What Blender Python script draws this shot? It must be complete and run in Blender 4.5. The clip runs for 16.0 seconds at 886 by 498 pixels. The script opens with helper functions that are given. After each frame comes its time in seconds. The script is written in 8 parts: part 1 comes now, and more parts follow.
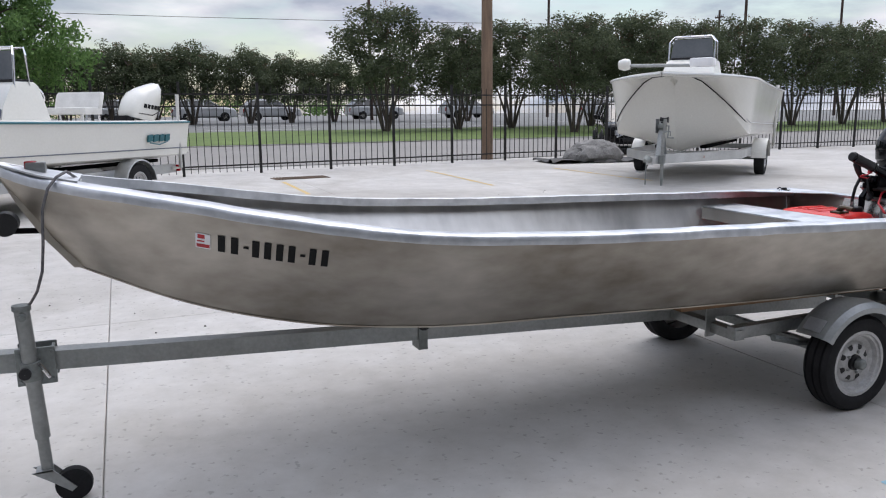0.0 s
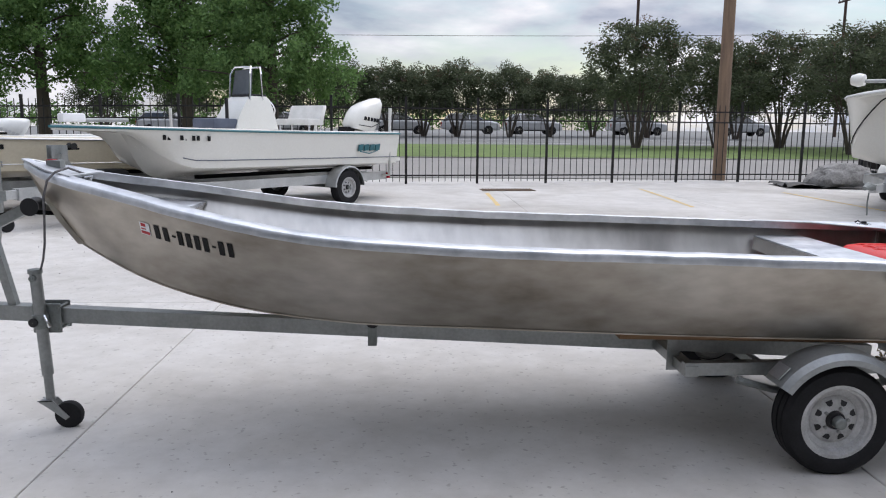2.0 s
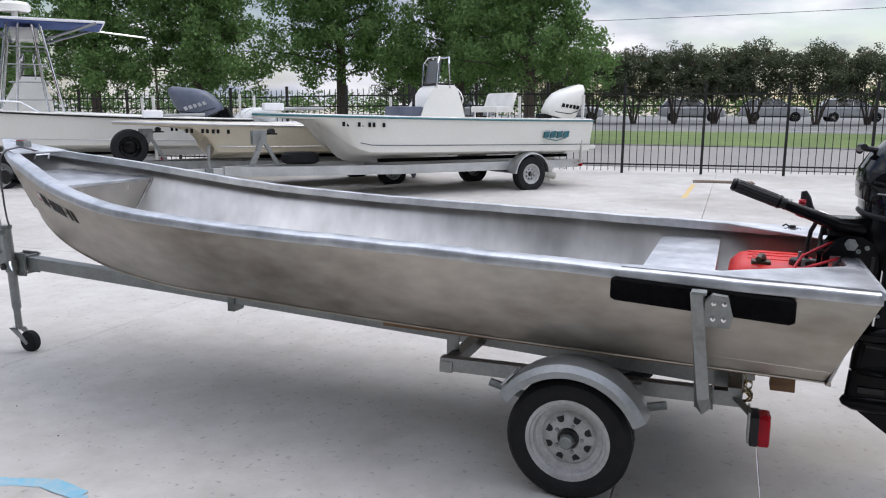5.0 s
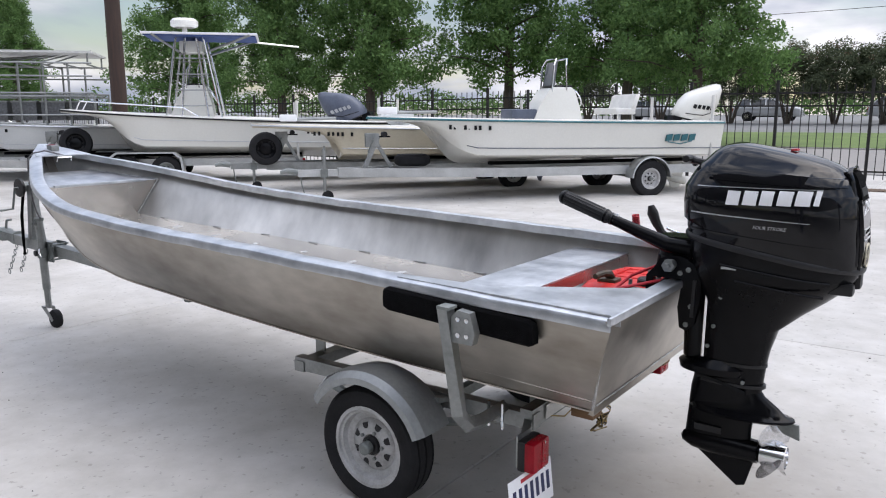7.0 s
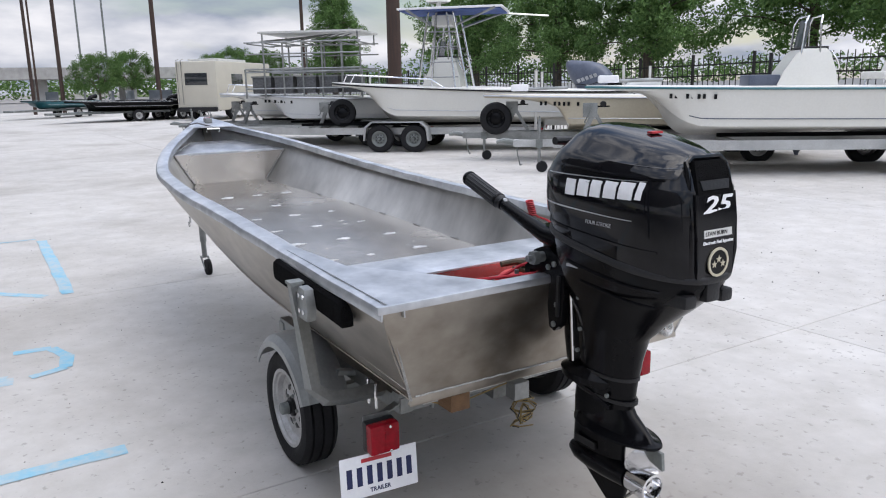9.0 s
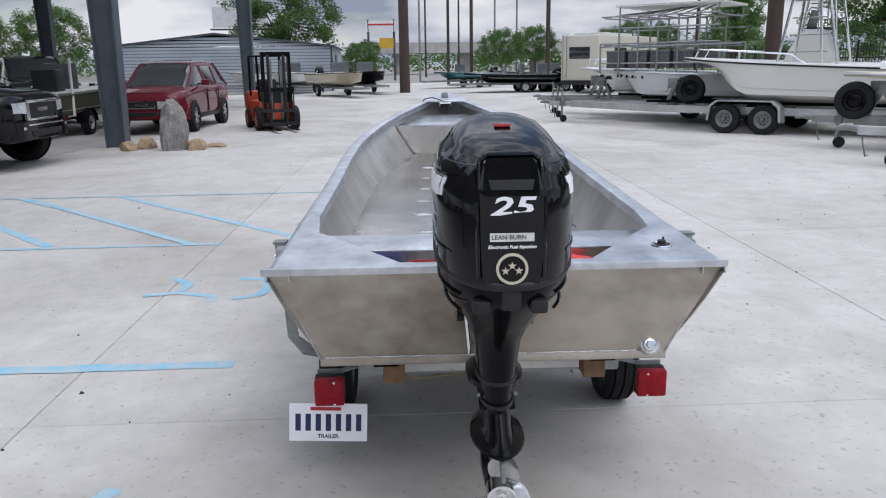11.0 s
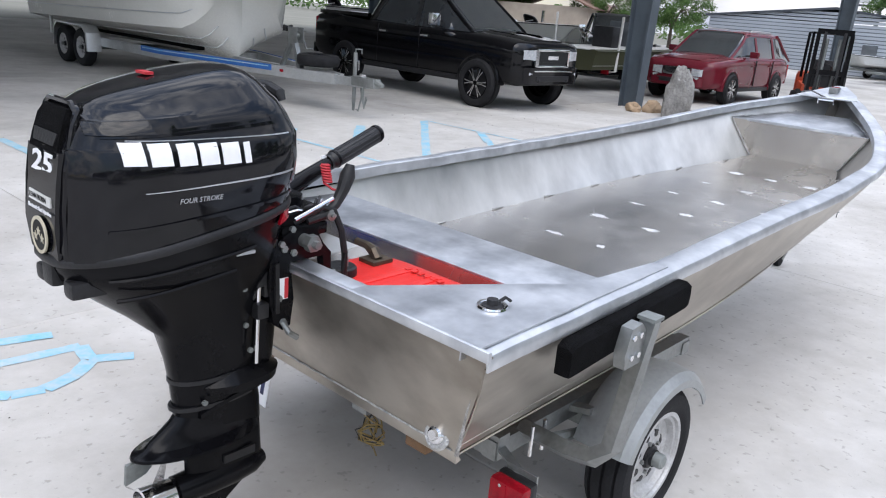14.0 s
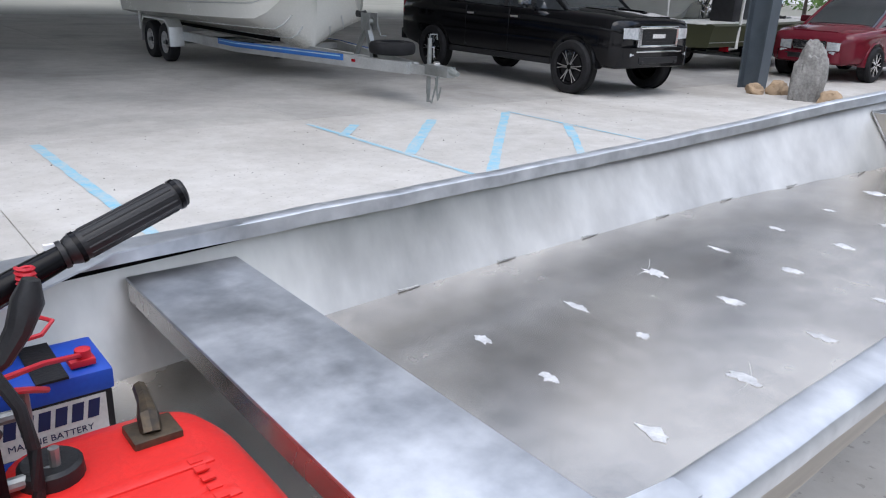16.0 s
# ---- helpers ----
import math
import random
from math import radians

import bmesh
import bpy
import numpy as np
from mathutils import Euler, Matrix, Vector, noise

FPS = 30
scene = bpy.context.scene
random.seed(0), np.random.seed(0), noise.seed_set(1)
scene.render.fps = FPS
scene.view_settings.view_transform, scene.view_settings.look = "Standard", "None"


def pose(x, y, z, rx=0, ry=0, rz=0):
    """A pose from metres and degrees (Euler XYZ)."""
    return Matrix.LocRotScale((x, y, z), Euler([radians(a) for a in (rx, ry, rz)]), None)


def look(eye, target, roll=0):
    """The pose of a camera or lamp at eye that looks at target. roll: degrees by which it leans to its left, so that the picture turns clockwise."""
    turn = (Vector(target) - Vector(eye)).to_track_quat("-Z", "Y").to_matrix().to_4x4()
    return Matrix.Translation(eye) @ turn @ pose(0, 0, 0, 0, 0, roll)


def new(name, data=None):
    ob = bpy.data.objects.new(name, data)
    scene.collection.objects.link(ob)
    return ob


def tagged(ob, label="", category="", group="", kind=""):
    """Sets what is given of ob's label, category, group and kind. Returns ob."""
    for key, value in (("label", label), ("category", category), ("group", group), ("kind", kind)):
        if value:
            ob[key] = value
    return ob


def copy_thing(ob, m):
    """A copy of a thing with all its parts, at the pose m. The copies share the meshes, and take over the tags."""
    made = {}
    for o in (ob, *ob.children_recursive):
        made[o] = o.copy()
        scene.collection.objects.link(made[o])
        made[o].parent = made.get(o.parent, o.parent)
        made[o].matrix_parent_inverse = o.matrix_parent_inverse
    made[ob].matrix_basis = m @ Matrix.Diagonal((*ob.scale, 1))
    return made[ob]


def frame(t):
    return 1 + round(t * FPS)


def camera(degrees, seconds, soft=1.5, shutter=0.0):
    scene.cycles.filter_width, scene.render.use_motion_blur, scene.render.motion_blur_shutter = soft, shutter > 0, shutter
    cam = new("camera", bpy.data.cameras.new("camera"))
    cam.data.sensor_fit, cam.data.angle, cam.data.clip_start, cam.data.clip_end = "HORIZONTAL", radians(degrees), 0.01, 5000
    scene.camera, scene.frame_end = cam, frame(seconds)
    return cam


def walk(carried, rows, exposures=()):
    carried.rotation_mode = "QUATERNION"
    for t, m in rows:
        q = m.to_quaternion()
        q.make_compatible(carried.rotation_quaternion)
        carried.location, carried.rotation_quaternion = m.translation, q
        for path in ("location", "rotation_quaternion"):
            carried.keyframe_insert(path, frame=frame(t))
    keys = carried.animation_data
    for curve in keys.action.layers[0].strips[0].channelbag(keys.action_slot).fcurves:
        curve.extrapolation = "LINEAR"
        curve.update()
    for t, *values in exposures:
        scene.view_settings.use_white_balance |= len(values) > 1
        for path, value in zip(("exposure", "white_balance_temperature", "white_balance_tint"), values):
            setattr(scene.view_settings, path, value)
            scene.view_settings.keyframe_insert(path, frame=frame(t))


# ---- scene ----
cam = camera(60.6, 16.0, 1.1)
PATH = [
    (0, (0.524, -3.293, 1.514), (1.287, -1.479, 1.16), -0.6),
    (0.5, (0.862, -3.487, 1.506), (1.466, -1.612, 1.16), -0.1),
    (1, (1.22, -3.648, 1.511), (1.649, -1.723, 1.176), 0.2),
    (1.5, (1.592, -3.734, 1.522), (1.847, -1.778, 1.191), 0.6),
    (2, (1.974, -3.846, 1.518), (2.059, -1.873, 1.202), 0.5),
    (2.5, (2.374, -3.915, 1.518), (2.326, -1.94, 1.202), 1.1),
    (3, (2.806, -3.88, 1.535), (2.618, -1.916, 1.207), 1.4),
    (3.5, (3.234, -3.851, 1.538), (2.888, -1.909, 1.207), 1.2),
    (4, (3.626, -3.78, 1.53), (3.158, -1.865, 1.194), 1.2),
    (4.5, (4.017, -3.666, 1.542), (3.44, -1.781, 1.2), 0.8),
    (4.7, (4.174, -3.621, 1.527), (3.549, -1.754, 1.179), 0.6),
    (6.8, (5.653, -2.997, 1.567), (4.542, -1.371, 1.222), -0.3),
    (7, (5.768, -2.887, 1.567), (4.625, -1.284, 1.215), -0.1),
    (7.5, (6.063, -2.636, 1.578), (4.802, -1.129, 1.206), 0.0),
    (8, (6.373, -2.381, 1.594), (4.957, -1.021, 1.212), -0.2),
    (8.2, (6.465, -2.259, 1.585), (4.997, -0.958, 1.195), -0.5),
    (10.3, (7.236, -0.857, 1.604), (5.339, -0.423, 1.143), -0.9),
    (10.5, (7.285, -0.701, 1.594), (5.367, -0.375, 1.133), -0.9),
    (11, (7.318, -0.299, 1.608), (5.377, -0.227, 1.133), -0.8),
    (11.5, (7.24, 0.089, 1.615), (5.307, -0.059, 1.12), -0.6),
    (12, (7.137, 0.489, 1.6), (5.25, 0.077, 1.08), -0.3),
    (12.5, (6.953, 0.885, 1.603), (5.137, 0.249, 1.056), 0.3),
    (13, (6.68, 1.211, 1.614), (4.964, 0.349, 1.055), 1.0),
    (13.5, (6.419, 1.479, 1.634), (4.853, 0.368, 1.073), 2.7),
    (14, (6.069, 1.6, 1.629), (4.63, 0.347, 1.031), 5.0),
    (14.5, (5.718, 1.606, 1.643), (4.391, 0.243, 1.025), 5.8),
    (15, (5.373, 1.554, 1.648), (4.166, 0.083, 1.035), 5.7),
    (15.5, (5.12, 1.387, 1.63), (3.976, -0.129, 1.003), 4.8),
    (16, (4.881, 1.142, 1.608), (3.672, -0.31, 0.951), 2.4),
]
walk(cam, [(t, look(eye, target, roll)) for t, eye, target, roll in PATH],
     [(t, e, 6980 if t < 9 else 6800, 12 if t < 9 else 10.5) for t, e in ((0.0, -0.08), (2.0, -0.02), (4.5, 0.04), (7.0, 0.18), (8.0, 0.2), (10.5, -0.08), (11.5, -0.08), (12.5, 0.06), (13.5, 0.28), (14.5, 0.42), (15.5, 0.41), (16.0, 0.32))])

# world: bright broken overcast with a soft high sun
SUN_EL, SUN_AZ = radians(62), radians(48)
world = bpy.data.worlds.new("sky")
scene.world = world
world.use_nodes = True
wn, wl = world.node_tree.nodes, world.node_tree.links
wn.clear()
w_out = wn.new("ShaderNodeOutputWorld")
w_bg = wn.new("ShaderNodeBackground")
w_sky = wn.new("ShaderNodeTexSky")
w_sky.sky_type = "NISHITA"
w_sky.sun_disc = False
w_sky.sun_elevation, w_sky.sun_rotation = SUN_EL, SUN_AZ
w_sky.air_density, w_sky.dust_density = 1.2, 0.6
w_co = wn.new("ShaderNodeTexCoord")
w_map = wn.new("ShaderNodeMapping")
w_map.inputs["Scale"].default_value = (1.0, 1.0, 3.2)
w_n1 = wn.new("ShaderNodeTexNoise")
w_n1.inputs["Scale"].default_value = 2.3
w_n1.inputs["Detail"].default_value = 9
w_n1.inputs["Roughness"].default_value = 0.58
w_n1.inputs["Distortion"].default_value = 0.35
w_cover = wn.new("ShaderNodeValToRGB")
w_cover.color_ramp.elements[0].position, w_cover.color_ramp.elements[1].position = 0.38, 0.52
w_n2 = wn.new("ShaderNodeTexNoise")
w_n2.inputs["Scale"].default_value = 4.1
w_n2.inputs["Detail"].default_value = 7
w_tone = wn.new("ShaderNodeValToRGB")
w_tone.color_ramp.elements[0].position, w_tone.color_ramp.elements[1].position = 0.40, 0.62
w_tone.color_ramp.elements[0].color = (2.9, 3.5, 4.8, 1)
w_tone.color_ramp.elements[1].color = (8.3, 8.65, 9.6, 1)
w_mix, w_gain = wn.new("ShaderNodeMixRGB"), wn.new("ShaderNodeMixRGB")
w_gain.blend_type = "MULTIPLY"
w_gain.inputs[0].default_value = 1.0
w_sep, w_up = wn.new("ShaderNodeSeparateXYZ"), wn.new("ShaderNodeMapRange")
w_up.inputs[1].default_value, w_up.inputs[2].default_value, w_up.inputs[3].default_value, w_up.inputs[4].default_value = 0.22, 1.0, 0.74, 1.9
w_dot, w_glow, w_lift = wn.new("ShaderNodeVectorMath"), wn.new("ShaderNodeMapRange"), wn.new("ShaderNodeMath")
w_dot.operation, w_lift.operation = "DOT_PRODUCT", "MULTIPLY"
w_dot.inputs[1].default_value = (math.sin(SUN_AZ) * math.cos(SUN_EL), math.cos(SUN_AZ) * math.cos(SUN_EL), math.sin(SUN_EL))
w_glow.inputs[1].default_value, w_glow.inputs[2].default_value, w_glow.inputs[3].default_value, w_glow.inputs[4].default_value = -0.1, 1.0, 0.92, 1.35
for a, b in ((w_co.outputs["Generated"], w_map.inputs["Vector"]), (w_map.outputs[0], w_n1.inputs["Vector"]), (w_map.outputs[0], w_n2.inputs["Vector"]),
             (w_n1.outputs["Fac"], w_cover.inputs[0]), (w_n2.outputs["Fac"], w_tone.inputs[0]), (w_cover.outputs[0], w_mix.inputs[0]),
             (w_sky.outputs[0], w_mix.inputs[1]), (w_tone.outputs[0], w_mix.inputs[2]), (w_co.outputs["Generated"], w_sep.inputs[0]), (w_sep.outputs[2], w_up.inputs[0]),
             (w_co.outputs["Generated"], w_dot.inputs[0]), (w_dot.outputs["Value"], w_glow.inputs[0]), (w_up.outputs[0], w_lift.inputs[0]), (w_glow.outputs[0], w_lift.inputs[1]),
             (w_mix.outputs[0], w_gain.inputs[1]), (w_lift.outputs[0], w_gain.inputs[2]), (w_gain.outputs[0], w_bg.inputs[0]), (w_bg.outputs[0], w_out.inputs[0])):
    wl.new(a, b)
w_bg.inputs["Strength"].default_value = 0.145
sun = new("sun", bpy.data.lights.new("sun", "SUN"))
sun.data.energy, sun.data.angle, sun.data.color = 1.1, radians(50), (1, 0.98, 0.95)
sun.matrix_world = look(Vector((math.sin(SUN_AZ) * math.cos(SUN_EL), math.cos(SUN_AZ) * math.cos(SUN_EL), math.sin(SUN_EL))) * 50, (0, 0, 0))

# ---------------------------------------------------------------- materials
def mat(name, c1, c2=None, rough=0.5, metal=0.0, big=1.5, fine=40.0, bump=0.0, coat=0.0, rvar=0.1, stretch=(1, 1, 1), vary=0.0, spec=None, trans=0.0, emit=None, contrast=0.25, finew=0.35):
    """Principled surface with colour and gloss varied at two scales, and fine relief."""
    m = bpy.data.materials.new(name)
    m.use_nodes = True
    n, l = m.node_tree.nodes, m.node_tree.links
    p = n["Principled BSDF"]
    c2 = c2 or tuple(v * 0.8 for v in c1)
    tc, mp = n.new("ShaderNodeTexCoord"), n.new("ShaderNodeMapping")
    mp.inputs["Scale"].default_value = stretch
    l.new(tc.outputs["Object"], mp.inputs["Vector"])
    a, b = n.new("ShaderNodeTexNoise"), n.new("ShaderNodeTexNoise")
    a.inputs["Scale"].default_value, a.inputs["Detail"].default_value = big, 6
    b.inputs["Scale"].default_value, b.inputs["Detail"].default_value = fine, 4
    l.new(mp.outputs[0], a.inputs["Vector"])
    l.new(mp.outputs[0], b.inputs["Vector"])
    mx = n.new("ShaderNodeMixRGB")
    mx.inputs[0].default_value = finew
    l.new(a.outputs["Fac"], mx.inputs[1])
    l.new(b.outputs["Fac"], mx.inputs[2])
    r = n.new("ShaderNodeValToRGB")
    r.color_ramp.elements[0].position, r.color_ramp.elements[1].position = 0.5 - contrast / 2, 0.5 + contrast / 2
    r.color_ramp.elements[0].color, r.color_ramp.elements[1].color = (*c2, 1), (*c1, 1)
    l.new(mx.outputs[0], r.inputs[0])
    out = r.outputs[0]
    if vary:
        oi, hs = n.new("ShaderNodeObjectInfo"), n.new("ShaderNodeHueSaturation")
        mr = n.new("ShaderNodeMapRange")
        mr.inputs[3].default_value, mr.inputs[4].default_value = 1 - vary, 1 + vary
        l.new(oi.outputs["Random"], mr.inputs[0])
        l.new(mr.outputs[0], hs.inputs["Value"])
        l.new(out, hs.inputs["Color"])
        out = hs.outputs[0]
    l.new(out, p.inputs["Base Color"])
    rr = n.new("ShaderNodeMapRange")
    rr.inputs[3].default_value, rr.inputs[4].default_value = max(rough - rvar, 0.02), min(rough + rvar, 1)
    l.new(mx.outputs[0], rr.inputs[0])
    l.new(rr.outputs[0], p.inputs["Roughness"])
    p.inputs["Metallic"].default_value = metal
    p.inputs["Coat Weight"].default_value = coat
    p.inputs["Coat Roughness"].default_value = 0.05
    p.inputs["Transmission Weight"].default_value = trans
    if spec is not None:
        p.inputs["Specular IOR Level"].default_value = spec
    if emit:
        p.inputs["Emission Color"].default_value, p.inputs["Emission Strength"].default_value = (*emit[:3], 1), emit[3]
    if bump:
        bp = n.new("ShaderNodeBump")
        bp.inputs["Strength"].default_value, bp.inputs["Distance"].default_value = bump, 0.01
        l.new(b.outputs["Fac"], bp.inputs["Height"])
        l.new(bp.outputs[0], p.inputs["Normal"])
    return m


ALU = mat("mill_aluminium", (0.56, 0.52, 0.462), (0.23, 0.20, 0.166), 0.36, 1.0, 1.5, 10, 0.015, rvar=0.16, stretch=(0.7, 1, 1.5), contrast=0.30, finew=0.25)
ALU_SIDE = mat("smudged_aluminium", (0.78, 0.765, 0.735), (0.36, 0.352, 0.34), 0.34, 0.78, 1.6, 7, 0.012, rvar=0.14, stretch=(2.2, 2.2, 0.45), contrast=0.46, finew=0.2)
ALU_IN = mat("scuffed_aluminium", (0.73, 0.69, 0.64), (0.385, 0.368, 0.35), 0.25, 0.92, 2.1, 11, 0.014, rvar=0.14, stretch=(1, 1, 0.5), contrast=0.42, finew=0.22)
ALU_RIM = mat("bright_brushed_aluminium", (0.77, 0.785, 0.81), (0.40, 0.42, 0.45), 0.44, 1.0, 7.0, 26, 0.02, rvar=0.16, contrast=0.42, finew=0.28)
WELD = mat("weld_bead", (0.66, 0.66, 0.65), (0.34, 0.335, 0.33), 0.5, 1.0, 20, 160, 0.5)
GRIND = mat("ground_patch", (0.80, 0.80, 0.80), (0.46, 0.46, 0.46), 0.55, 0.8, 20, 200, 0.4)
GALV = mat("galvanised_steel", (0.36, 0.37, 0.365), (0.21, 0.22, 0.215), 0.46, 0.85, 6, 55, 0.12, rvar=0.15, contrast=0.35)
GALV_OLD = mat("weathered_galvanised", (0.28, 0.30, 0.29), (0.17, 0.18, 0.175), 0.6, 0.6, 5, 60, 0.2)
FENDER = mat("grey_steel_paint", (0.35, 0.365, 0.365), (0.27, 0.28, 0.28), 0.36, 0.5, 4, 60, 0.05)
RUBBER = mat("tyre_rubber", (0.020, 0.020, 0.022), (0.012, 0.012, 0.013), 0.75, 0, 12, 90, 0.15, spec=0.2)
RIM = mat("grey_white_rim_paint", (0.52, 0.52, 0.52), (0.36, 0.355, 0.35), 0.45, 0.2, 20, 120, 0.05)
GLOSS_BLACK = mat("gloss_black_cowl", (0.006, 0.006, 0.008), (0.004, 0.004, 0.005), 0.07, 0, 5, 90, 0.0, rvar=0.03, spec=0.33)
SATIN_BLACK = mat("satin_black_paint", (0.006, 0.006, 0.007), (0.004, 0.004, 0.005), 0.16, 0, 9, 90, 0.03, spec=0.13)
PLASTIC_BLACK = mat("black_plastic", (0.018, 0.018, 0.02), (0.01, 0.01, 0.011), 0.45, 0, 9, 120, 0.12, spec=0.35)
CARPET = mat("black_carpet", (0.008, 0.008, 0.009), (0.004, 0.004, 0.004), 0.95, 0, 30, 260, 0.8, spec=0.06)
WHITE_DECAL = mat("white_decal", (0.85, 0.85, 0.86), (0.78, 0.78, 0.8), 0.4, 0, 8, 80)
SILVER_DECAL = mat("silver_decal", (0.55, 0.56, 0.58), (0.45, 0.46, 0.48), 0.35, 0.7, 8, 80)
GOLD_DECAL = mat("gold_decal", (0.66, 0.61, 0.48), (0.55, 0.5, 0.38), 0.4, 0.4, 8, 80)
BLACK_DECAL = mat("black_decal", (0.008, 0.008, 0.009), (0.012, 0.012, 0.012), 0.5, 0, 8, 80, spec=0.15)
RED_DECAL = mat("red_decal", (0.55, 0.03, 0.04), (0.4, 0.02, 0.03), 0.5, 0, 8, 80)
BLUE_DECAL = mat("dark_blue_ink", (0.010, 0.018, 0.085), (0.008, 0.013, 0.06), 0.5, 0, 8, 80)
CHROME = mat("polished_steel", (0.82, 0.82, 0.83), (0.7, 0.7, 0.71), 0.12, 1.0, 14, 90, 0.02, rvar=0.06)
RED_LENS = mat("red_lens", (0.34, 0.004, 0.014), (0.22, 0.003, 0.009), 0.18, 0, 30, 220, 0.3, spec=0.25)
RED_TANK = mat("red_plastic_tank", (0.72, 0.025, 0.020), (0.60, 0.018, 0.016), 0.42, 0, 6, 90, 0.08)
BLUE_PLASTIC = mat("blue_plastic", (0.012, 0.07, 0.42), (0.01, 0.05, 0.33), 0.4, 0, 10, 90)
TIMBER = mat("weathered_pine", (0.25, 0.14, 0.07), (0.13, 0.07, 0.035), 0.75, 0, 4, 60, 0.3, stretch=(0.3, 6, 6), contrast=0.4)
BRONZE = mat("dull_bronze", (0.13, 0.095, 0.06), (0.06, 0.05, 0.04), 0.45, 0.7, 20, 90, 0.1)
RED_CORD = mat("red_cord", (0.55, 0.015, 0.03), None, 0.5)
WIRE = mat("yellow_wire", (0.35, 0.24, 0.08), None, 0.6)
ROPE = mat("grey_rope", (0.20, 0.19, 0.19), (0.08, 0.08, 0.09), 0.85, 0, 60, 300, 0.6)
WHITE_TAPE = mat("reflective_white_tape", (0.66, 0.66, 0.64), (0.5, 0.5, 0.48), 0.35, 0, 8, 100)


def concrete(name, c1, c2, stain, joint_dark=0.0):
    """Pale broom-finished concrete with patches, faint stains and speckle."""
    m = mat(name, c1, c2, 0.82, 0, 0.55, 7.0, 0.0, rvar=0.08, vary=0.035, contrast=0.3)
    n, l = m.node_tree.nodes, m.node_tree.links
    p = n["Principled BSDF"]
    src = p.inputs["Base Color"].links[0].from_socket
    tc = n.new("ShaderNodeNewGeometry")
    st, sp, fn = n.new("ShaderNodeTexNoise"), n.new("ShaderNodeTexNoise"), n.new("ShaderNodeTexNoise")
    st.inputs["Scale"].default_value, st.inputs["Detail"].default_value, st.inputs["Distortion"].default_value = 0.33, 8, 0.8
    sp.inputs["Scale"].default_value, sp.inputs["Detail"].default_value = 26, 3
    fn.inputs["Scale"].default_value, fn.inputs["Detail"].default_value = 220, 3
    for t in (st, sp, fn):
        l.new(tc.outputs["Position"], t.inputs["Vector"])
    r1, r2 = n.new("ShaderNodeValToRGB"), n.new("ShaderNodeValToRGB")
    r1.color_ramp.elements[0].position, r1.color_ramp.elements[1].position = 0.47, 0.72
    r2.color_ramp.elements[0].position, r2.color_ramp.elements[1].position = 0.63, 0.70
    l.new(st.outputs["Fac"], r1.inputs[0])
    l.new(sp.outputs["Fac"], r2.inputs[0])
    m1, m2 = n.new("ShaderNodeMixRGB"), n.new("ShaderNodeMixRGB")
    m1.inputs[2].default_value = (*stain, 1)
    m2.inputs[2].default_value = (0.2, 0.19, 0.17, 1)
    s1, s2 = n.new("ShaderNodeMath"), n.new("ShaderNodeMath")
    s1.operation = s2.operation = "MULTIPLY"
    s1.inputs[1].default_value, s2.inputs[1].default_value = 0.62, 0.45
    l.new(r1.outputs[0], s1.inputs[0])
    l.new(r2.outputs[0], s2.inputs[0])
    l.new(s1.outputs[0], m1.inputs[0])
    l.new(s2.outputs[0], m2.inputs[0])
    l.new(src, m1.inputs[1])
    l.new(m1.outputs[0], m2.inputs[1])
    md, r3, m3 = n.new("ShaderNodeTexNoise"), n.new("ShaderNodeValToRGB"), n.new("ShaderNodeMixRGB")
    md.inputs["Scale"].default_value, md.inputs["Detail"].default_value, md.inputs["Roughness"].default_value = 2.6, 10, 0.7
    l.new(tc.outputs["Position"], md.inputs["Vector"])
    r3.color_ramp.elements[0].position, r3.color_ramp.elements[1].position = 0.32, 0.66
    r3.color_ramp.elements[0].color, r3.color_ramp.elements[1].color = (0.85, 0.84, 0.82, 1), (1.04, 1.04, 1.04, 1)
    l.new(md.outputs["Fac"], r3.inputs[0])
    m3.blend_type = "MULTIPLY"
    m3.inputs[0].default_value = 1.0
    l.new(m2.outputs[0], m3.inputs[1])
    l.new(r3.outputs[0], m3.inputs[2])
    l.new(m3.outputs[0], p.inputs["Base Color"])
    bp = n.new("ShaderNodeBump")
    bp.inputs["Strength"].default_value, bp.inputs["Distance"].default_value = 0.25, 0.004
    l.new(fn.outputs["Fac"], bp.inputs["Height"])
    l.new(bp.outputs[0], p.inputs["Normal"])
    return m


CONCRETE = concrete("pale_concrete", (0.545, 0.527, 0.503), (0.46, 0.445, 0.425), (0.29, 0.265, 0.235))
CONCRETE_DARKER = concrete("darker_grey_concrete", (0.50, 0.485, 0.46), (0.42, 0.405, 0.385), (0.2, 0.19, 0.18))

# ---------------------------------------------------------------- mesh helpers
def mesh_ob(name, bm, material, smooth=None):
    me = bpy.data.meshes.new(name)
    bmesh.ops.recalc_face_normals(bm, faces=bm.faces[:])
    bm.to_mesh(me)
    bm.free()
    for m in (material if isinstance(material, (list, tuple)) else [material]):
        me.materials.append(m)
    if smooth is not None:
        me.shade_smooth()
        me.set_sharp_from_angle(angle=radians(smooth))
    return new(name, me)


def part(name, bm, material, parent, label="", smooth=35):
    ob = mesh_ob(name, bm, material, smooth)
    ob.parent = parent
    return tagged(ob, label)


def thing(name, label, category, m=None, group="", kind=""):
    ob = new(name)
    ob.empty_display_size = 0.1
    if m is not None:
        ob.matrix_world = m
    return tagged(ob, label, category, group, kind)


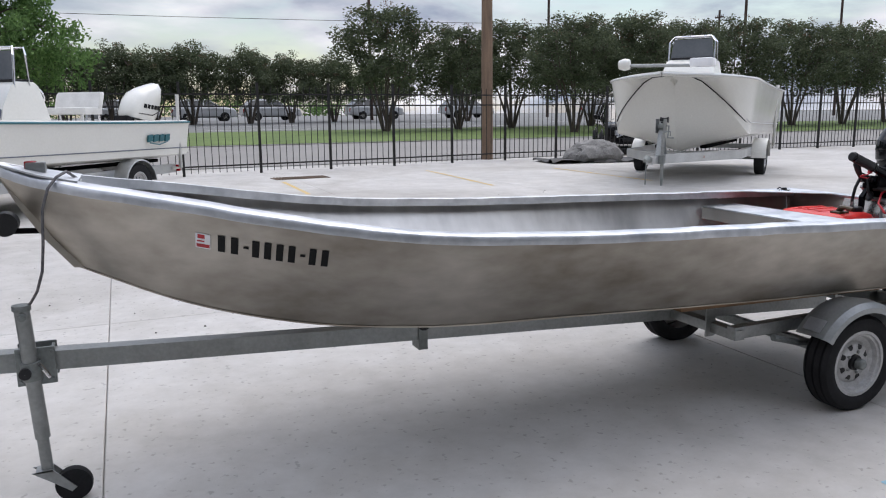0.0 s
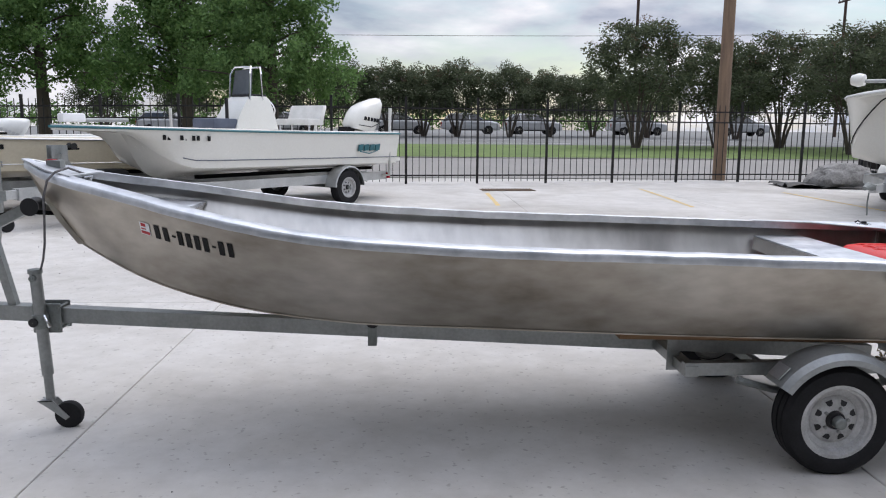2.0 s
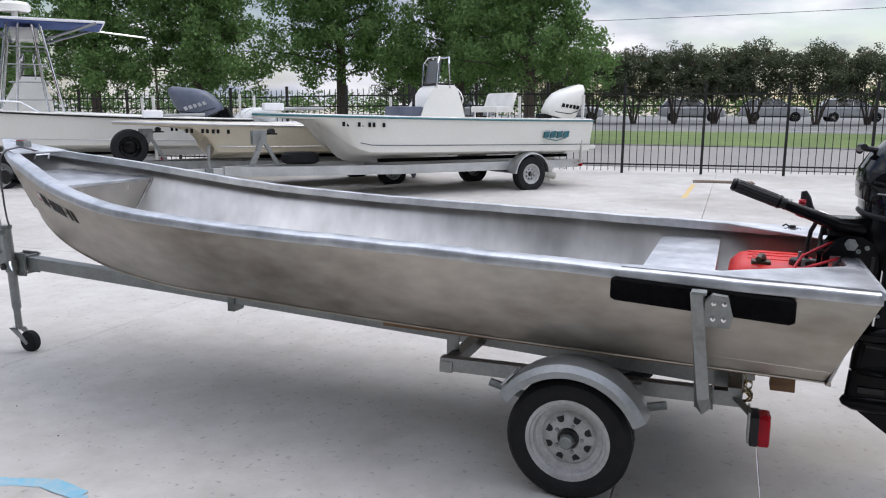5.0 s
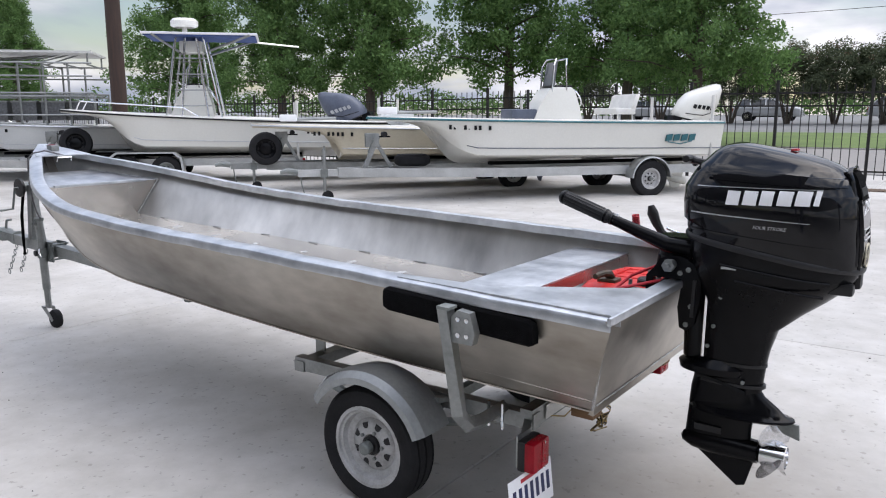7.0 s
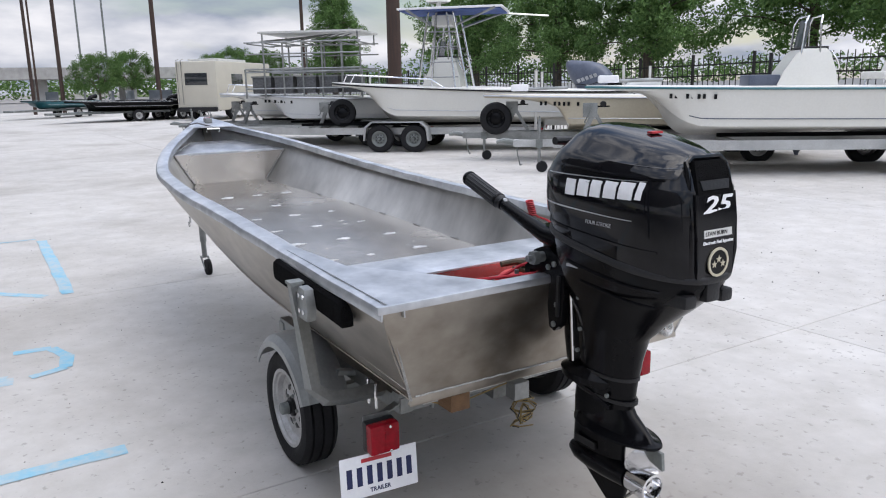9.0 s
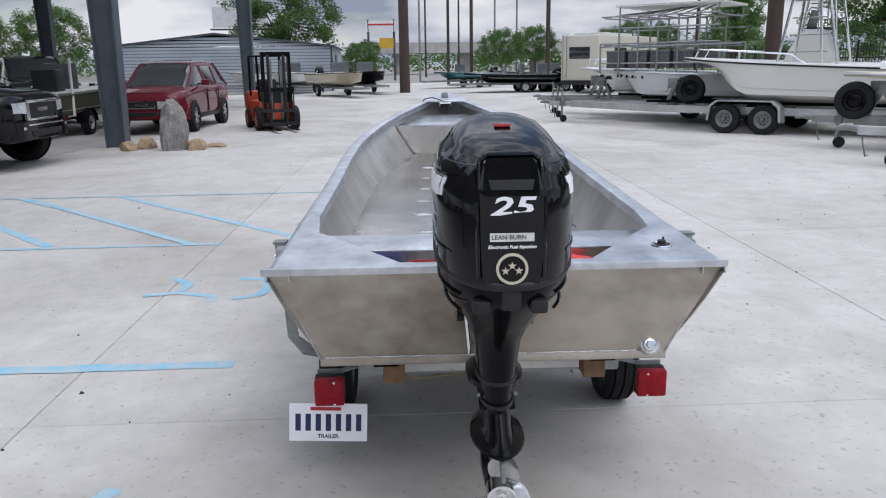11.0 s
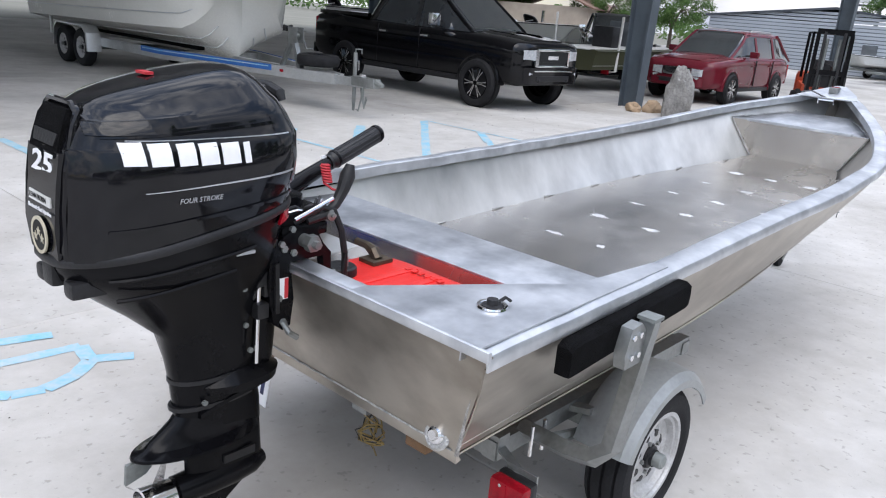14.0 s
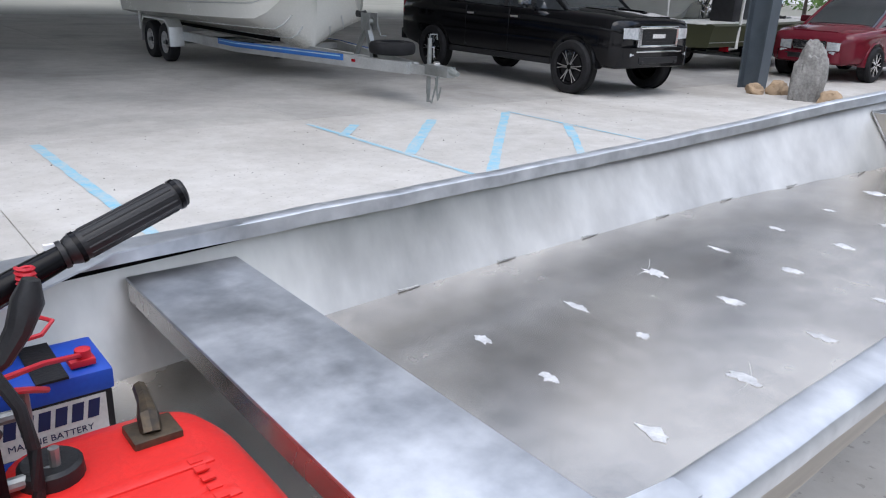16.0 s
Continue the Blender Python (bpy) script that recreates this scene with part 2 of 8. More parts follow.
def box(bm, x0, x1, y0, y1, z0, z1, m=None, bevel=0.0, mi=0):
    v = [bm.verts.new((x, y, z)) for x in (x0, x1) for y in (y0, y1) for z in (z0, z1)]
    fs = [bm.faces.new([v[i] for i in q]) for q in ((0, 1, 3, 2), (4, 6, 7, 5), (0, 4, 5, 1), (2, 3, 7, 6), (0, 2, 6, 4), (1, 5, 7, 3))]
    for f in fs:
        f.material_index = mi
    if m is not None:
        bmesh.ops.transform(bm, matrix=m, verts=v)
    if bevel:
        es = list({e for f in fs for e in f.edges})
        bmesh.ops.bevel(bm, geom=es, offset=bevel, segments=2, affect="EDGES", profile=0.6)
    return bm


def B(*a, **k):
    return box(bmesh.new(), *a, **k)


def loft(bm, rings, caps=True, closed=True):
    vs = [[bm.verts.new(p) for p in r] for r in rings]
    n = len(rings[0])
    for a, b in zip(vs, vs[1:]):
        for i in range(n if closed else n - 1):
            j = (i + 1) % n
            if (a[i].co - a[j].co).length < 1e-6 and (b[i].co - b[j].co).length < 1e-6:
                continue
            bm.faces.new((a[i], a[j], b[j], b[i]))
    if caps:
        bm.faces.new(vs[0])
        bm.faces.new(vs[-1])
    return bm


def frames_along(pts):
    pts = [Vector(p) for p in pts]
    out = []
    up = Vector((0, 0, 1))
    for i, p in enumerate(pts):
        d = (pts[min(i + 1, len(pts) - 1)] - pts[max(i - 1, 0)]).normalized()
        s = d.cross(up)
        if s.length < 0.05:
            s = d.cross(Vector((1, 0, 0)))
        s.normalize()
        out.append((p, s, s.cross(d)))
    return out


def tube(bm, pts, r, n=8, caps=True):
    rs = r if isinstance(r, (list, tuple)) else [r] * len(pts)
    rings = [[p + s * (math.cos(6.28318 * k / n) * q) + u * (math.sin(6.28318 * k / n) * q) for k in range(n)] for (p, s, u), q in zip(frames_along(pts), rs)]
    return loft(bm, rings, caps)


def T(pts, r, n=8):
    return tube(bmesh.new(), pts, r, n)


def beam(bm, a, b, w, h, bevel=0.0):
    """Square bar from a to b, w wide and h high."""
    a, b = Vector(a), Vector(b)
    d = (b - a).normalized()
    s = d.cross(Vector((0, 0, 1)))
    s = s.normalized() if s.length > 0.05 else Vector((0, 1, 0))
    u = s.cross(d)
    return loft(bm, [[p + s * (i * w / 2) + u * (j * h / 2) for i, j in ((-1, -1), (1, -1), (1, 1), (-1, 1))] for p in (a, b)])


def BM(a, b, w, h):
    return beam(bmesh.new(), a, b, w, h)


def lathe(bm, prof, m, n=24, caps=False):
    """Turn (radius, along) about the local z axis of m."""
    rings = [[m @ Vector((r * math.cos(6.28318 * k / n), r * math.sin(6.28318 * k / n), z)) for k in range(n)] for r, z in prof]
    return loft(bm, rings, caps)


def prism(bm, outline, y0, y1, m=None):
    """Extrude an (x, z) outline from y0 to y1."""
    rings = [[Vector((x, y, z)) for x, z in outline] for y in (y0, y1)]
    if m is not None:
        rings = [[m @ p for p in r] for r in rings]
    return loft(bm, rings)


def hermite(nodes, xs):
    a = np.array(nodes, float)
    x = a[:, 0]
    g = np.stack([np.gradient(a[:, k], x) for k in range(1, a.shape[1])], 1)
    i = np.clip(np.searchsorted(x, xs) - 1, 0, len(x) - 2)
    hh = (x[i + 1] - x[i])[:, None]
    t = ((xs - x[i]) / (x[i + 1] - x[i]))[:, None]
    return (2 * t**3 - 3 * t**2 + 1) * a[i, 1:] + (t**3 - 2 * t**2 + t) * hh * g[i] + (3 * t**2 - 2 * t**3) * a[i + 1, 1:] + (t**3 - t**2) * hh * g[i + 1]


def text_ob(name, s, size, material, parent, m, extrude=0.0008, label="", shear=0.0, bold=0.0):
    cu = bpy.data.curves.new(name, "FONT")
    cu.body, cu.size, cu.extrude, cu.shear, cu.offset = s, size, extrude, shear, bold
    cu.align_x, cu.align_y = "CENTER", "CENTER"
    cu.resolution_u = 2
    tmp = bpy.data.objects.new(name + "_tmp", cu)
    scene.collection.objects.link(tmp)
    bpy.context.view_layer.update()
    me = bpy.data.meshes.new_from_object(tmp.evaluated_get(bpy.context.evaluated_depsgraph_get()))
    bpy.data.objects.remove(tmp)
    me.materials.clear()
    me.materials.append(material)
    ob = new(name, me)
    ob.parent = parent
    ob.matrix_basis = m
    return tagged(ob, label)


# ---------------------------------------------------------------- ground
def ground_z(x, y):
    s = min(max((x + 12) / 10, 0.0), 1.0)
    return 0.008 * min(max(y - 1, 0), 12) * s * s * (3 - 2 * s) + (0 if y < 17 else min((y - 17) * 0.02, 0.9))


def grid_sheet(name, xs, ys, z, material, label="", category=""):
    bm = bmesh.new()
    v = [[bm.verts.new((x, y, ground_z(x, y) + z)) for y in ys] for x in xs]
    for i in range(len(xs) - 1):
        for j in range(len(ys) - 1):
            bm.faces.new((v[i][j], v[i + 1][j], v[i + 1][j + 1], v[i][j + 1]))
    return tagged(mesh_ob(name, bm, material, 40), label, category, kind="structure")

# ---------------------------------------------------------------- the aluminium skiff
GUN = [(0.08, 0.03, 1.306), (0.2, 0.13, 1.263), (0.35, 0.235, 1.232), (0.6, 0.365, 1.190), (1.0, 0.556, 1.116), (1.5, 0.702, 1.040),
       (2.2, 0.755, 0.992), (3.2, 0.757, 0.960), (4.1, 0.765, 0.932), (4.9, 0.768, 0.913)]
CHI = [(0.33, 0.04, 0.938), (0.45, 0.12, 0.894), (0.66, 0.22, 0.814), (1.1, 0.345, 0.699), (1.6, 0.44, 0.640), (2.3, 0.52, 0.625), (3.2, 0.59, 0.608), (4.77, 0.605, 0.577)]
BOAT = pose(0, 0, 0, 0, 0, -0.33)
NS = 56
S = np.linspace(0, 1, NS) ** 1.25
gx = 0.08 + (4.9 - 0.08) * S
cx = 0.33 + (4.77 - 0.33) * S
gun = np.c_[gx, hermite(GUN, gx)]
chi = np.c_[cx, hermite(CHI, cx)]


def floor_z(x):
    return 0.662 + 0.046 * (4.0 - x) + 0.055 * max(0, (1.7 - x) / 0.95) ** 2


skiff = thing("skiff", "bare mill-finish aluminium flat-bottomed skiff resting on a galvanised trailer", "boat", BOAT)


def side_point(i, k, s, inset=0.0):
    """Point on the side panel: k 0 at the chine, 1 at the rim; a slight outward belly."""
    a, b = chi[i], gun[i]
    p = a + (b - a) * k
    belly = 0.012 * math.sin(math.pi * k) * min(i / 8, 1)
    return Vector((p[0], s * (p[1] - 0.006 + belly - inset), p[2] + 0.004))


for s, nm in ((-1, "port"), (1, "starboard")):
    bm = bmesh.new()
    K = 6
    outer = [[bm.verts.new(side_point(i, k / K, s)) for k in range(K + 1)] for i in range(NS)]
    inner = [[bm.verts.new(side_point(i, k / K, s, 0.005)) for k in range(K + 1)] for i in range(NS)]
    for i in range(NS - 1):
        for k in range(K):
            bm.faces.new((outer[i][k], outer[i + 1][k], outer[i + 1][k + 1], outer[i][k + 1]))
            bm.faces.new((inner[i][k], inner[i][k + 1], inner[i + 1][k + 1], inner[i + 1][k])).material_index = 1
        for k in (0, K):
            bm.faces.new((outer[i][k], inner[i][k], inner[i + 1][k], outer[i + 1][k]))
    for i in (0, NS - 1):
        for k in range(K):
            bm.faces.new((outer[i][k], outer[i][k + 1], inner[i][k + 1], inner[i][k]))
    part("side_panel", bm, ALU, skiff, "stained bare aluminium side plate").data.materials.append(ALU_SIDE)

    # rolled rim along the top of the side
    prof = [(0.0, 0.0), (-0.001, 0.022), (0.006, 0.034), (0.02, 0.040), (0.072, 0.043), (0.079, 0.040), (0.081, 0.0), (0.077, 0.0), (0.075, 0.035), (0.02, 0.034), (0.008, 0.028), (0.004, 0.0)]
    bm = bmesh.new()
    rings = []
    for i in range(NS):
        a, b = gun[max(i - 1, 0)], gun[min(i + 1, NS - 1)]
        tx, ty = b[0] - a[0], b[1] - a[1]
        ln = math.hypot(tx, ty)
        ux, uy = ty / ln, -tx / ln
        p = gun[i]
        wide = 1.0 if i > 6 else 0.55 + 0.075 * i
        rings.append([Vector((p[0] + ux * q * wide, s * max(p[1] + uy * q * wide, 0.0005), p[2] + zz + 0.004 * noise.noise((i * 1.7, s, 1)))) for q, zz in prof])
    loft(bm, rings)
    part("rim", bm, ALU_RIM, skiff, "bright ground aluminium gunwale rim")
    # stern corner deck
    z0 = 0.9588
    top = [(4.905, s * 0.742), (4.905, s * 0.32), (4.85, s * 0.325), (4.46, s * 0.60), (4.40, s * 0.65), (4.05, s * 0.69), (4.05, s * 0.738)]
    bm = loft(bmesh.new(), [[Vector((x, y, z0 + 0.020 * (4.9 - x) + d)) for x, y in top] for d in (-0.004, 0.001)])
    part("corner_deck", bm, ALU_RIM, skiff, "bright aluminium stern corner deck")
    if s > 0:
        bm = lathe(bmesh.new(), [(0.001, 0.02), (0.014, 0.02), (0.016, 0.008), (0.026, 0.006), (0.028, 0.0)], pose(4.70, s * 0.61, 0.9633), 20)
        cap = part("filler_cap", bm, PLASTIC_BLACK, skiff, "black deck filler cap")
        part("cap_ring", lathe(bmesh.new(), [(0.027, 0.0), (0.031, 0.005), (0.037, 0.005), (0.039, 0.0)], pose(4.70, s * 0.61, 0.9643), 24), CHROME, cap)
        part("cap_strap", T([(4.69, s * 0.615, 0.972), (4.67, s * 0.625, 0.985), (4.655, s * 0.63, 0.974)], 0.0045, 6), PLASTIC_BLACK, cap)
    # stem weld and stern corner weld
    part("corner_weld", T([(4.782, s * 0.612, 0.585), (4.833, s * 0.676, 0.765), (4.872, s * 0.726, 0.90)], [0.006, 0.005, 0.003], 6), WELD, skiff)

# bottom plate and raised floor
bm = bmesh.new()
loft(bm, [[Vector((c[0], -c[1] + 0.004, c[2] + d)) for c in chi] + [Vector((c[0], c[1] - 0.004, c[2] + d)) for c in chi[::-1]] for d in (-0.004, 0.002)], caps=True)
part("bottom_plate", bm, ALU, skiff)
bm = bmesh.new()
fl = []
for x in np.linspace(0.74, 4.79, 40):
    i = int(np.argmin(abs(cx - x)))
    z = floor_z(x)
    k = (z - chi[i][2]) / (gun[i][2] - chi[i][2])
    hw = chi[i][1] + (gun[i][1] - chi[i][1]) * k - 0.004
    fl.append((x, hw, z))
loft(bm, [[Vector((x, -h_, z)), Vector((x, h_, z)), Vector((x, h_, z - 0.004)), Vector((x, -h_, z - 0.004))] for x, h_, z in fl])
part("floor_plate", bm, ALU_IN, skiff, "scuffed aluminium floor with ground weld patches")
rnd = random.Random(4)
spots = [(3.575 - 0.387 * k + rnd.uniform(-0.015, 0.015), y * min(1, 1.15 - 0.055 * k) + rnd.uniform(-0.015, 0.015)) for k in range(7) for y in (-0.215, 0.045, 0.345)]
for x, y in spots:
    L, Wd = rnd.uniform(0.022, 0.050), rnd.uniform(0.012, 0.028)
    ring = []
    for k in range(18):
        a = 6.28318 * k / 18
        rr = rnd.uniform(0.55, 1.2)
        ring.append((x + Wd * rr * math.cos(a), y + L * rr * math.sin(a)))
    part("weld_patch", loft(bmesh.new(), [[Vector((px, py, floor_z(px) + d)) for px, py in ring] for d in (-0.002, 0.0018)]), GRIND, skiff)
for x0, y0, x1, y1 in ((3.1, 0.3, 3.25, 0.36), (2.7, -0.32, 2.85, -0.26)):
    part("floor_scratch", T([(x0 + (x1 - x0) * q, y0 + (y1 - y0) * q + 0.02 * math.sin(3 * q), floor_z(x0 + (x1 - x0) * q)) for q in np.linspace(0, 1, 7)], 0.0009, 4), GRIND, skiff)
for s in (-1, 1):
    for x in np.arange(1.0, 3.9, 0.42):
        i = int(np.argmin(abs(cx - x)))
        k = (floor_z(x) - chi[i][2]) / (gun[i][2] - chi[i][2])
        hw = chi[i][1] + (gun[i][1] - chi[i][1]) * k
        part("floor_weld", T([(x - 0.04, s * (hw - 0.004), floor_z(x) + 0.004), (x, s * (hw - 0.008), floor_z(x) + 0.005), (x + 0.045, s * (hw - 0.004), floor_z(x) + 0.004)], 0.0035, 5), WELD, skiff)

# transom
tr = [(-0.604, 0.578), (0.604, 0.578), (0.768, 0.945), (-0.768, 0.945)]
bm = loft(bmesh.new(), [[Vector((4.782 + (z - 0.582) * 0.30 + d, y, z)) for y, z in tr] for d in (-0.006, 0.0)])
part("transom_plate", bm, ALU, skiff, "stained aluminium transom plate")
part("transom_cap", B(4.84, 4.894, -0.33, 0.33, 0.943, 0.959, bevel=0.004), ALU_RIM, skiff)
part("stern_lip", B(4.894, 4.909, -0.782, 0.772, 0.935, 0.9615, bevel=0.006), ALU_RIM, skiff, "rounded aluminium lip along the stern")
part("transom_clamp_board", loft(bmesh.new(), [[Vector((4.77 + (z - 0.582) * 0.30 + d, y, z)) for y, z in ((-0.25, 0.68), (0.25, 0.68), (0.25, 0.945), (-0.25, 0.945))] for d in (-0.035, 0.0)]), ALU_IN, skiff)
part("transom_foot_angle", loft(bmesh.new(), [[Vector((4.786, y, 0.598)), Vector((4.7905, y, 0.574)), Vector((4.788, y, 0.568)), Vector((4.77, y, 0.572))] for y in (-0.618, 0.618)]), ALU, skiff)
part("foot_weld", T([(4.789, y, 0.600 + 0.001 * math.sin(y * 90)) for y in np.linspace(-0.6, 0.6, 40)], 0.0032, 5), WELD, skiff)
plug = part("drain_plug", lathe(bmesh.new(), [(0.001, 0.02), (0.013, 0.02), (0.015, 0.012), (0.022, 0.01), (0.028, 0.0)], pose(4.797, 0.555, 0.625, 0, 73, 0), 14), CHROME, skiff)
part("plug_weld", lathe(bmesh.new(), [(0.026, 0.004), (0.034, 0.007), (0.042, 0.0)], pose(4.795, 0.555, 0.625, 0, 73, 0), 14), WELD, plug)

# stern thwart with a turned-down lip
bm = B(4.07, 4.365, -0.70, 0.70, 0.872, 0.884, bevel=0.004)
part("thwart_top", bm, ALU_RIM, skiff, "brushed aluminium stern thwart")
for x, nm in ((4.365, "thwart_back"), (4.07, "thwart_front")):
    part(nm, B(x - 0.004, x, -0.69, 0.69, 0.80 if nm == "thwart_front" else 0.825, 0.876), ALU_IN, skiff)
# bow bulkhead and bow deck
def inner_half(x, z):
    """Half width of the hull inside at x and height z."""
    i = int(np.argmin(abs(cx - x)))
    c, g = chi[i], hermite(GUN, [x])[0]
    k = (z - c[2]) / (g[1] - c[2])
    return c[1] + (g[0] - c[1]) * k - 0.020


zt, zf_ = 1.098, floor_z(0.78)
bm = loft(bmesh.new(), [[Vector((x + d, y, z)) for x, y, z in ((0.78, -inner_half(0.78, zf_), zf_), (0.78, inner_half(0.78, zf_), zf_), (0.83, inner_half(0.83, zt), zt), (0.83, -inner_half(0.83, zt), zt))] for d in (0, -0.005)])
part("bow_bulkhead", bm, ALU_IN, skiff)
dk = [(x, inner_half(x, z), z) for x, z in ((0.83, 1.10), (0.66, 1.121), (0.5, 1.142), (0.36, 1.16))]
bm = loft(bmesh.new(), [[Vector((x, -y, z + d)) for x, y, z in dk] + [Vector((x, y, z + d)) for x, y, z in dk[::-1]] for d in (-0.005, 0.0)])
part("bow_deck", bm, ALU_RIM, skiff)
part("deck_lip", B(0.815, 0.842, -0.33, 0.33, 1.090, 1.108, bevel=0.003), ALU_RIM, skiff)
for s in (-1, 1):
    part("bulkhead_weld", T([(0.786, s * (inner_half(0.78, zf_) - 0.003), zf_), (0.836, s * (inner_half(0.83, zt) - 0.003), zt)], 0.005, 6), WELD, skiff)
    part("deck_weld", T([(x, s * (y - 0.003), z + 0.003) for x, y, z in dk], 0.004, 5), WELD, skiff)
# bow cap, stem band and bow light
bm = loft(bmesh.new(), [[Vector((x, y, z + d)) for x, y, z in ((0.07, -0.03, 1.344), (0.07, 0.03, 1.344), (0.24, 0.155, 1.297), (0.37, 0.20, 1.272), (0.37, -0.20, 1.272), (0.24, -0.155, 1.297))] for d in (0.0, 0.007)])
part("bow_cap", bm, ALU_RIM, skiff)
part("stem_band", loft(bmesh.new(), [[Vector((x + d, y, z)) for d, y in ((-0.012, -w), (-0.012, w), (0.02, w), (0.02, -w))] for x, z, w in ((0.085, 1.337, 0.028), (0.16, 1.185, 0.033), (0.24, 1.05, 0.04), (0.335, 0.932, 0.05))]), ALU, skiff)
lt = part("bow_light", B(0.185, 0.255, -0.03, 0.03, 1.304, 1.345, bevel=0.008), GALV, skiff, "small bow light")
part("light_lens", B(0.182, 0.225, -0.026, 0.026, 1.314, 1.349, bevel=0.008), RED_LENS, lt)
part("bow_handle", T([(0.36, -0.05, 1.235), (0.37, -0.05, 1.262), (0.37, 0.05, 1.262), (0.36, 0.05, 1.235)], 0.007, 8), CHROME, skiff)
# registration bars and sticker on both bows
for s in (-1, 1):
    def on_side(x, k):
        f = float(np.interp(x, [side_point(j, k, s).x for j in range(NS)], range(NS)))
        i = min(int(f), NS - 2)
        return side_point(i, k, s, -0.0025).lerp(side_point(i + 1, k, s, -0.0025), f - i)
    bars = [0.0, 0.045, 0.088, 0.118, 0.160, 0.202, 0.244, 0.286, 0.318, 0.362]
    for q in bars:
        x = 0.83 + q * 0.98
        wide, k0, k1 = (0.018, 0.728, 0.748) if q in (0.088, 0.286) else (0.024, 0.655, 0.82)
        out = Vector((0, s * 0.0012, 0))
        cs = [on_side(x, k0), on_side(x + wide, k0), on_side(x + wide, k1), on_side(x, k1)]
        bm = loft(bmesh.new(), [[c + d for c in cs] for d in (out * -1, out)])
        part("registration_bar", bm, BLACK_DECAL, skiff)
    cs = [on_side(0.755, 0.66), on_side(0.805, 0.66), on_side(0.805, 0.81), on_side(0.755, 0.81)]
    bm = loft(bmesh.new(), [[c + d for c in cs] for d in (out * -1, out)])
    stk = part("bow_sticker", bm, WHITE_DECAL, skiff, "small white sticker with red print")
    for ka, kb, xa, xb in ((0.67, 0.705, 0.758, 0.802), (0.725, 0.74, 0.76, 0.785), (0.76, 0.80, 0.762, 0.786)):
        cs = [on_side(xa, ka), on_side(xb, ka), on_side(xb, kb), on_side(xa, kb)]
        part("sticker_bar", loft(bmesh.new(), [[c + d for c in cs] for d in (out * -1, out * 1.8)]), RED_DECAL, stk)

# painter: rope looped over the bow
tagged(mesh_ob("bow_rope", T([(0.36, 0.0, 1.275), (0.33, -0.12, 1.312), (0.30, -0.19, 1.296), (0.27, -0.212, 1.258), (0.245, -0.205, 1.18), (0.235, -0.195, 1.05), (0.222, -0.18, 0.95), (0.195, -0.15, 0.87), (0.165, -0.115, 0.82), (0.14, -0.09, 0.80)], 0.0055, 7), ROPE, 60),
                   "grey braided rope tied from skiff bow down to jack", "rope")

# ---------------------------------------------------------------- trailer
def tong_z(x):
    return 0.563 - 0.0565 * (x - 0.24)


trailer = thing("boat_trailer", "galvanised single-axle boat trailer with grey fenders", "trailer", pose(0, -0.015, 0))
part("tongue", BM((-0.42, 0, tong_z(-0.42)), (4.42, 0, tong_z(4.42) + 0.03), 0.076, 0.076), GALV, trailer)
bm = loft(bmesh.new(), [[Vector((x, y * w, tong_z(x) + z * hh)) for y, z in ((-1, -1), (1, -1), (1, 1), (0.5, 1.4), (-0.5, 1.4), (-1, 1))] for x, w, hh in ((-0.72, 0.03, 0.025), (-0.66, 0.045, 0.04), (-0.58, 0.045, 0.04), (-0.52, 0.03, 0.03), (-0.40, 0.042, 0.04))])
cpl = part("coupler", bm, GALV_OLD, trailer)
part("coupler_latch", T([(-0.6, 0, tong_z(-0.6) + 0.05), (-0.57, 0, tong_z(-0.6) + 0.12), (-0.50, 0, tong_z(-0.6) + 0.13)], 0.01, 8), GALV_OLD, cpl)
for s in (-1, 1):
    pts = [(-0.35 - 0.02 * k, s * 0.045, 0.55 - 0.028 * k) for k in range(9)]
    bm = bmesh.new()
    for k, p in enumerate(pts):
        rot = pose(*p, 90 * (k % 2), 0, 20)
        ring = [rot @ Vector((0.011 * math.cos(a), 0, 0.018 * math.sin(a))) for a in np.linspace(0, 6.28, 9)]
        tube(bm, ring, 0.0035, 5, caps=False)
    part("safety_chain", bm, GALV_OLD, trailer)
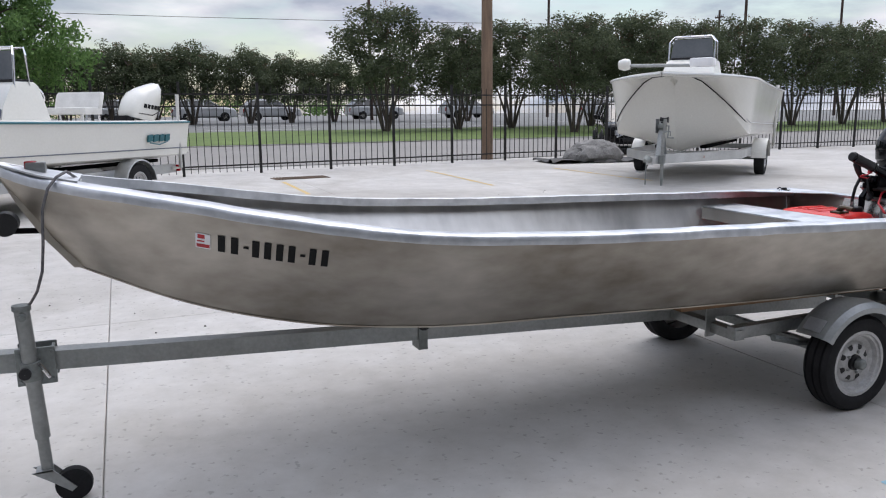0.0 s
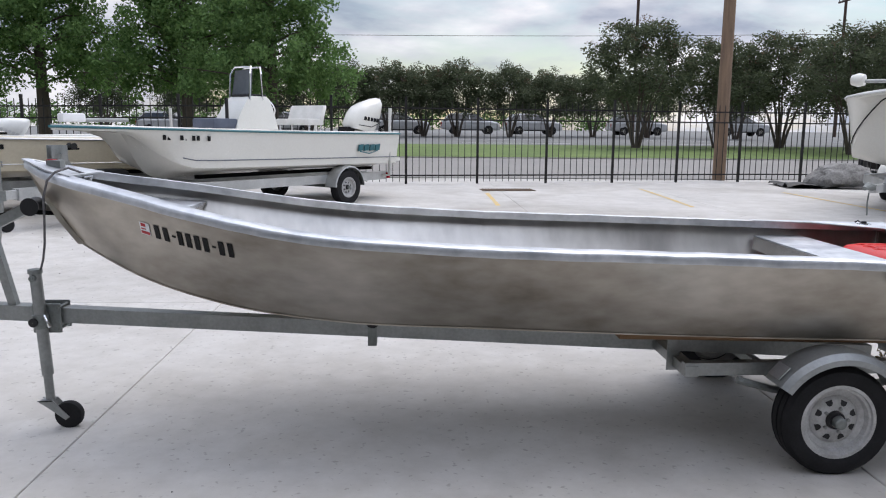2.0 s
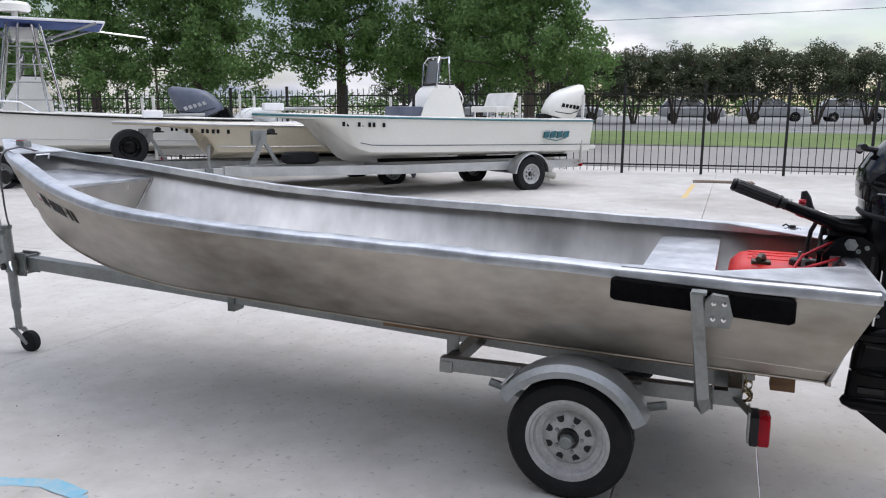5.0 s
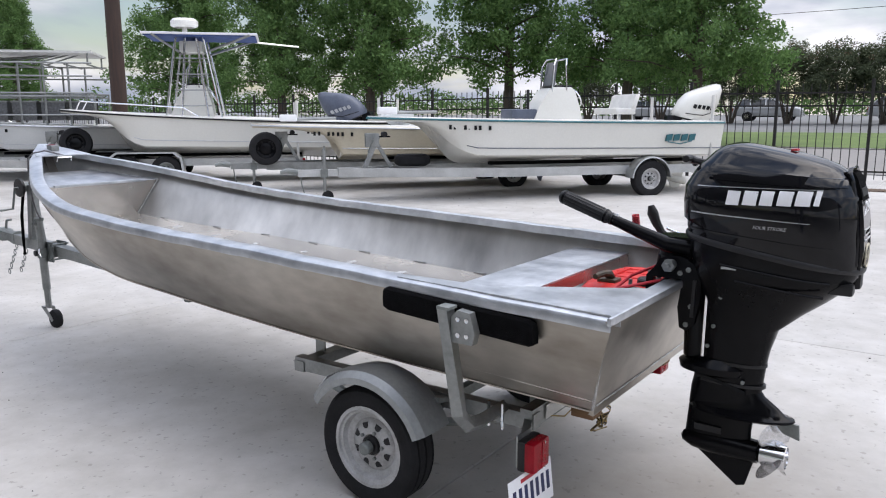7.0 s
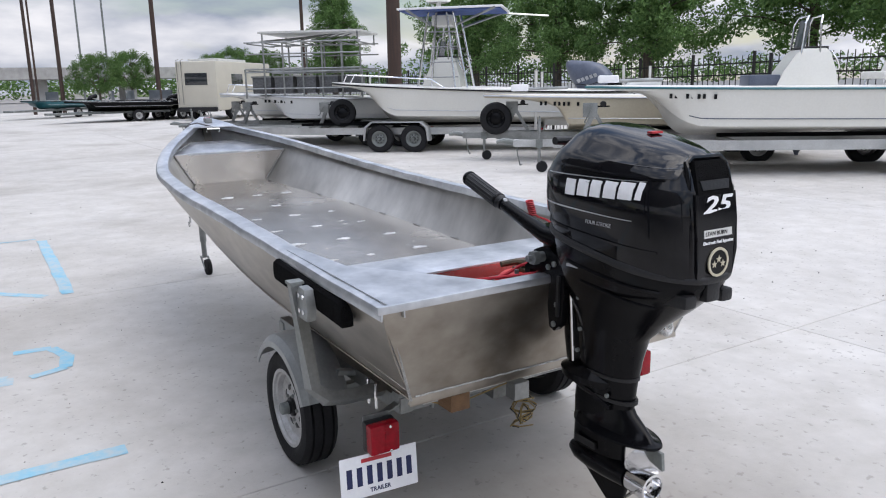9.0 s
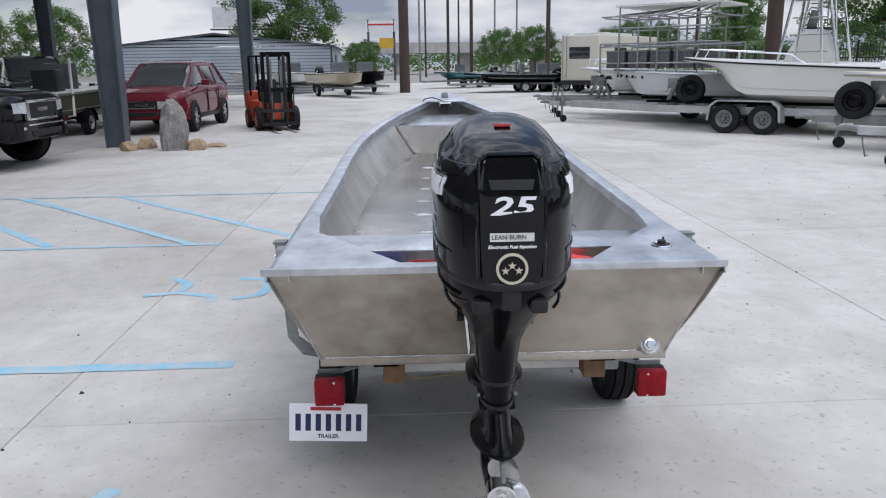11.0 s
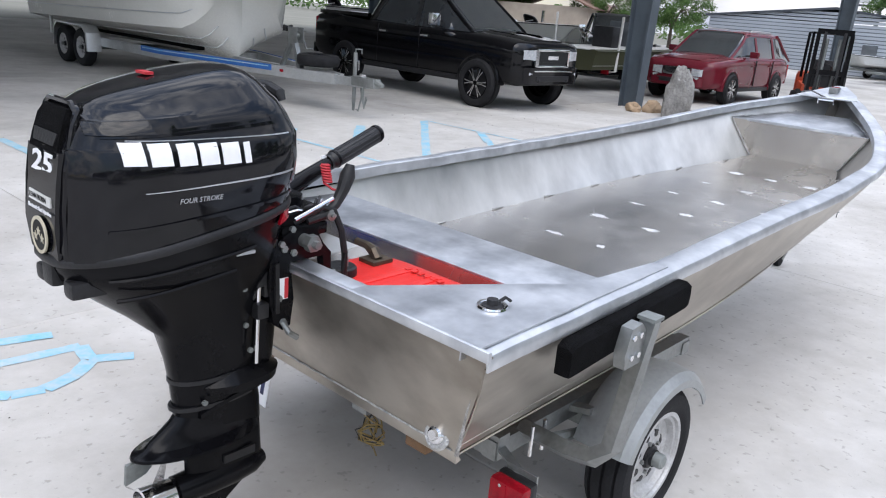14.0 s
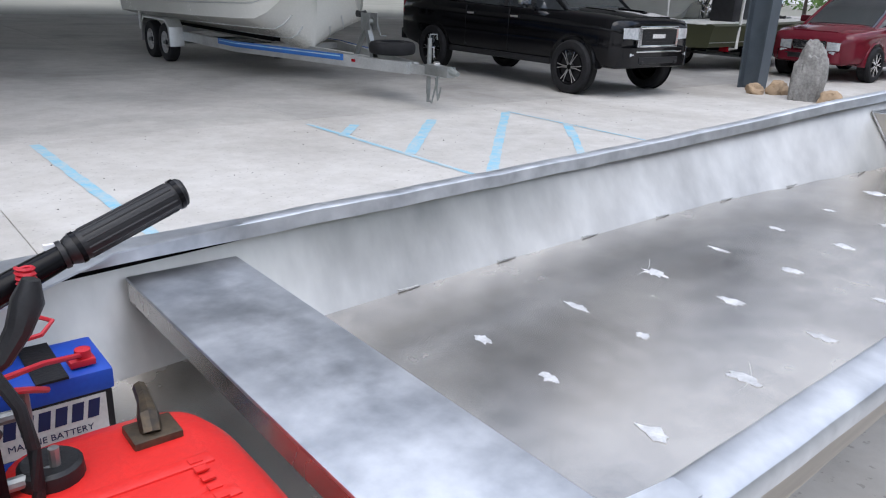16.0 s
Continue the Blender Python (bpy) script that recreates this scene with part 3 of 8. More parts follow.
# front cross member, rails, rear cross member, axle
part("cross_member", BM((3.27, -0.52, 0.415), (3.27, 0.52, 0.415), 0.06, 0.05), GALV, trailer)
part("cross_member", BM((4.47, -0.52, 0.445), (4.47, 0.52, 0.445), 0.05, 0.075), GALV, trailer)
for s in (-1, 1):
    part("side_rail", BM((3.24, s * 0.49, 0.425), (4.50, s * 0.49, 0.435), 0.05, 0.06), GALV, trailer)
    part("leaf_spring", T([(3.48, s * 0.53, 0.38), (3.65, s * 0.53, 0.335), (3.85, s * 0.53, 0.315), (4.05, s * 0.53, 0.335), (4.22, s * 0.53, 0.38)], 0.018, 6), GALV_OLD, trailer)
    for k, z1 in enumerate((0.55, 0.53)):
        x = (3.24, 4.42)[k]
        part("bunk_bracket", B(x - 0.03, x + 0.03, s * 0.345 - 0.004, s * 0.345 + 0.004, 0.37, z1 + 0.02), GALV, trailer)
    bk = part("bunk", loft(bmesh.new(), [[Vector((x, s * 0.41 + y, z + zz)) for y, zz in ((-0.06, -0.045), (0.06, -0.045), (0.06, 0.0), (-0.06, 0.0))] for x, z in ((2.94, 0.604), (3.2, 0.600), (4.62, 0.572))]), TIMBER, trailer, "weathered timber bunk board")
    part("bunk_end_cover", B(4.60, 4.72, s * 0.40 - 0.05, s * 0.40 + 0.05, 0.53, 0.57, bevel=0.012), CARPET, bk)
    part("bunk_block", B(4.60, 4.69, s * 0.375 - 0.04, s * 0.375 + 0.04, 0.455, 0.53, bevel=0.004), TIMBER, trailer)
part("axle_beam", BM((3.85, -0.62, 0.27), (3.85, 0.62, 0.27), 0.045, 0.045), GALV_OLD, trailer)
part("tongue_bracket", B(1.755, 1.80, -0.046, 0.046, tong_z(1.78) - 0.07, tong_z(1.78) + 0.05), GALV_OLD, trailer)
part("keel_roller", lathe(bmesh.new(), [(0.02, -0.06), (0.035, -0.055), (0.025, 0), (0.035, 0.055), (0.02, 0.06)], pose(1.78, 0, tong_z(1.78) + 0.06, 90, 0, 0), 14, True), PLASTIC_BLACK, trailer)
part("reflective_strip", B(4.498, 4.502, -0.42, 0.42, 0.42, 0.475), WHITE_TAPE, trailer, "white reflective strip")
for y in (-0.22, 0.22):
    part("strip_mark", prism(bmesh.new(), [(y - 0.03, 0.475), (y, 0.45), (y + 0.03, 0.475)], 4.501, 4.504, Matrix(((0, 1, 0, 0), (1, 0, 0, 0), (0, 0, 1, 0), (0, 0, 0, 1)))), BLACK_DECAL, trailer)
part("receiver", B(4.50, 4.56, -0.035, 0.035, 0.36, 0.43), GALV, trailer)


def wheel_parts(parent, c, s, R=0.250, W=0.15, rim_r=0.166, tyre_m=None, rim_m=None, holes=8, bolts=5, tread=True, spokes=0):
    """A road wheel at c with its outer side towards s along y: tyre with tread grooves, dished rim with holes, hub."""
    m = Matrix.Translation(c) @ Matrix.Rotation(radians(-90 * s), 4, "X")
    w = W / 2
    prof = [(rim_r - 0.004, -w * 0.8), (rim_r + 0.02, -w * 0.95), (R * 0.8, -w), (R * 0.93, -w * 0.93), (R * 0.985, -w * 0.74)]
    gro = [(-0.5, 0), (-0.47, -0.012), (-0.41, -0.012), (-0.38, 0), (-0.06, 0), (-0.04, -0.012), (0.04, -0.012), (0.06, 0), (0.38, 0), (0.41, -0.012), (0.47, -0.012), (0.5, 0)]
    prof += [(R + d, w * q * 1.3) for q, d in gro] if tread else [(R, -w * 0.5), (R, w * 0.5)]
    prof += [(R * 0.985, w * 0.74), (R * 0.93, w * 0.93), (R * 0.8, w), (rim_r + 0.02, w * 0.95), (rim_r - 0.004, w * 0.8)]
    ty = part("tyre", lathe(bmesh.new(), prof, m, 40), tyre_m or RUBBER, parent)
    q = rim_r / 0.166
    rp = [(rim_r - 0.006, -w * 0.8), (rim_r, w * 0.8), (rim_r + 0.004, w * 0.86), (rim_r - 0.010 * q, w * 0.86), (rim_r - 0.014 * q, w * 0.72), (rim_r - 0.024 * q, w * 0.69), (rim_r - 0.031 * q, w * 0.40), (0.116 * q, w * 0.30), (0.110 * q, w * 0.25), (0.105 * q, w * 0.32), (0.085 * q, w * 0.45), (0.045 * q, w * 0.48)]
    rim = part("rim", lathe(bmesh.new(), rp, m, 40), rim_m or RIM, parent)
    for k in range(holes):
        hm = m @ Matrix.Rotation(6.28318 * (k + 0.5) / holes, 4, "Z")
        pts = [(0.070, -0.005), (0.070, 0.005), (0.078, 0.013), (0.094, 0.015), (0.094, -0.015), (0.078, -0.013)]
        part("rim_hole", loft(bmesh.new(), [[hm @ Vector((x * q, y * q, w * (0.455 if x < 0.085 else 0.405) + d)) for x, y in pts] for d in (-0.010, 0.0022)]), PLASTIC_BLACK, rim)
    for k in range(spokes):
        hm = m @ Matrix.Rotation(6.28318 * k / spokes, 4, "Z")
        for o in (-0.10, 0.10):
            part("spoke", loft(bmesh.new(), [[hm @ Vector((r, rim_r * (o * tw + dy), w * zz)) for dy, zz in ((-0.035, 0.6), (0.035, 0.6), (0.03, 0.86), (-0.03, 0.86))] for r, tw in ((rim_r * 0.15, 0.3), (rim_r * 0.55, 0.5), (rim_r * 0.93, 1.3))]), CHROME, rim)
    part("hub", lathe(bmesh.new(), [(0.042 * q, w * 0.3), (0.040 * q, w * 0.62), (0.030 * q, w * 0.66), (0.030 * q, w * 0.8)], m, 18), PLASTIC_BLACK, rim)
    if not spokes:
        part("hub_cap", lathe(bmesh.new(), [(0.027 * q, w * 0.5), (0.026 * q, w * 1.15), (0.020 * q, w * 1.22), (0.001, w * 1.23)], m, 18), GALV_OLD, rim)
    for k in range(bolts):
        hm = m @ Matrix.Rotation(6.28318 * k / bolts, 4, "Z")
        part("lug_nut", lathe(bmesh.new(), [(0.008, w * 0.35), (0.008, w * 0.60), (0.001, w * 0.62)], hm @ Matrix.Translation((0.056 * q, 0, 0)), 6), GALV, rim)
    return ty


for s in (-1, 1):
    wheel = new("wheel")
    wheel.parent = trailer
    c = Vector((3.862, s * 0.662, 0.249))
    wheel_parts(wheel, c, s)
    # rounded mudguard
    bm = bmesh.new()
    rings = []
    for a in np.linspace(radians(32), radians(156), 20):
        r = 0.325
        cc, ss = math.cos(a), math.sin(a)
        rings.append([Vector((c.x - rr * cc, s * y, c.z + rr * ss - 0.01)) for y, rr in ((0.56, r - 0.012), (0.58, r), (0.67, r + 0.012), (0.735, r + 0.004), (0.758, r - 0.02), (0.76, r - 0.045), (0.755, r - 0.045), (0.75, r - 0.022), (0.73, r - 0.004), (0.67, r + 0.006), (0.58, r - 0.006))])
    loft(bm, rings)
    fd = part("mudguard", bm, FENDER, trailer, "rounded grey steel mudguard")
    part("mudguard_sticker", loft(bmesh.new(), [[Vector((c.x - r * math.cos(a), s * y, c.z + r * math.sin(a) - 0.01)) for a, y in ((radians(36), 0.61), (radians(36), 0.71), (radians(48), 0.71), (radians(48), 0.61))] for r in (0.34, 0.3455)]), SILVER_DECAL, fd)
    part("guard_bracket", BM((4.10, s * 0.5, 0.44), (4.10, s * 0.59, 0.46), 0.04, 0.02), GALV, trailer)
    # guide post and carpeted guide board
    part("guide_post", tube(bmesh.new(), [(4.36, s * 0.50, 0.462), (4.36, s * 0.67, 0.462), (4.36, s * 0.745, 0.475), (4.355, s * 0.795, 0.53), (4.318, s * 0.826, 0.92)], 0.030, 4), GALV, trailer)
    part("post_cap", B(4.30, 4.35, s * 0.827 - 0.026, s * 0.827 + 0.026, 0.915, 0.925), GALV_OLD, trailer)
    part("clamp_bolt", T([(4.33, s * 0.56, 0.40), (4.33, s * 0.56, 0.50)], 0.006, 6), CHROME, trailer)
    part("clamp_bolt", T([(4.39, s * 0.56, 0.40), (4.39, s * 0.56, 0.50)], 0.006, 6), CHROME, trailer)
    gp = part("guide_plate", loft(bmesh.new(), [[Vector((x, s * y, z)) for x, z in ((4.345, 0.80), (4.43, 0.80), (4.44, 0.84), (4.42, 0.91), (4.37, 0.915), (4.345, 0.89))] for y in (0.797, 0.830)]), GALV, trailer)
    for x, z in ((4.375, 0.885), (4.41, 0.885), (4.375, 0.83), (4.41, 0.83)):
        part("plate_bolt", lathe(bmesh.new(), [(0.009, 0), (0.009, 0.007), (0.001, 0.008)], pose(x, s * 0.829, z, -90 * s, 0, 0), 6), CHROME, gp)
    bm = loft(bmesh.new(), [[Vector((x, s * y, zc + zz * hh)) for y, zz in ((0.752, -1), (0.784, -1), (0.794, -0.8), (0.796, 0), (0.794, 0.8), (0.784, 1), (0.752, 1))] for x, zc, hh in ((4.015, 0.899, 0.036), (4.03, 0.899, 0.044), (4.62, 0.866, 0.046), (4.638, 0.864, 0.036))])
    part("guide_board", bm, CARPET, trailer, "black carpeted side guide board")
    # tail lamp
    ls = part("lamp_bracket", BM((4.47, s * 0.50, 0.445), (4.53, s * 0.64, 0.43), 0.03, 0.006), GALV, trailer)
    part("lamp_bracket", B(4.520, 4.527, s * 0.63 - 0.05, s * 0.63 + 0.05, 0.33, 0.45), GALV, trailer)
    lamp = part("tail_lamp", B(4.527, 4.560, s * 0.63 - 0.058, s * 0.63 + 0.058, 0.322, 0.436, bevel=0.01), PLASTIC_BLACK, trailer)
    part("red_lens", B(4.553, 4.598, s * 0.63 - 0.058, s * 0.63 + 0.058, 0.324, 0.434, bevel=0.013), RED_LENS, lamp, "square red tail lamp lens")
    part("lens_seam", B(4.556, 4.600, s * 0.63 - 0.002, s * 0.63 + 0.002, 0.330, 0.428), RED_LENS, lamp)
    for zz in (0.332, 0.422):
        part("lens_screw", lathe(bmesh.new(), [(0.005, 0), (0.005, 0.003), (0.001, 0.004)], pose(4.597, s * 0.61, zz, 0, 90, 0), 8), CHROME, lamp)

# number plate, tilted back a little
pm = pose(4.565, -0.643, 0.243, 0, -8, 0) @ pose(0, 0, 0, -2.5, 0, 0)
bm = box(bmesh.new(), -0.0015, 0.0015, -0.1525, 0.1525, -0.076, 0.076, bevel=0.001)
plate = part("number_plate", bm, WHITE_DECAL, trailer, "white trailer number plate")
plate.matrix_basis = pm
for k in range(7):
    y = -0.118 + k * 0.0395
    part("plate_bar", B(0.0015, 0.0025, y - 0.0105, y + 0.0105, -0.034, 0.034), BLUE_DECAL, plate)
part("plate_script", B(0.0015, 0.0022, -0.07, 0.05, 0.048, 0.062), RED_DECAL, plate)
text_ob("plate_word", "TRAILER", 0.022, BLUE_DECAL, plate, Matrix(((0, 0, 1, 0.002), (1, 0, 0, 0.0), (0, 1, 0, -0.056), (0, 0, 0, 1))), 0.0004, bold=0.0006)

# jack with caster, clamp, winch post
jk = new("jack")
jk.parent = trailer
tagged(jk, "tubular tongue jack with black caster wheel")
jx, jy = 0.147, -0.095
part("outer_tube", T([(jx - 0.015, jy, 0.80), (jx + 0.01, jy, 0.28)], 0.028, 16), GALV, jk)
part("inner_tube", T([(jx + 0.008, jy, 0.30), (jx + 0.015, jy, 0.14)], 0.022, 14), GALV, jk)
part("jack_top", T([(jx - 0.015, jy, 0.795), (jx - 0.015, jy, 0.815)], 0.034, 14), GALV_OLD, jk)
part("handle_stub", lathe(bmesh.new(), [(0.016, 0.0), (0.016, 0.02), (0.008, 0.022), (0.008, 0.03), (0.001, 0.031)], pose(jx - 0.013, jy - 0.024, 0.775, 90, 0, 0), 12), GALV_OLD, jk)
part("swivel_pin", T([(jx + 0.03, jy - 0.035, 0.59), (jx + 0.05, jy - 0.05, 0.56), (jx + 0.062, jy - 0.05, 0.535)], 0.008, 8), CHROME, jk)
part("pivot_knob", lathe(bmesh.new(), [(0.022, 0.0), (0.022, 0.018), (0.012, 0.02), (0.001, 0.021)], pose(jx - 0.022, jy - 0.03, 0.555, 90, 0, 0), 14), PLASTIC_BLACK, jk)
part("clamp_plate", B(jx - 0.06, jx + 0.08, -0.066, -0.052, 0.485, 0.635, bevel=0.006), GALV_OLD, jk)
part("clamp_plate", B(jx - 0.06, jx + 0.08, 0.042, 0.05, 0.49, 0.63, bevel=0.006), GALV_OLD, jk)
part("clamp_collar", T([(jx - 0.006, jy, 0.59), (jx, jy, 0.52)], 0.037, 16), GALV_OLD, jk)
for z in (0.505, 0.615):
    for x in (jx - 0.048, jx + 0.068):
        part("clamp_bolt", T([(x, -0.075, z), (x, 0.065, z)], 0.007, 6), GALV_OLD, jk)
part("caster_fork", loft(bmesh.new(), [[Vector((jx + x, jy + y, z)) for x, z in ((-0.04, 0.15), (0.035, 0.152), (0.115, 0.065), (0.095, 0.050), (0.03, 0.10))] for y in (-0.032, -0.027)]), GALV, jk)
part("caster_fork", loft(bmesh.new(), [[Vector((jx + x, jy + y, z)) for x, z in ((-0.04, 0.15), (0.035, 0.152), (0.115, 0.065), (0.095, 0.050), (0.03, 0.10))] for y in (0.027, 0.032)]), GALV, jk)
part("caster_plate", B(jx - 0.025, jx + 0.035, jy - 0.032, jy + 0.032, 0.145, 0.152), GALV, jk)
part("caster_wheel", lathe(bmesh.new(), [(0.012, -0.024), (0.05, -0.024), (0.066, -0.02), (0.07, -0.008), (0.07, 0.008), (0.066, 0.02), (0.05, 0.024), (0.012, 0.024)], pose(jx + 0.103, jy, 0.07, 90, 0, 0), 26, True), RUBBER, jk)
wp = new("winch_stand")
wp.parent = trailer
part("post", BM((-0.16, 0, tong_z(-0.16)), (-0.10, 0, 1.04), 0.06, 0.06), GALV, wp)
part("post", BM((-0.02, 0, tong_z(0)), (-0.10, 0, 0.93), 0.04, 0.04), GALV, wp)
part("winch_arm", BM((-0.10, 0, 1.02), (0.06, 0, 1.10), 0.05, 0.05), GALV, wp)
part("bow_roller", lathe(bmesh.new(), [(0.02, -0.04), (0.045, -0.04), (0.03, 0), (0.045, 0.04), (0.02, 0.04)], pose(0.10, 0, 1.115, 90, 0, 0), 18, True), PLASTIC_BLACK, wp)
part("winch_drum", lathe(bmesh.new(), [(0.055, -0.05), (0.055, -0.045), (0.035, -0.044), (0.035, 0.044), (0.055, 0.045), (0.055, 0.05)], pose(-0.17, 0, 1.02, 90, 0, 0), 20, True), GALV_OLD, wp)
part("winch_gear", lathe(bmesh.new(), [(0.01, -0.01), (0.07, -0.01), (0.07, 0.01), (0.01, 0.01)], pose(-0.17, -0.065, 1.02, 90, 0, 0), 20, True), PLASTIC_BLACK, wp)
part("winch_handle", T([(-0.17, -0.07, 1.02), (-0.17, -0.10, 1.02), (-0.21, -0.11, 0.86), (-0.21, -0.20, 0.855)], 0.009, 8), GALV_OLD, wp)
part("winch_strap", T([(-0.14, 0, 1.05), (0.02, 0, 1.09), (0.24, 0, 1.08)], 0.012, 6), CARPET, wp)
part("strap_tail", T([(-0.19, -0.03, 1.0), (-0.21, -0.05, 0.8), (-0.20, -0.06, 0.6), (-0.22, -0.05, 0.5)], 0.012, 6), CARPET, wp)
for k, col in enumerate((WIRE, PLASTIC_BLACK, WIRE)):
    rr = random.Random(k)
    pts = [(4.50, 0.02 + 0.01 * k, 0.40)]
    for j in range(26):
        a = j * 0.9 + k
        pts.append((4.53 + 0.028 * math.sin(a * 1.3), 0.03 + 0.045 * math.cos(a) + rr.uniform(-0.01, 0.01), 0.33 - 0.0035 * j + 0.03 * math.sin(a)))
    part("wiring", T(pts, 0.0028, 5), col, trailer)
part("loose_wire", T([(4.48, -0.42, 0.43), (4.52, -0.3, 0.395), (4.52, -0.18, 0.41), (4.5, 0.0, 0.42)], 0.003, 5), WIRE, trailer)

# ---------------------------------------------------------------- outboard motor
MO = pose(-0.002, -0.025, 0.0, 0, 0, -0.33)
motor = thing("outboard_motor", "black four-stroke outboard motor clamped to the skiff transom", "outboard motor", MO)


def super_ring(z, x0, x1, hw, n=36, e=3.0, tilt=0.0, back=1.0):
    cx_, rx = (x0 + x1) / 2, (x1 - x0) / 2
    out = []
    for k in range(n):
        a = 6.28318 * k / n
        c, s = math.cos(a), math.sin(a)
        x = math.copysign(abs(c) ** (2 / e), c) * rx
        y = math.copysign(abs(s) ** (2 / e), s) * hw
        taper = 1 - 0.34 * max(x / rx, 0) ** 3 * back
        out.append(Vector((cx_ + x, y * taper, z + tilt * (x / rx))))
    return out


COWL = [(1.10, 4.905, 5.475, 0.184, -0.045, 3.4), (1.13, 4.90, 5.475, 0.189, -0.045, 3.4), (1.16, 4.90, 5.475, 0.190, -0.03, 3.4), (1.175, 4.888, 5.473, 0.192, -0.025, 3.4), (1.24, 4.885, 5.468, 0.193, -0.015, 3.5), (1.305, 4.888, 5.46, 0.191, -0.01, 3.5),
        (1.312, 4.893, 5.457, 0.186, -0.01, 3.5), (1.347, 4.915, 5.447, 0.179, -0.016, 3.4), (1.374, 4.938, 5.435, 0.170, -0.020, 3.3), (1.383, 4.952, 5.42, 0.157, -0.024, 3.2), (1.408, 4.98, 5.40, 0.140, -0.028, 3.1), (1.426, 5.01, 5.375, 0.120, -0.030, 2.9), (1.439, 5.05, 5.335, 0.09, -0.027, 2.6), (1.445, 5.10, 5.28, 0.045, -0.016, 2.2)]
bm = loft(bmesh.new(), [super_ring(z, x0, x1, hw, 48, e, tl_, 0.72) for z, x0, x1, hw, tl_, e in COWL])
cowl = part("cowl", bm, GLOSS_BLACK, motor, "glossy black engine cowl", 38)


def cowl_y(x, z):
    """Half width of the cowl at x and height z."""
    def at(r):
        z0, x0, x1, hw, tl_, e = r
        u = max(-0.999, min(0.999, (x - (x0 + x1) / 2) / ((x1 - x0) / 2)))
        return z0 + tl_ * u, hw * (1 - abs(u) ** e) ** (1 / e) * (1 - 0.34 * 0.72 * max(u, 0) ** 3)
    zy = [at(r) for r in COWL]
    return float(np.interp(z, [q[0] for q in zy], [q[1] for q in zy]))


def cowl_decal(name, quad, s, material, label="", off=0.0016, nx=8, nz=3):
    """A thin sheet lying on the flank; quad: four (x, z) corners."""
    a, b, c, d = [Vector((*q, 0)) for q in quad]
    rings = []
    for k in range(nx + 1):
        lo, hi = a.lerp(b, k / nx), d.lerp(c, k / nx)
        pts = [lo.lerp(hi, j / nz) for j in range(nz + 1)]
        rings.append([Vector((p.x, s * (cowl_y(p.x, p.y) + off), p.y)) for p in pts] + [Vector((p.x, s * (cowl_y(p.x, p.y) - 0.004), p.y)) for p in pts[::-1]])
    return part(name, loft(bmesh.new(), rings), material, motor, label)


for s in (-1, 1):
    # raised creases along the flank and the shoulder
    for quad in (((4.93, 1.163), (5.40, 1.128), (5.40, 1.134), (4.93, 1.172)), ((5.0, 1.345), (5.40, 1.325), (5.40, 1.329), (5.0, 1.352)), ((5.30, 1.335), (5.42, 1.33), (5.42, 1.375), (5.32, 1.38))):
        cowl_decal("crease", quad, s, GLOSS_BLACK, "", 0.004, 14, 2)
bm = loft(bmesh.new(), [super_ring(*r) for r in ((0.66, 4.955, 5.195, 0.060, 36, 2.6, 0.0, 0.3), (0.72, 4.955, 5.205, 0.066, 36, 2.6, 0.0, 0.3), (0.79, 4.95, 5.228, 0.076, 36, 2.6, 0.01, 0.4), (0.86, 4.945, 5.305, 0.098, 36, 2.7, 0.01), (0.93, 4.935, 5.380, 0.130, 36, 2.9, 0.0), (0.985, 4.925, 5.43, 0.160, 36, 3.0, -0.01), (1.02, 4.92, 5.457, 0.174, 36, 3.1, -0.02), (1.07, 4.912, 5.468, 0.182, 36, 3.2, -0.04), (1.094, 4.91, 5.47, 0.183, 36, 3.2, -0.045))])
part("lower_cover", bm, SATIN_BLACK, motor, "satin black lower engine cover", 50)
for s in (-1, 1):
    for z_, x_a, x_b in ((1.035, 5.05, 5.40), (0.985, 5.10, 5.38)):
        rg = super_ring(z_, 4.92, 5.46, 0.1785 if z_ > 1.0 else 0.162, 72, 3.1, -0.02)
        pts_ = sorted([p for p in rg if p.y * s > 0.05 and x_a < p.x < x_b], key=lambda p: p.x)
        part("cover_crease", T([p + Vector((0, 0, -0.035 * (p.x - 5.2))) for p in pts_], 0.005, 6), SATIN_BLACK, motor)
part("seam_trim", loft(bmesh.new(), [super_ring(*r) for r in ((1.086, 4.9, 5.478, 0.190, 36, 3.2, -0.045), (1.093, 4.895, 5.482, 0.194, 36, 3.2, -0.045), (1.102, 4.895, 5.482, 0.194, 36, 3.2, -0.045), (1.108, 4.9, 5.478, 0.190, 36, 3.2, -0.045))]), PLASTIC_BLACK, motor, "", 50)
# rear latch and its two feet
latch = part("rear_latch", B(5.405, 5.474, -0.028, 0.028, 0.985, 1.045, bevel=0.012), PLASTIC_BLACK, motor)
for y in (-0.075, 0.075):
    part("latch_foot", B(5.370, 5.462, y - 0.024, y + 0.024, 0.972, 1.012, bevel=0.012), PLASTIC_BLACK, motor)
# rear panel with a hooded air intake and its marks
def back_x(z):
    return float(np.interp(z, [1.02, 1.085, 1.13, 1.225, 1.29, 1.35, 1.388, 1.416], [5.458, 5.474, 5.474, 5.466, 5.456, 5.440, 5.418, 5.38]))


def rear_slab(zs, ws, d0, d1):
    """A slab that follows the back of the cowl, from d0 to d1 behind it."""
    rings = []
    for d in (d0, d1):
        rings.append([Vector((back_x(z) + d, -w, z)) for z, w in zip(zs, ws)] + [Vector((back_x(z) + d, w, z)) for z, w in zip(zs[::-1], ws[::-1])])
    return loft(bmesh.new(), rings)


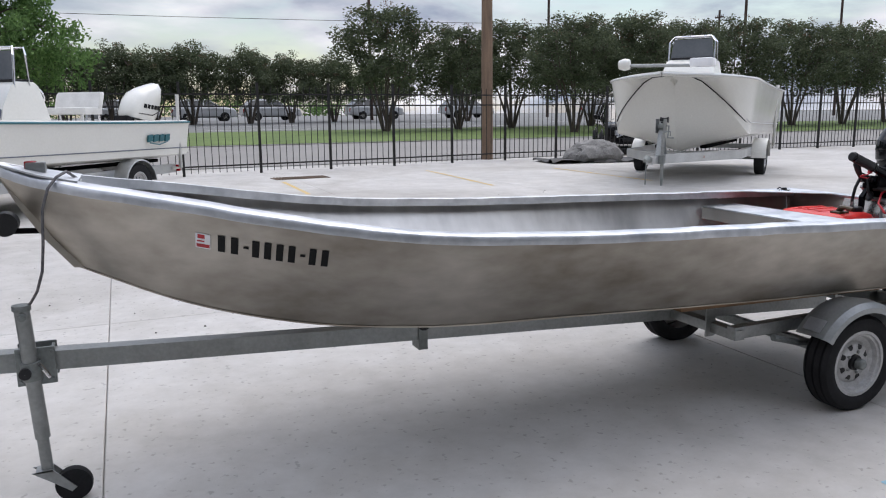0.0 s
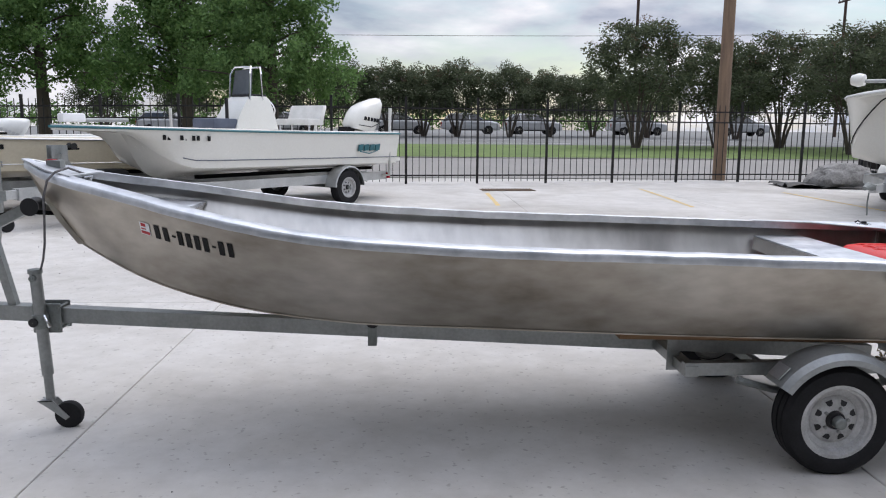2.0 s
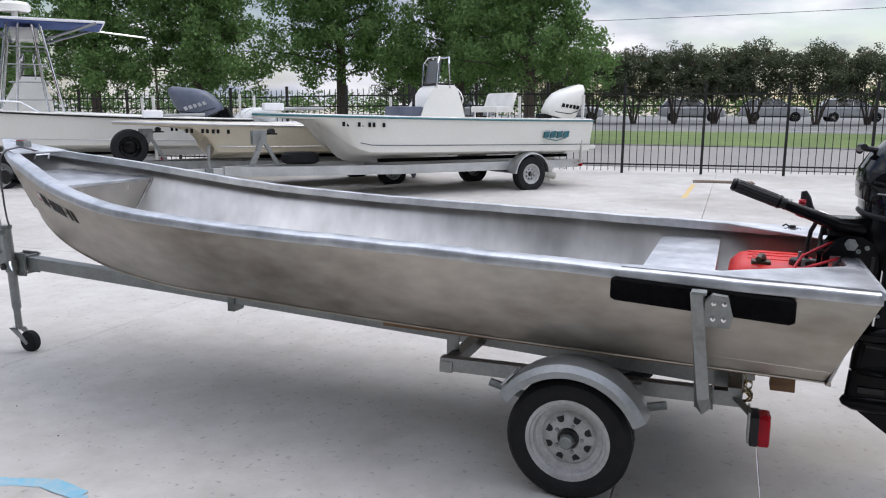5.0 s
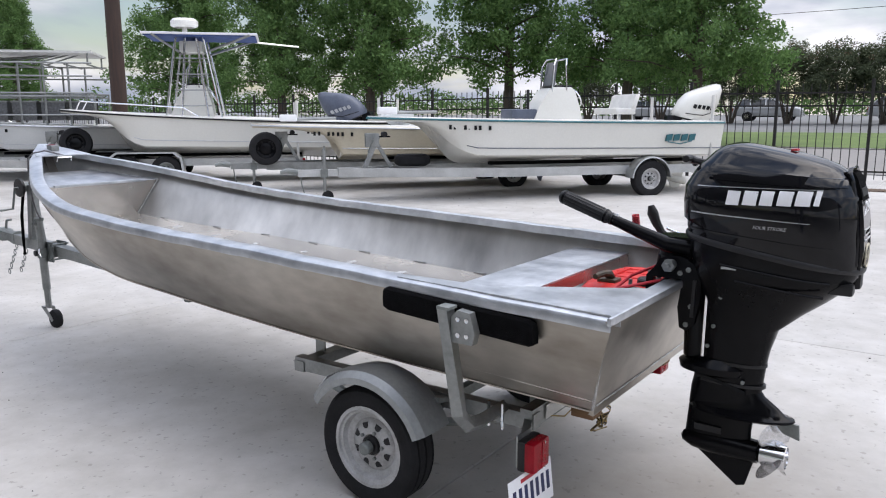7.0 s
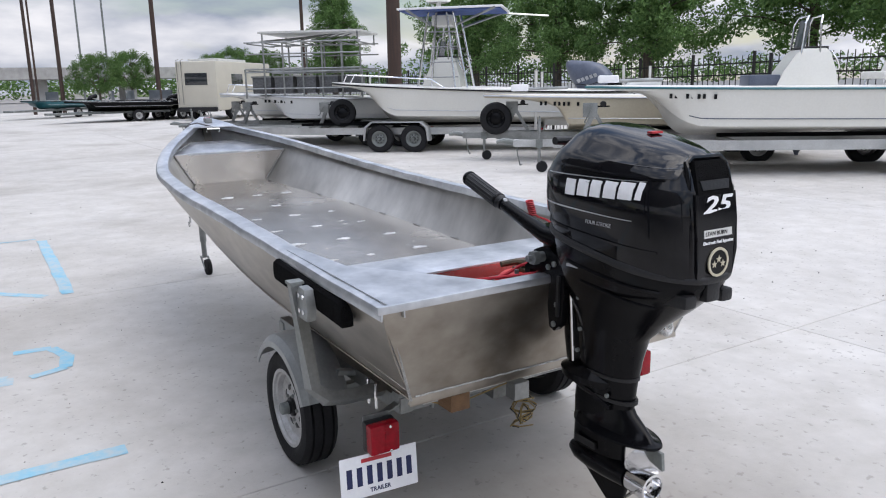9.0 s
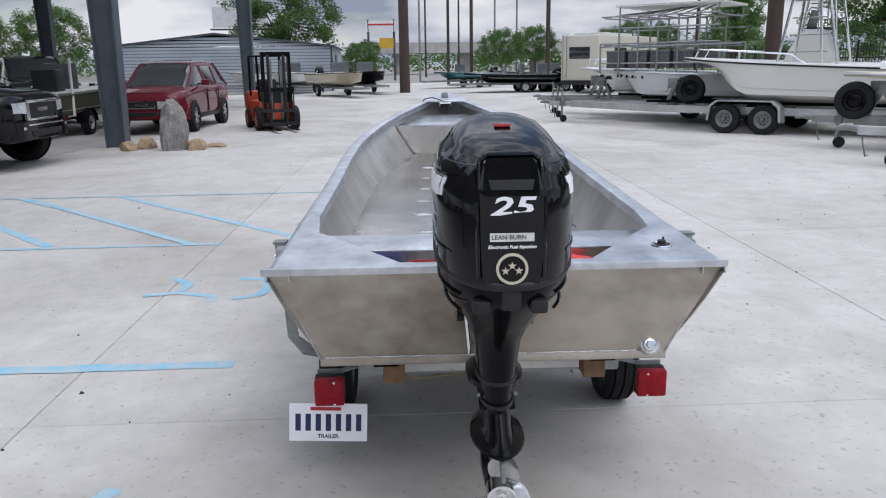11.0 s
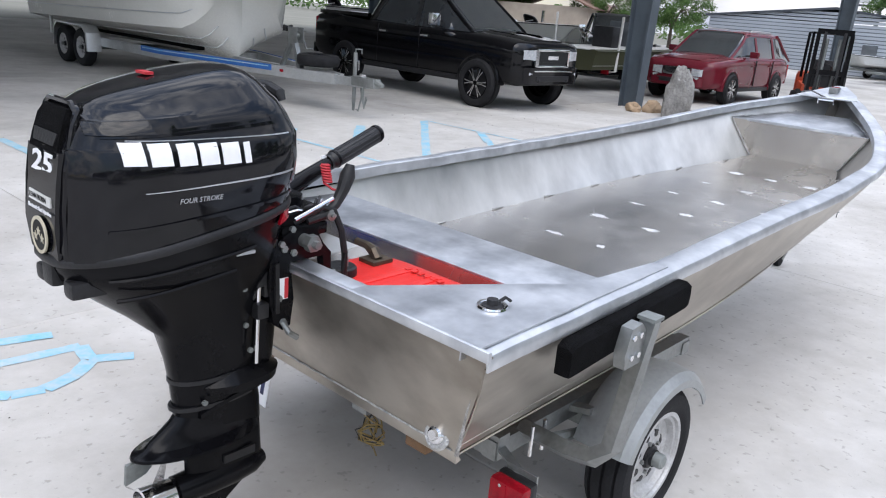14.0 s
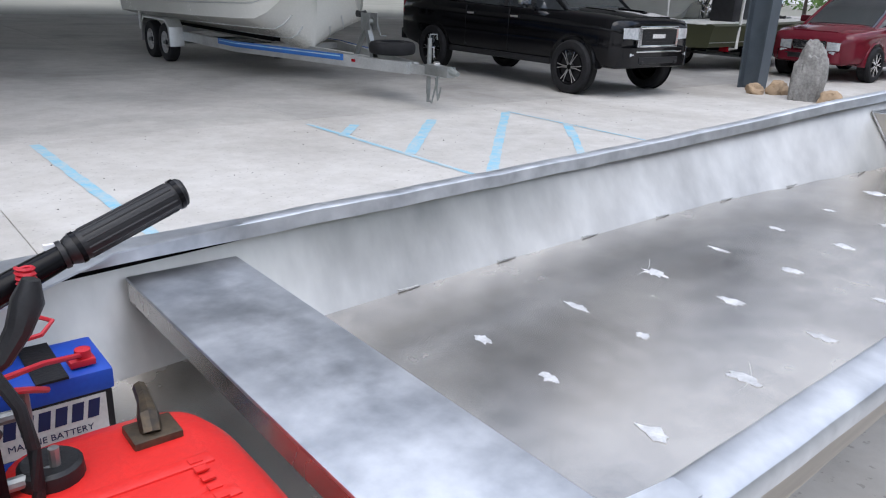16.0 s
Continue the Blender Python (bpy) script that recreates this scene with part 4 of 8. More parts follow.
panel = part("rear_panel", rear_slab([1.06, 1.13, 1.22, 1.29], [0.072, 0.078, 0.080, 0.080], -0.03, 0.005), GLOSS_BLACK, motor, "", 30)
part("panel_jamb", rear_slab([1.285, 1.31, 1.355, 1.376], [0.070, 0.070, 0.066, 0.056], -0.03, 0.0055), CARPET, panel)
part("intake_floor", rear_slab([1.300, 1.325], [0.052, 0.058], -0.02, 0.0075), PLASTIC_BLACK, panel)
# rounded surround of the intake and of the panel below it
surround = [(0.080, 1.075), (0.083, 1.16), (0.083, 1.25), (0.081, 1.345), (0.074, 1.372), (0.056, 1.384)]
surround = surround + [(-y, z) for y, z in surround[::-1]]
part("panel_surround", T([(back_x(z) - 0.017 * (abs(y) / 0.085) ** 3.2 + 0.002, y, z) for y, z in surround], 0.0085, 8), GLOSS_BLACK, panel)
part("intake_lip", loft(bmesh.new(), [[Vector((back_x(1.29) + d, y, z - 0.016 - 0.018 * (1 - (y / 0.075) ** 2))) for d, z in ((-0.02, 1.300), (0.006, 1.292), (0.006, 1.284), (-0.02, 1.284))] for y in (-0.075, -0.04, 0.0, 0.04, 0.075)]), PLASTIC_BLACK, panel)


def rear_m(z, wide=1.0, y=0.0, off=0.0058):
    return Matrix(((0, 0, 1, back_x(z) + off), (wide, 0, 0, y), (0, 1, 0, z), (0, 0, 0, 1)))


text_ob("power_number", "25", 0.064, WHITE_DECAL, motor, rear_m(1.258, 1.7), 0.001, "white power number on the cowl", 0.2, 0.0015)
part("burn_plate", rear_slab([1.172, 1.193], [0.056, 0.056], 0.0, 0.0065), WHITE_TAPE, motor)
text_ob("burn_text", "LEAN BURN", 0.0165, BLACK_DECAL, motor, rear_m(1.1825, 1.0, -0.008, 0.0072), 0.0005)
text_ob("injection_text", "Electronic Fuel Injection", 0.0125, WHITE_DECAL, motor, rear_m(1.158, 1.0, 0.0, 0.0058), 0.0006, "", 0.2, 0.0003)
badge = part("emission_badge", lathe(bmesh.new(), [(0.041, 0.0), (0.041, 0.004), (0.034, 0.004), (0.033, 0.0)], pose(back_x(1.102) + 0.005, 0, 1.102, 0, 90, 0), 28), GOLD_DECAL, motor, "round gold emission badge with stars")
part("badge_disc", lathe(bmesh.new(), [(0.0335, 0.0), (0.0335, 0.003), (0.001, 0.003)], pose(back_x(1.102) + 0.005, 0, 1.102, 0, 90, 0), 28), BLACK_DECAL, badge)
for y, z in ((-0.017, 1.097), (0.0, 1.110), (0.017, 1.097)):
    st = []
    for k in range(10):
        r = 0.011 if k % 2 == 0 else 0.0045
        st.append((y + r * math.sin(0.62832 * k), z + r * math.cos(0.62832 * k)))
    part("badge_star", loft(bmesh.new(), [[Vector((back_x(1.102) + x, a, b)) for a, b in st] for x in (0.006, 0.0095)]), GOLD_DECAL, badge)
# side marks: six wide strokes and two slim stripes on each flank
for s in (-1, 1):
    for k, wd in enumerate((0.042, 0.044, 0.040, 0.044, 0.044, 0.016)):
        x = 5.065 + k * 0.054 if s < 0 else 5.325 - k * 0.054 + (0.026 if k == 5 else 0.0)
        z = 1.259 + 0.04 * (x - 5.0)
        cowl_decal("brand_block", ((x, z), (x + wd, z - 0.0005), (x + wd + 0.007, z + 0.047), (x + 0.007, z + 0.048)), s, WHITE_DECAL, "plain white maker's mark block", 0.0022, 8, 3)
    cowl_decal("cowl_stripe", ((4.94, 1.225), (5.33, 1.212), (5.33, 1.2135), (4.94, 1.230)), s, SILVER_DECAL, "", 0.0012, 16, 1)
    cowl_decal("cowl_stripe", ((4.96, 1.318), (5.36, 1.322), (5.36, 1.3235), (4.96, 1.321)), s, SILVER_DECAL, "", 0.0012, 16, 1)
    text_ob("stroke_text", "FOUR STROKE", 0.016, SILVER_DECAL, motor, Matrix(((-s * 1.0, 0, 0, 5.21), (0, 0, s * 1.0, s * (cowl_y(5.21, 1.19) + 0.0012)), (0, 1, 0, 1.190), (0, 0, 0, 1))), 0.0006, "", 0.25)
    part("cover_sticker", B(5.06, 5.11, s * 0.174 - 0.004, s * 0.174 + 0.004, 1.035, 1.043), SILVER_DECAL, motor)
part("top_sticker", B(5.225, 5.245, -0.022, 0.022, 1.4395, 1.4455), RED_DECAL, motor)
part("starter_handle", T([(4.975, -0.03, 1.385), (4.892, -0.03, 1.398)], 0.012, 8), PLASTIC_BLACK, motor)
part("starter_grip", tube(bmesh.new(), [(4.888, -0.085, 1.404), (4.884, -0.03, 1.402), (4.888, 0.025, 1.392), (4.886, 0.032, 1.376)], [0.013, 0.016, 0.015, 0.010], 10), PLASTIC_BLACK, motor)
# mid leg, anti-ventilation plate, gearcase, skeg
bm = loft(bmesh.new(), [super_ring(*r) for r in ((0.47, 4.925, 5.165, 0.040, 24, 2.4, 0, 0.5), (0.54, 4.93, 5.185, 0.048, 24, 2.4, 0, 0.5), (0.62, 4.945, 5.192, 0.056, 24, 2.4, 0, 0.5), (0.67, 4.95, 5.197, 0.061, 24, 2.4, 0, 0.4))])
part("mid_leg", bm, SATIN_BLACK, motor, "", 45)
for z, r in ((0.655, 0.066), (0.575, 0.055)):
    part("leg_band", loft(bmesh.new(), [super_ring(zz, 4.943, 5.199, r, 24, 2.4, 0, 0.4) for zz in (z, z + 0.012)]), PLASTIC_BLACK, motor)
for s in (-1, 1):
    part("leg_rib", loft(bmesh.new(), [[Vector((x, s * y, z + d)) for y, d in ((0.03, -0.012), (0.056, -0.006), (0.056, 0.006), (0.03, 0.012))] for x, z in ((4.96, 0.60), (5.05, 0.585), (5.14, 0.56))]), SATIN_BLACK, motor)
    part("water_grille", B(4.96, 5.06, s * 0.034 - 0.006, s * 0.034 + 0.004, 0.375, 0.40), PLASTIC_BLACK, motor)
bm = loft(bmesh.new(), [super_ring(*r) for r in ((0.458, 4.95, 5.30, 0.074, 30, 2.1, 0.004, 0.6), (0.465, 4.935, 5.307, 0.086, 30, 2.1, 0.004, 0.6), (0.471, 4.935, 5.305, 0.084, 30, 2.1, 0.004, 0.6), (0.482, 4.93, 5.275, 0.052, 30, 2.2, 0.0, 0.6), (0.505, 4.93, 5.25, 0.044, 30, 2.3, 0.0, 0.5), (0.54, 4.932, 5.20, 0.046, 30, 2.3, 0.0, 0.4), (0.58, 4.94, 5.17, 0.05, 30, 2.3, 0.0, 0.4))])
part("ventilation_plate", bm, SATIN_BLACK, motor, "", 45)
part("trim_tab", loft(bmesh.new(), [[Vector((x, y, z)) for x, z in ((5.23, 0.46), (5.32, 0.462), (5.325, 0.405), (5.27, 0.42))] for y in (-0.006, 0.006)]), GALV_OLD, motor)
bm = loft(bmesh.new(), [super_ring(*r) for r in ((0.33, 4.915, 5.16, 0.028, 24, 2.2, 0, 0.5), (0.40, 4.92, 5.16, 0.032, 24, 2.2, 0, 0.5), (0.46, 4.925, 5.165, 0.038, 24, 2.2, 0, 0.5))])
part("gearcase_strut", bm, SATIN_BLACK, motor)
GM = pose(0, 0, 0.325, 0, 90, 0)
part("gearcase", lathe(bmesh.new(), [(0.001, 4.90), (0.02, 4.91), (0.038, 4.95), (0.046, 5.02), (0.047, 5.10), (0.043, 5.19), (0.001, 5.19)], GM, 20), SATIN_BLACK, motor)
part("skeg", prism(bmesh.new(), [(4.95, 0.30), (5.18, 0.30), (5.15, 0.185), (5.12, 0.175)], -0.007, 0.007), SATIN_BLACK, motor)
prop = part("propeller", lathe(bmesh.new(), [(0.032, 5.19), (0.042, 5.20), (0.045, 5.25), (0.047, 5.285), (0.040, 5.287), (0.036, 5.25), (0.001, 5.25)], GM, 20), CHROME, motor, "polished steel three-bladed propeller")
part("propeller_nut", lathe(bmesh.new(), [(0.018, 5.24), (0.018, 5.275), (0.006, 5.277)], GM, 6), CHROME, prop)
for k in range(3):
    bm = bmesh.new()
    rings = []
    for q in range(7):
        t = q / 6
        r = 0.04 + 0.082 * t
        wid = 0.045 + 0.075 * math.sin(math.pi * min(t * 0.85 + 0.12, 1))
        if q == 6:
            wid = 0.03
        ring = []
        for j in range(7):
            u = (j / 6 - 0.5) * wid
            ang = 2.0944 * k + u / max(r, 0.03) * 0.75 + 0.25 * t
            ring.append(Vector((5.235 + u * 0.75 + 0.01 * t, r * math.sin(ang), 0.325 + r * math.cos(ang))))
        rings.append(ring)
    n_ = [bm.verts.new(p) for r_ in rings for p in r_]
    for q in range(6):
        for j in range(6):
            bm.faces.new((n_[q * 7 + j], n_[q * 7 + j + 1], n_[q * 7 + j + 8], n_[q * 7 + j + 7]))
    bmesh.ops.solidify(bm, geom=bm.faces[:], thickness=0.004)
    part("blade", bm, CHROME, prop, "", 60)
part("lower_mount", loft(bmesh.new(), [super_ring(z, x0, x1, w, 28, 2.3, 0.0, 0.2) for z, x0, x1, w in ((0.600, 4.93, 5.10, 0.060), (0.615, 4.885, 5.14, 0.088), (0.640, 4.88, 5.15, 0.092), (0.652, 4.90, 5.14, 0.078), (0.668, 4.94, 5.12, 0.064))]), SATIN_BLACK, motor, "", 45)
# clamp bracket and swivel
for y in (-0.10, 0.10):
    part("clamp_bracket", prism(bmesh.new(), [(4.80, 1.0), (4.82, 1.035), (4.86, 1.052), (4.91, 1.048), (4.95, 1.025), (4.972, 0.98), (4.978, 0.92), (4.97, 0.86), (4.958, 0.80), (4.93, 0.775), (4.905, 0.785), (4.895, 0.86), (4.908, 0.965), (4.80, 0.965), (4.79, 0.87), (4.77, 0.87), (4.772, 0.97)], y - 0.014, y + 0.014), SATIN_BLACK, motor)
    part("clamp_screw", T([(4.79, y, 0.90), (4.71, y, 0.90)], 0.011, 10), GALV, motor)
    part("clamp_screw_bar", T([(4.705, y, 0.86), (4.705, y, 0.94)], 0.008, 8), GALV, motor)
part("swivel_bracket", loft(bmesh.new(), [super_ring(z, 4.895, 4.99, w, 20, 2.6) for z, w in ((0.66, 0.045), (0.75, 0.06), (0.9, 0.07), (1.02, 0.07), (1.04, 0.06))]), SATIN_BLACK, motor)
part("tilt_tube", T([(4.868, -0.15, 1.02), (4.868, 0.15, 1.02)], 0.018, 12), GALV, motor)
for y in (-0.15, 0.15):
    part("tilt_nut", lathe(bmesh.new(), [(0.024, -0.012), (0.024, 0.012), (0.012, 0.013), (0.012, 0.03), (0.001, 0.031)], pose(4.868, y, 1.02, -90 if y > 0 else 90, 0, 0), 6), GALV, motor)
for y in (-0.1, 0.1):
    for x, z in ((4.93, 1.005), (4.945, 0.87), (4.93, 0.80), (4.90, 0.99)):
        part("bracket_bolt", lathe(bmesh.new(), [(0.010, 0.0), (0.010, 0.007), (0.001, 0.008)], pose(x, y * 1.14, z, -90 if y > 0 else 90, 0, 0), 6), GALV_OLD, motor)
    part("bracket_rib", BM((4.955, y * 1.15, 0.97), (4.95, y * 1.15, 0.83), 0.014, 0.012), PLASTIC_BLACK, motor)
lb = part("bracket_label", B(4.915, 4.955, 0.1145, 0.1155, 0.865, 0.925), WHITE_DECAL, motor)
part("label_band", B(4.915, 4.927, 0.1156, 0.1162, 0.867, 0.923), RED_DECAL, lb)
for s in (-1, 1):
    part("tilt_rod", T([(4.985, s * 0.075, 0.68), (4.995, s * 0.10, 0.95)], 0.006, 8), CHROME, motor)
for x, y, z in ((5.02, 0.078, 0.80), (5.0, 0.07, 0.72), (5.08, 0.06, 0.62), (5.05, 0.115, 0.92), (5.13, 0.058, 0.60)):
    for s in (-1, 1):
        part("case_bolt", lathe(bmesh.new(), [(0.0075, -0.004), (0.0075, 0.005), (0.001, 0.006)], pose(x, s * y, z, -90 * s, 0, 0), 8), GALV_OLD, motor)
# tiller arm, grip, shift lever, hoses and kill cord
tl = new("tiller")
tl.parent = motor
tagged(tl, "black tiller arm with ribbed twist grip")
tl.matrix_basis = pose(-0.010, -0.020, 0.0)
part("tiller_base", loft(bmesh.new(), [super_ring(z, 4.80, 4.97, 0.06, 20, 2.6) for z in (1.04, 1.06, 1.10, 1.115)]), SATIN_BLACK, tl)
part("arm", tube(bmesh.new(), [(4.93, -0.04, 1.075), (4.84, -0.055, 1.085), (4.72, -0.068, 1.13), (4.607, -0.078, 1.173)], [0.036, 0.030, 0.024, 0.020], 12), SATIN_BLACK, tl)
gpts = [(4.622, -0.078, 1.169), (4.612, -0.078, 1.172), (4.535, -0.082, 1.200), (4.468, -0.086, 1.2255), (4.422, -0.089, 1.2425), (4.417, -0.089, 1.244)]
part("grip", tube(bmesh.new(), gpts, [0.022, 0.0265, 0.0265, 0.026, 0.026, 0.021], 18), PLASTIC_BLACK, tl, "ribbed black rubber twist grip")
part("grip_ring", T([(4.632, -0.077, 1.1655), (4.624, -0.077, 1.168)], 0.0245, 16), PLASTIC_BLACK, tl)
part("grip_mark", B(4.636, 4.655, -0.084, -0.076, 1.178, 1.187), WHITE_DECAL, tl)
g0, g1 = Vector(gpts[1]), Vector(gpts[4])
gd = (g1 - g0).normalized()
gs = gd.cross(Vector((0, 0, 1))).normalized()
gu = gs.cross(gd)
for k in range(14):
    o_ = (gs * math.cos(6.28318 * k / 14) + gu * math.sin(6.28318 * k / 14)) * 0.0258
    part("grip_rib", T([g0.lerp(g1, 0.10) + o_, g0.lerp(g1, 0.90) + o_], 0.0022, 5), PLASTIC_BLACK, tl)
for q in (0.04, 0.95):
    part("grip_collar", T([g0.lerp(g1, q) - gd * 0.004, g0.lerp(g1, q) + gd * 0.004], 0.0285, 18), SATIN_BLACK, tl)
lv = part("shift_lever", tube(bmesh.new(), [(4.845, 0.095, 1.062), (4.79, 0.098, 1.072), (4.75, 0.098, 1.098), (4.725, 0.096, 1.135), (4.708, 0.095, 1.175), (4.700, 0.095, 1.205)], [0.012, 0.013, 0.014, 0.018, 0.022, 0.012], 10), PLASTIC_BLACK, motor)
part("lever_pivot", lathe(bmesh.new(), [(0.016, -0.012), (0.016, 0.012), (0.007, 0.014), (0.007, 0.022), (0.001, 0.023)], pose(4.775, 0.105, 1.075, -90, 0, 0), 12), GALV, lv)
part("shift_rod", T([(4.89, 0.105, 1.075), (4.765, 0.105, 1.118)], 0.0055, 7), CHROME, motor)
part("shift_pivot", B(4.78, 4.93, 0.055, 0.105, 1.022, 1.058, bevel=0.008), SATIN_BLACK, motor)
part("steering_arm", beam(bmesh.new(), (4.96, 0.05, 1.055), (4.80, 0.06, 1.085), 0.07, 0.035, 0.008), SATIN_BLACK, motor)
for x, y, z in ((4.90, 0.108, 1.052), (4.86, 0.106, 1.035), (4.94, 0.118, 1.02)):
    part("pivot_bolt", lathe(bmesh.new(), [(0.009, -0.004), (0.009, 0.006), (0.001, 0.007)], pose(x, y, z, -90, 0, 0), 6), GALV, motor)
coil = []
for k in range(60):
    a = k * 0.75
    coil.append((4.687 + 0.012 * math.cos(a), -0.032 + 0.012 * math.sin(a) + 0.0003 * k, 1.180 - 0.0009 * k))
coil += [(4.69, 0.01, 1.115), (4.67, 0.03, 1.11), (4.69, 0.05, 1.10), (4.74, 0.04, 1.09)]
part("kill_cord", T(coil, 0.0038, 5), RED_CORD, motor, "coiled red kill cord")
part("fuel_hose", T([(4.88, 0.085, 1.06), (4.80, 0.10, 1.098), (4.765, 0.11, 1.085), (4.742, 0.118, 1.03), (4.733, 0.125, 0.965), (4.735, 0.13, 0.90), (4.74, 0.13, 0.86)], 0.0095, 9), PLASTIC_BLACK, motor, "black fuel hose")
part("control_cable", T([(4.88, 0.07, 1.07), (4.815, 0.075, 1.095), (4.785, 0.07, 1.075), (4.775, 0.055, 1.01), (4.785, 0.03, 0.96)], 0.0095, 9), PLASTIC_BLACK, motor)
for k, (dy, dz) in enumerate(((0.0, 0.0), (0.012, 0.010), (-0.012, 0.006), (0.004, 0.018))):
    part("wire_loom", T([(4.95, 0.06 + dy, 1.07 + dz), (4.87, 0.075 + dy, 1.085 + dz), (4.80, 0.07 + dy, 1.075 + dz - 0.01 * k), (4.745, 0.02 + dy, 1.085 + dz)], 0.0045, 6), CHROME if k == 1 else PLASTIC_BLACK, motor)
part("primer_bulb", lathe(bmesh.new(), [(0.006, -0.05), (0.016, -0.035), (0.022, -0.01), (0.022, 0.01), (0.016, 0.035), (0.006, 0.05)], pose(4.80, 0.06, 0.975, 0, 60, 30), 12), PLASTIC_BLACK, motor)
part("lower_handle", T([(4.93, 0.118, 0.80), (4.925, 0.135, 0.775), (4.90, 0.14, 0.755)], 0.009, 8), GALV, motor)
for x, z in ((4.965, 0.90), (4.985, 0.84), (4.99, 0.93)):
    part("relay_block", B(x - 0.018, x + 0.018, 0.075, 0.108, z - 0.022, z + 0.022, bevel=0.006), PLASTIC_BLACK, motor)
part("battery_cable", T([(4.92, -0.02, 1.04), (4.80, -0.02, 1.0), (4.70, -0.08, 0.95), (4.66, -0.16, 0.90)], 0.006, 7), RED_CORD, motor)
cowl_decal("red_accent", ((4.925, 1.10), (4.985, 1.092), (4.965, 1.125), (4.925, 1.125)), 1, RED_LENS, "", 0.006, 4, 2)

# ---------------------------------------------------------------- fuel tank and battery in the stern
tank = thing("fuel_tank", "red plastic portable fuel tank behind the stern thwart", "fuel tank", BOAT @ pose(0.008, -0.04, 0))
bm = loft(bmesh.new(), [super_ring(z, x0, x1, hw, 40, 4.5, tl_, 0) for z, x0, x1, hw, tl_ in ((0.642, 4.42, 4.735, 0.245, 0), (0.66, 4.40, 4.755, 0.26, 0), (0.745, 4.40, 4.77, 0.26, 0), (0.752, 4.406, 4.765, 0.254, 0), (0.762, 4.406, 4.766, 0.254, 0), (0.769, 4.40, 4.775, 0.26, 0), (0.84, 4.41, 4.785, 0.255, 0), (0.872, 4.44, 4.77, 0.235, 0), (0.884, 4.48, 4.74, 0.195, 0))])
bmesh.ops.translate(bm, verts=bm.verts[:], vec=(0, 0.225, 0))
part("tank_body", bm, RED_TANK, tank, "", 45)
for y in (0.19, 0.29, 0.365):
    part("tank_rib", B(4.485, 4.735, y - 0.016, y + 0.016, 0.876, 0.8885, bevel=0.006), RED_TANK, tank)
for k in range(7):
    part("moulded_mark", B(4.505, 4.525, 0.185 + k * 0.026, 0.200 + k * 0.026, 0.8875, 0.8905), RED_TANK, tank)
part("tank_cap", lathe(bmesh.new(), [(0.045, 0), (0.048, 0.01), (0.046, 0.03), (0.04, 0.035), (0.001, 0.034)], pose(4.70, 0.10, 0.876), 20), PLASTIC_BLACK, tank)
part("fuel_fitting", B(4.50, 4.58, 0.04, 0.11, 0.878, 0.897, bevel=0.005), BRONZE, tank)
part("fitting_elbow", tube(bmesh.new(), [(4.545, 0.085, 0.893), (4.542, 0.065, 0.915), (4.535, 0.03, 0.922), (4.525, -0.03, 0.918)], [0.018, 0.018, 0.013, 0.012], 8), BRONZE, tank, "brass fuel fitting")
battery = thing("battery", "blue-topped marine battery beside the fuel tank", "battery", BOAT @ pose(0.024, -0.072, 0))
part("case", B(4.49, 4.74, -0.43, -0.26, 0.64, 0.79, bevel=0.006), PLASTIC_BLACK, battery)
part("cover", B(4.485, 4.745, -0.435, -0.255, 0.79, 0.838, bevel=0.008), BLUE_PLASTIC, battery, "bright blue battery cover")
part("label", B(4.505, 4.725, -0.2595, -0.2575, 0.69, 0.785), WHITE_TAPE, battery)
part("label_band", B(4.505, 4.725, -0.2595, -0.2570, 0.652, 0.688), BLUE_PLASTIC, battery)
for k in range(6):
    part("brand_bar", loft(bmesh.new(), [[Vector((4.70 - k * 0.031 - dx * 0.022 - dz * 0.006, y, 0.737 + dz * 0.040)) for dx, dz in ((0, 0), (1, 0), (1, 1), (0, 1))] for y in (-0.2575, -0.2560)]), BLUE_DECAL, battery)
text_ob("battery_text", "MARINE BATTERY", 0.020, BLUE_DECAL, battery, Matrix(((-1, 0, 0, 4.615), (0, 0, 1, -0.2568), (0, 1, 0, 0.715), (0, 0, 0, 1))), 0.0004)
text_ob("purpose_text", "DUAL PURPOSE", 0.020, WHITE_DECAL, battery, Matrix(((-1, 0, 0, 4.615), (0, 0, 1, -0.2563), (0, 1, 0, 0.670), (0, 0, 0, 1))), 0.0004)
for x_ in (4.53, 4.70):
    tm = part("terminal", lathe(bmesh.new(), [(0.011, 0), (0.009, 0.02), (0.001, 0.021)], pose(x_, -0.30, 0.838), 12), GALV, battery)
    part("clamp", B(x_ - 0.02, x_ + 0.03, -0.32, -0.28, 0.842, 0.856, bevel=0.003), RED_CORD if x_ < 4.6 else PLASTIC_BLACK, tm)
part("terminal_cap", lathe(bmesh.new(), [(0.016, 0), (0.016, 0.02), (0.001, 0.022)], pose(4.53, -0.30, 0.853), 12), RED_CORD, battery)
part("hold_strap", B(4.57, 4.63, -0.437, -0.253, 0.838, 0.843), PLASTIC_BLACK, battery)
part("cable", T([(4.70, -0.30, 0.86), (4.74, -0.22, 0.90), (4.79, -0.10, 0.93), (4.83, -0.04, 0.97)], 0.007, 7), PLASTIC_BLACK, battery)
part("cable", T([(4.53, -0.30, 0.86), (4.62, -0.2, 0.91), (4.75, -0.1, 0.94), (4.83, -0.04, 0.96)], 0.006, 7), RED_CORD, battery)

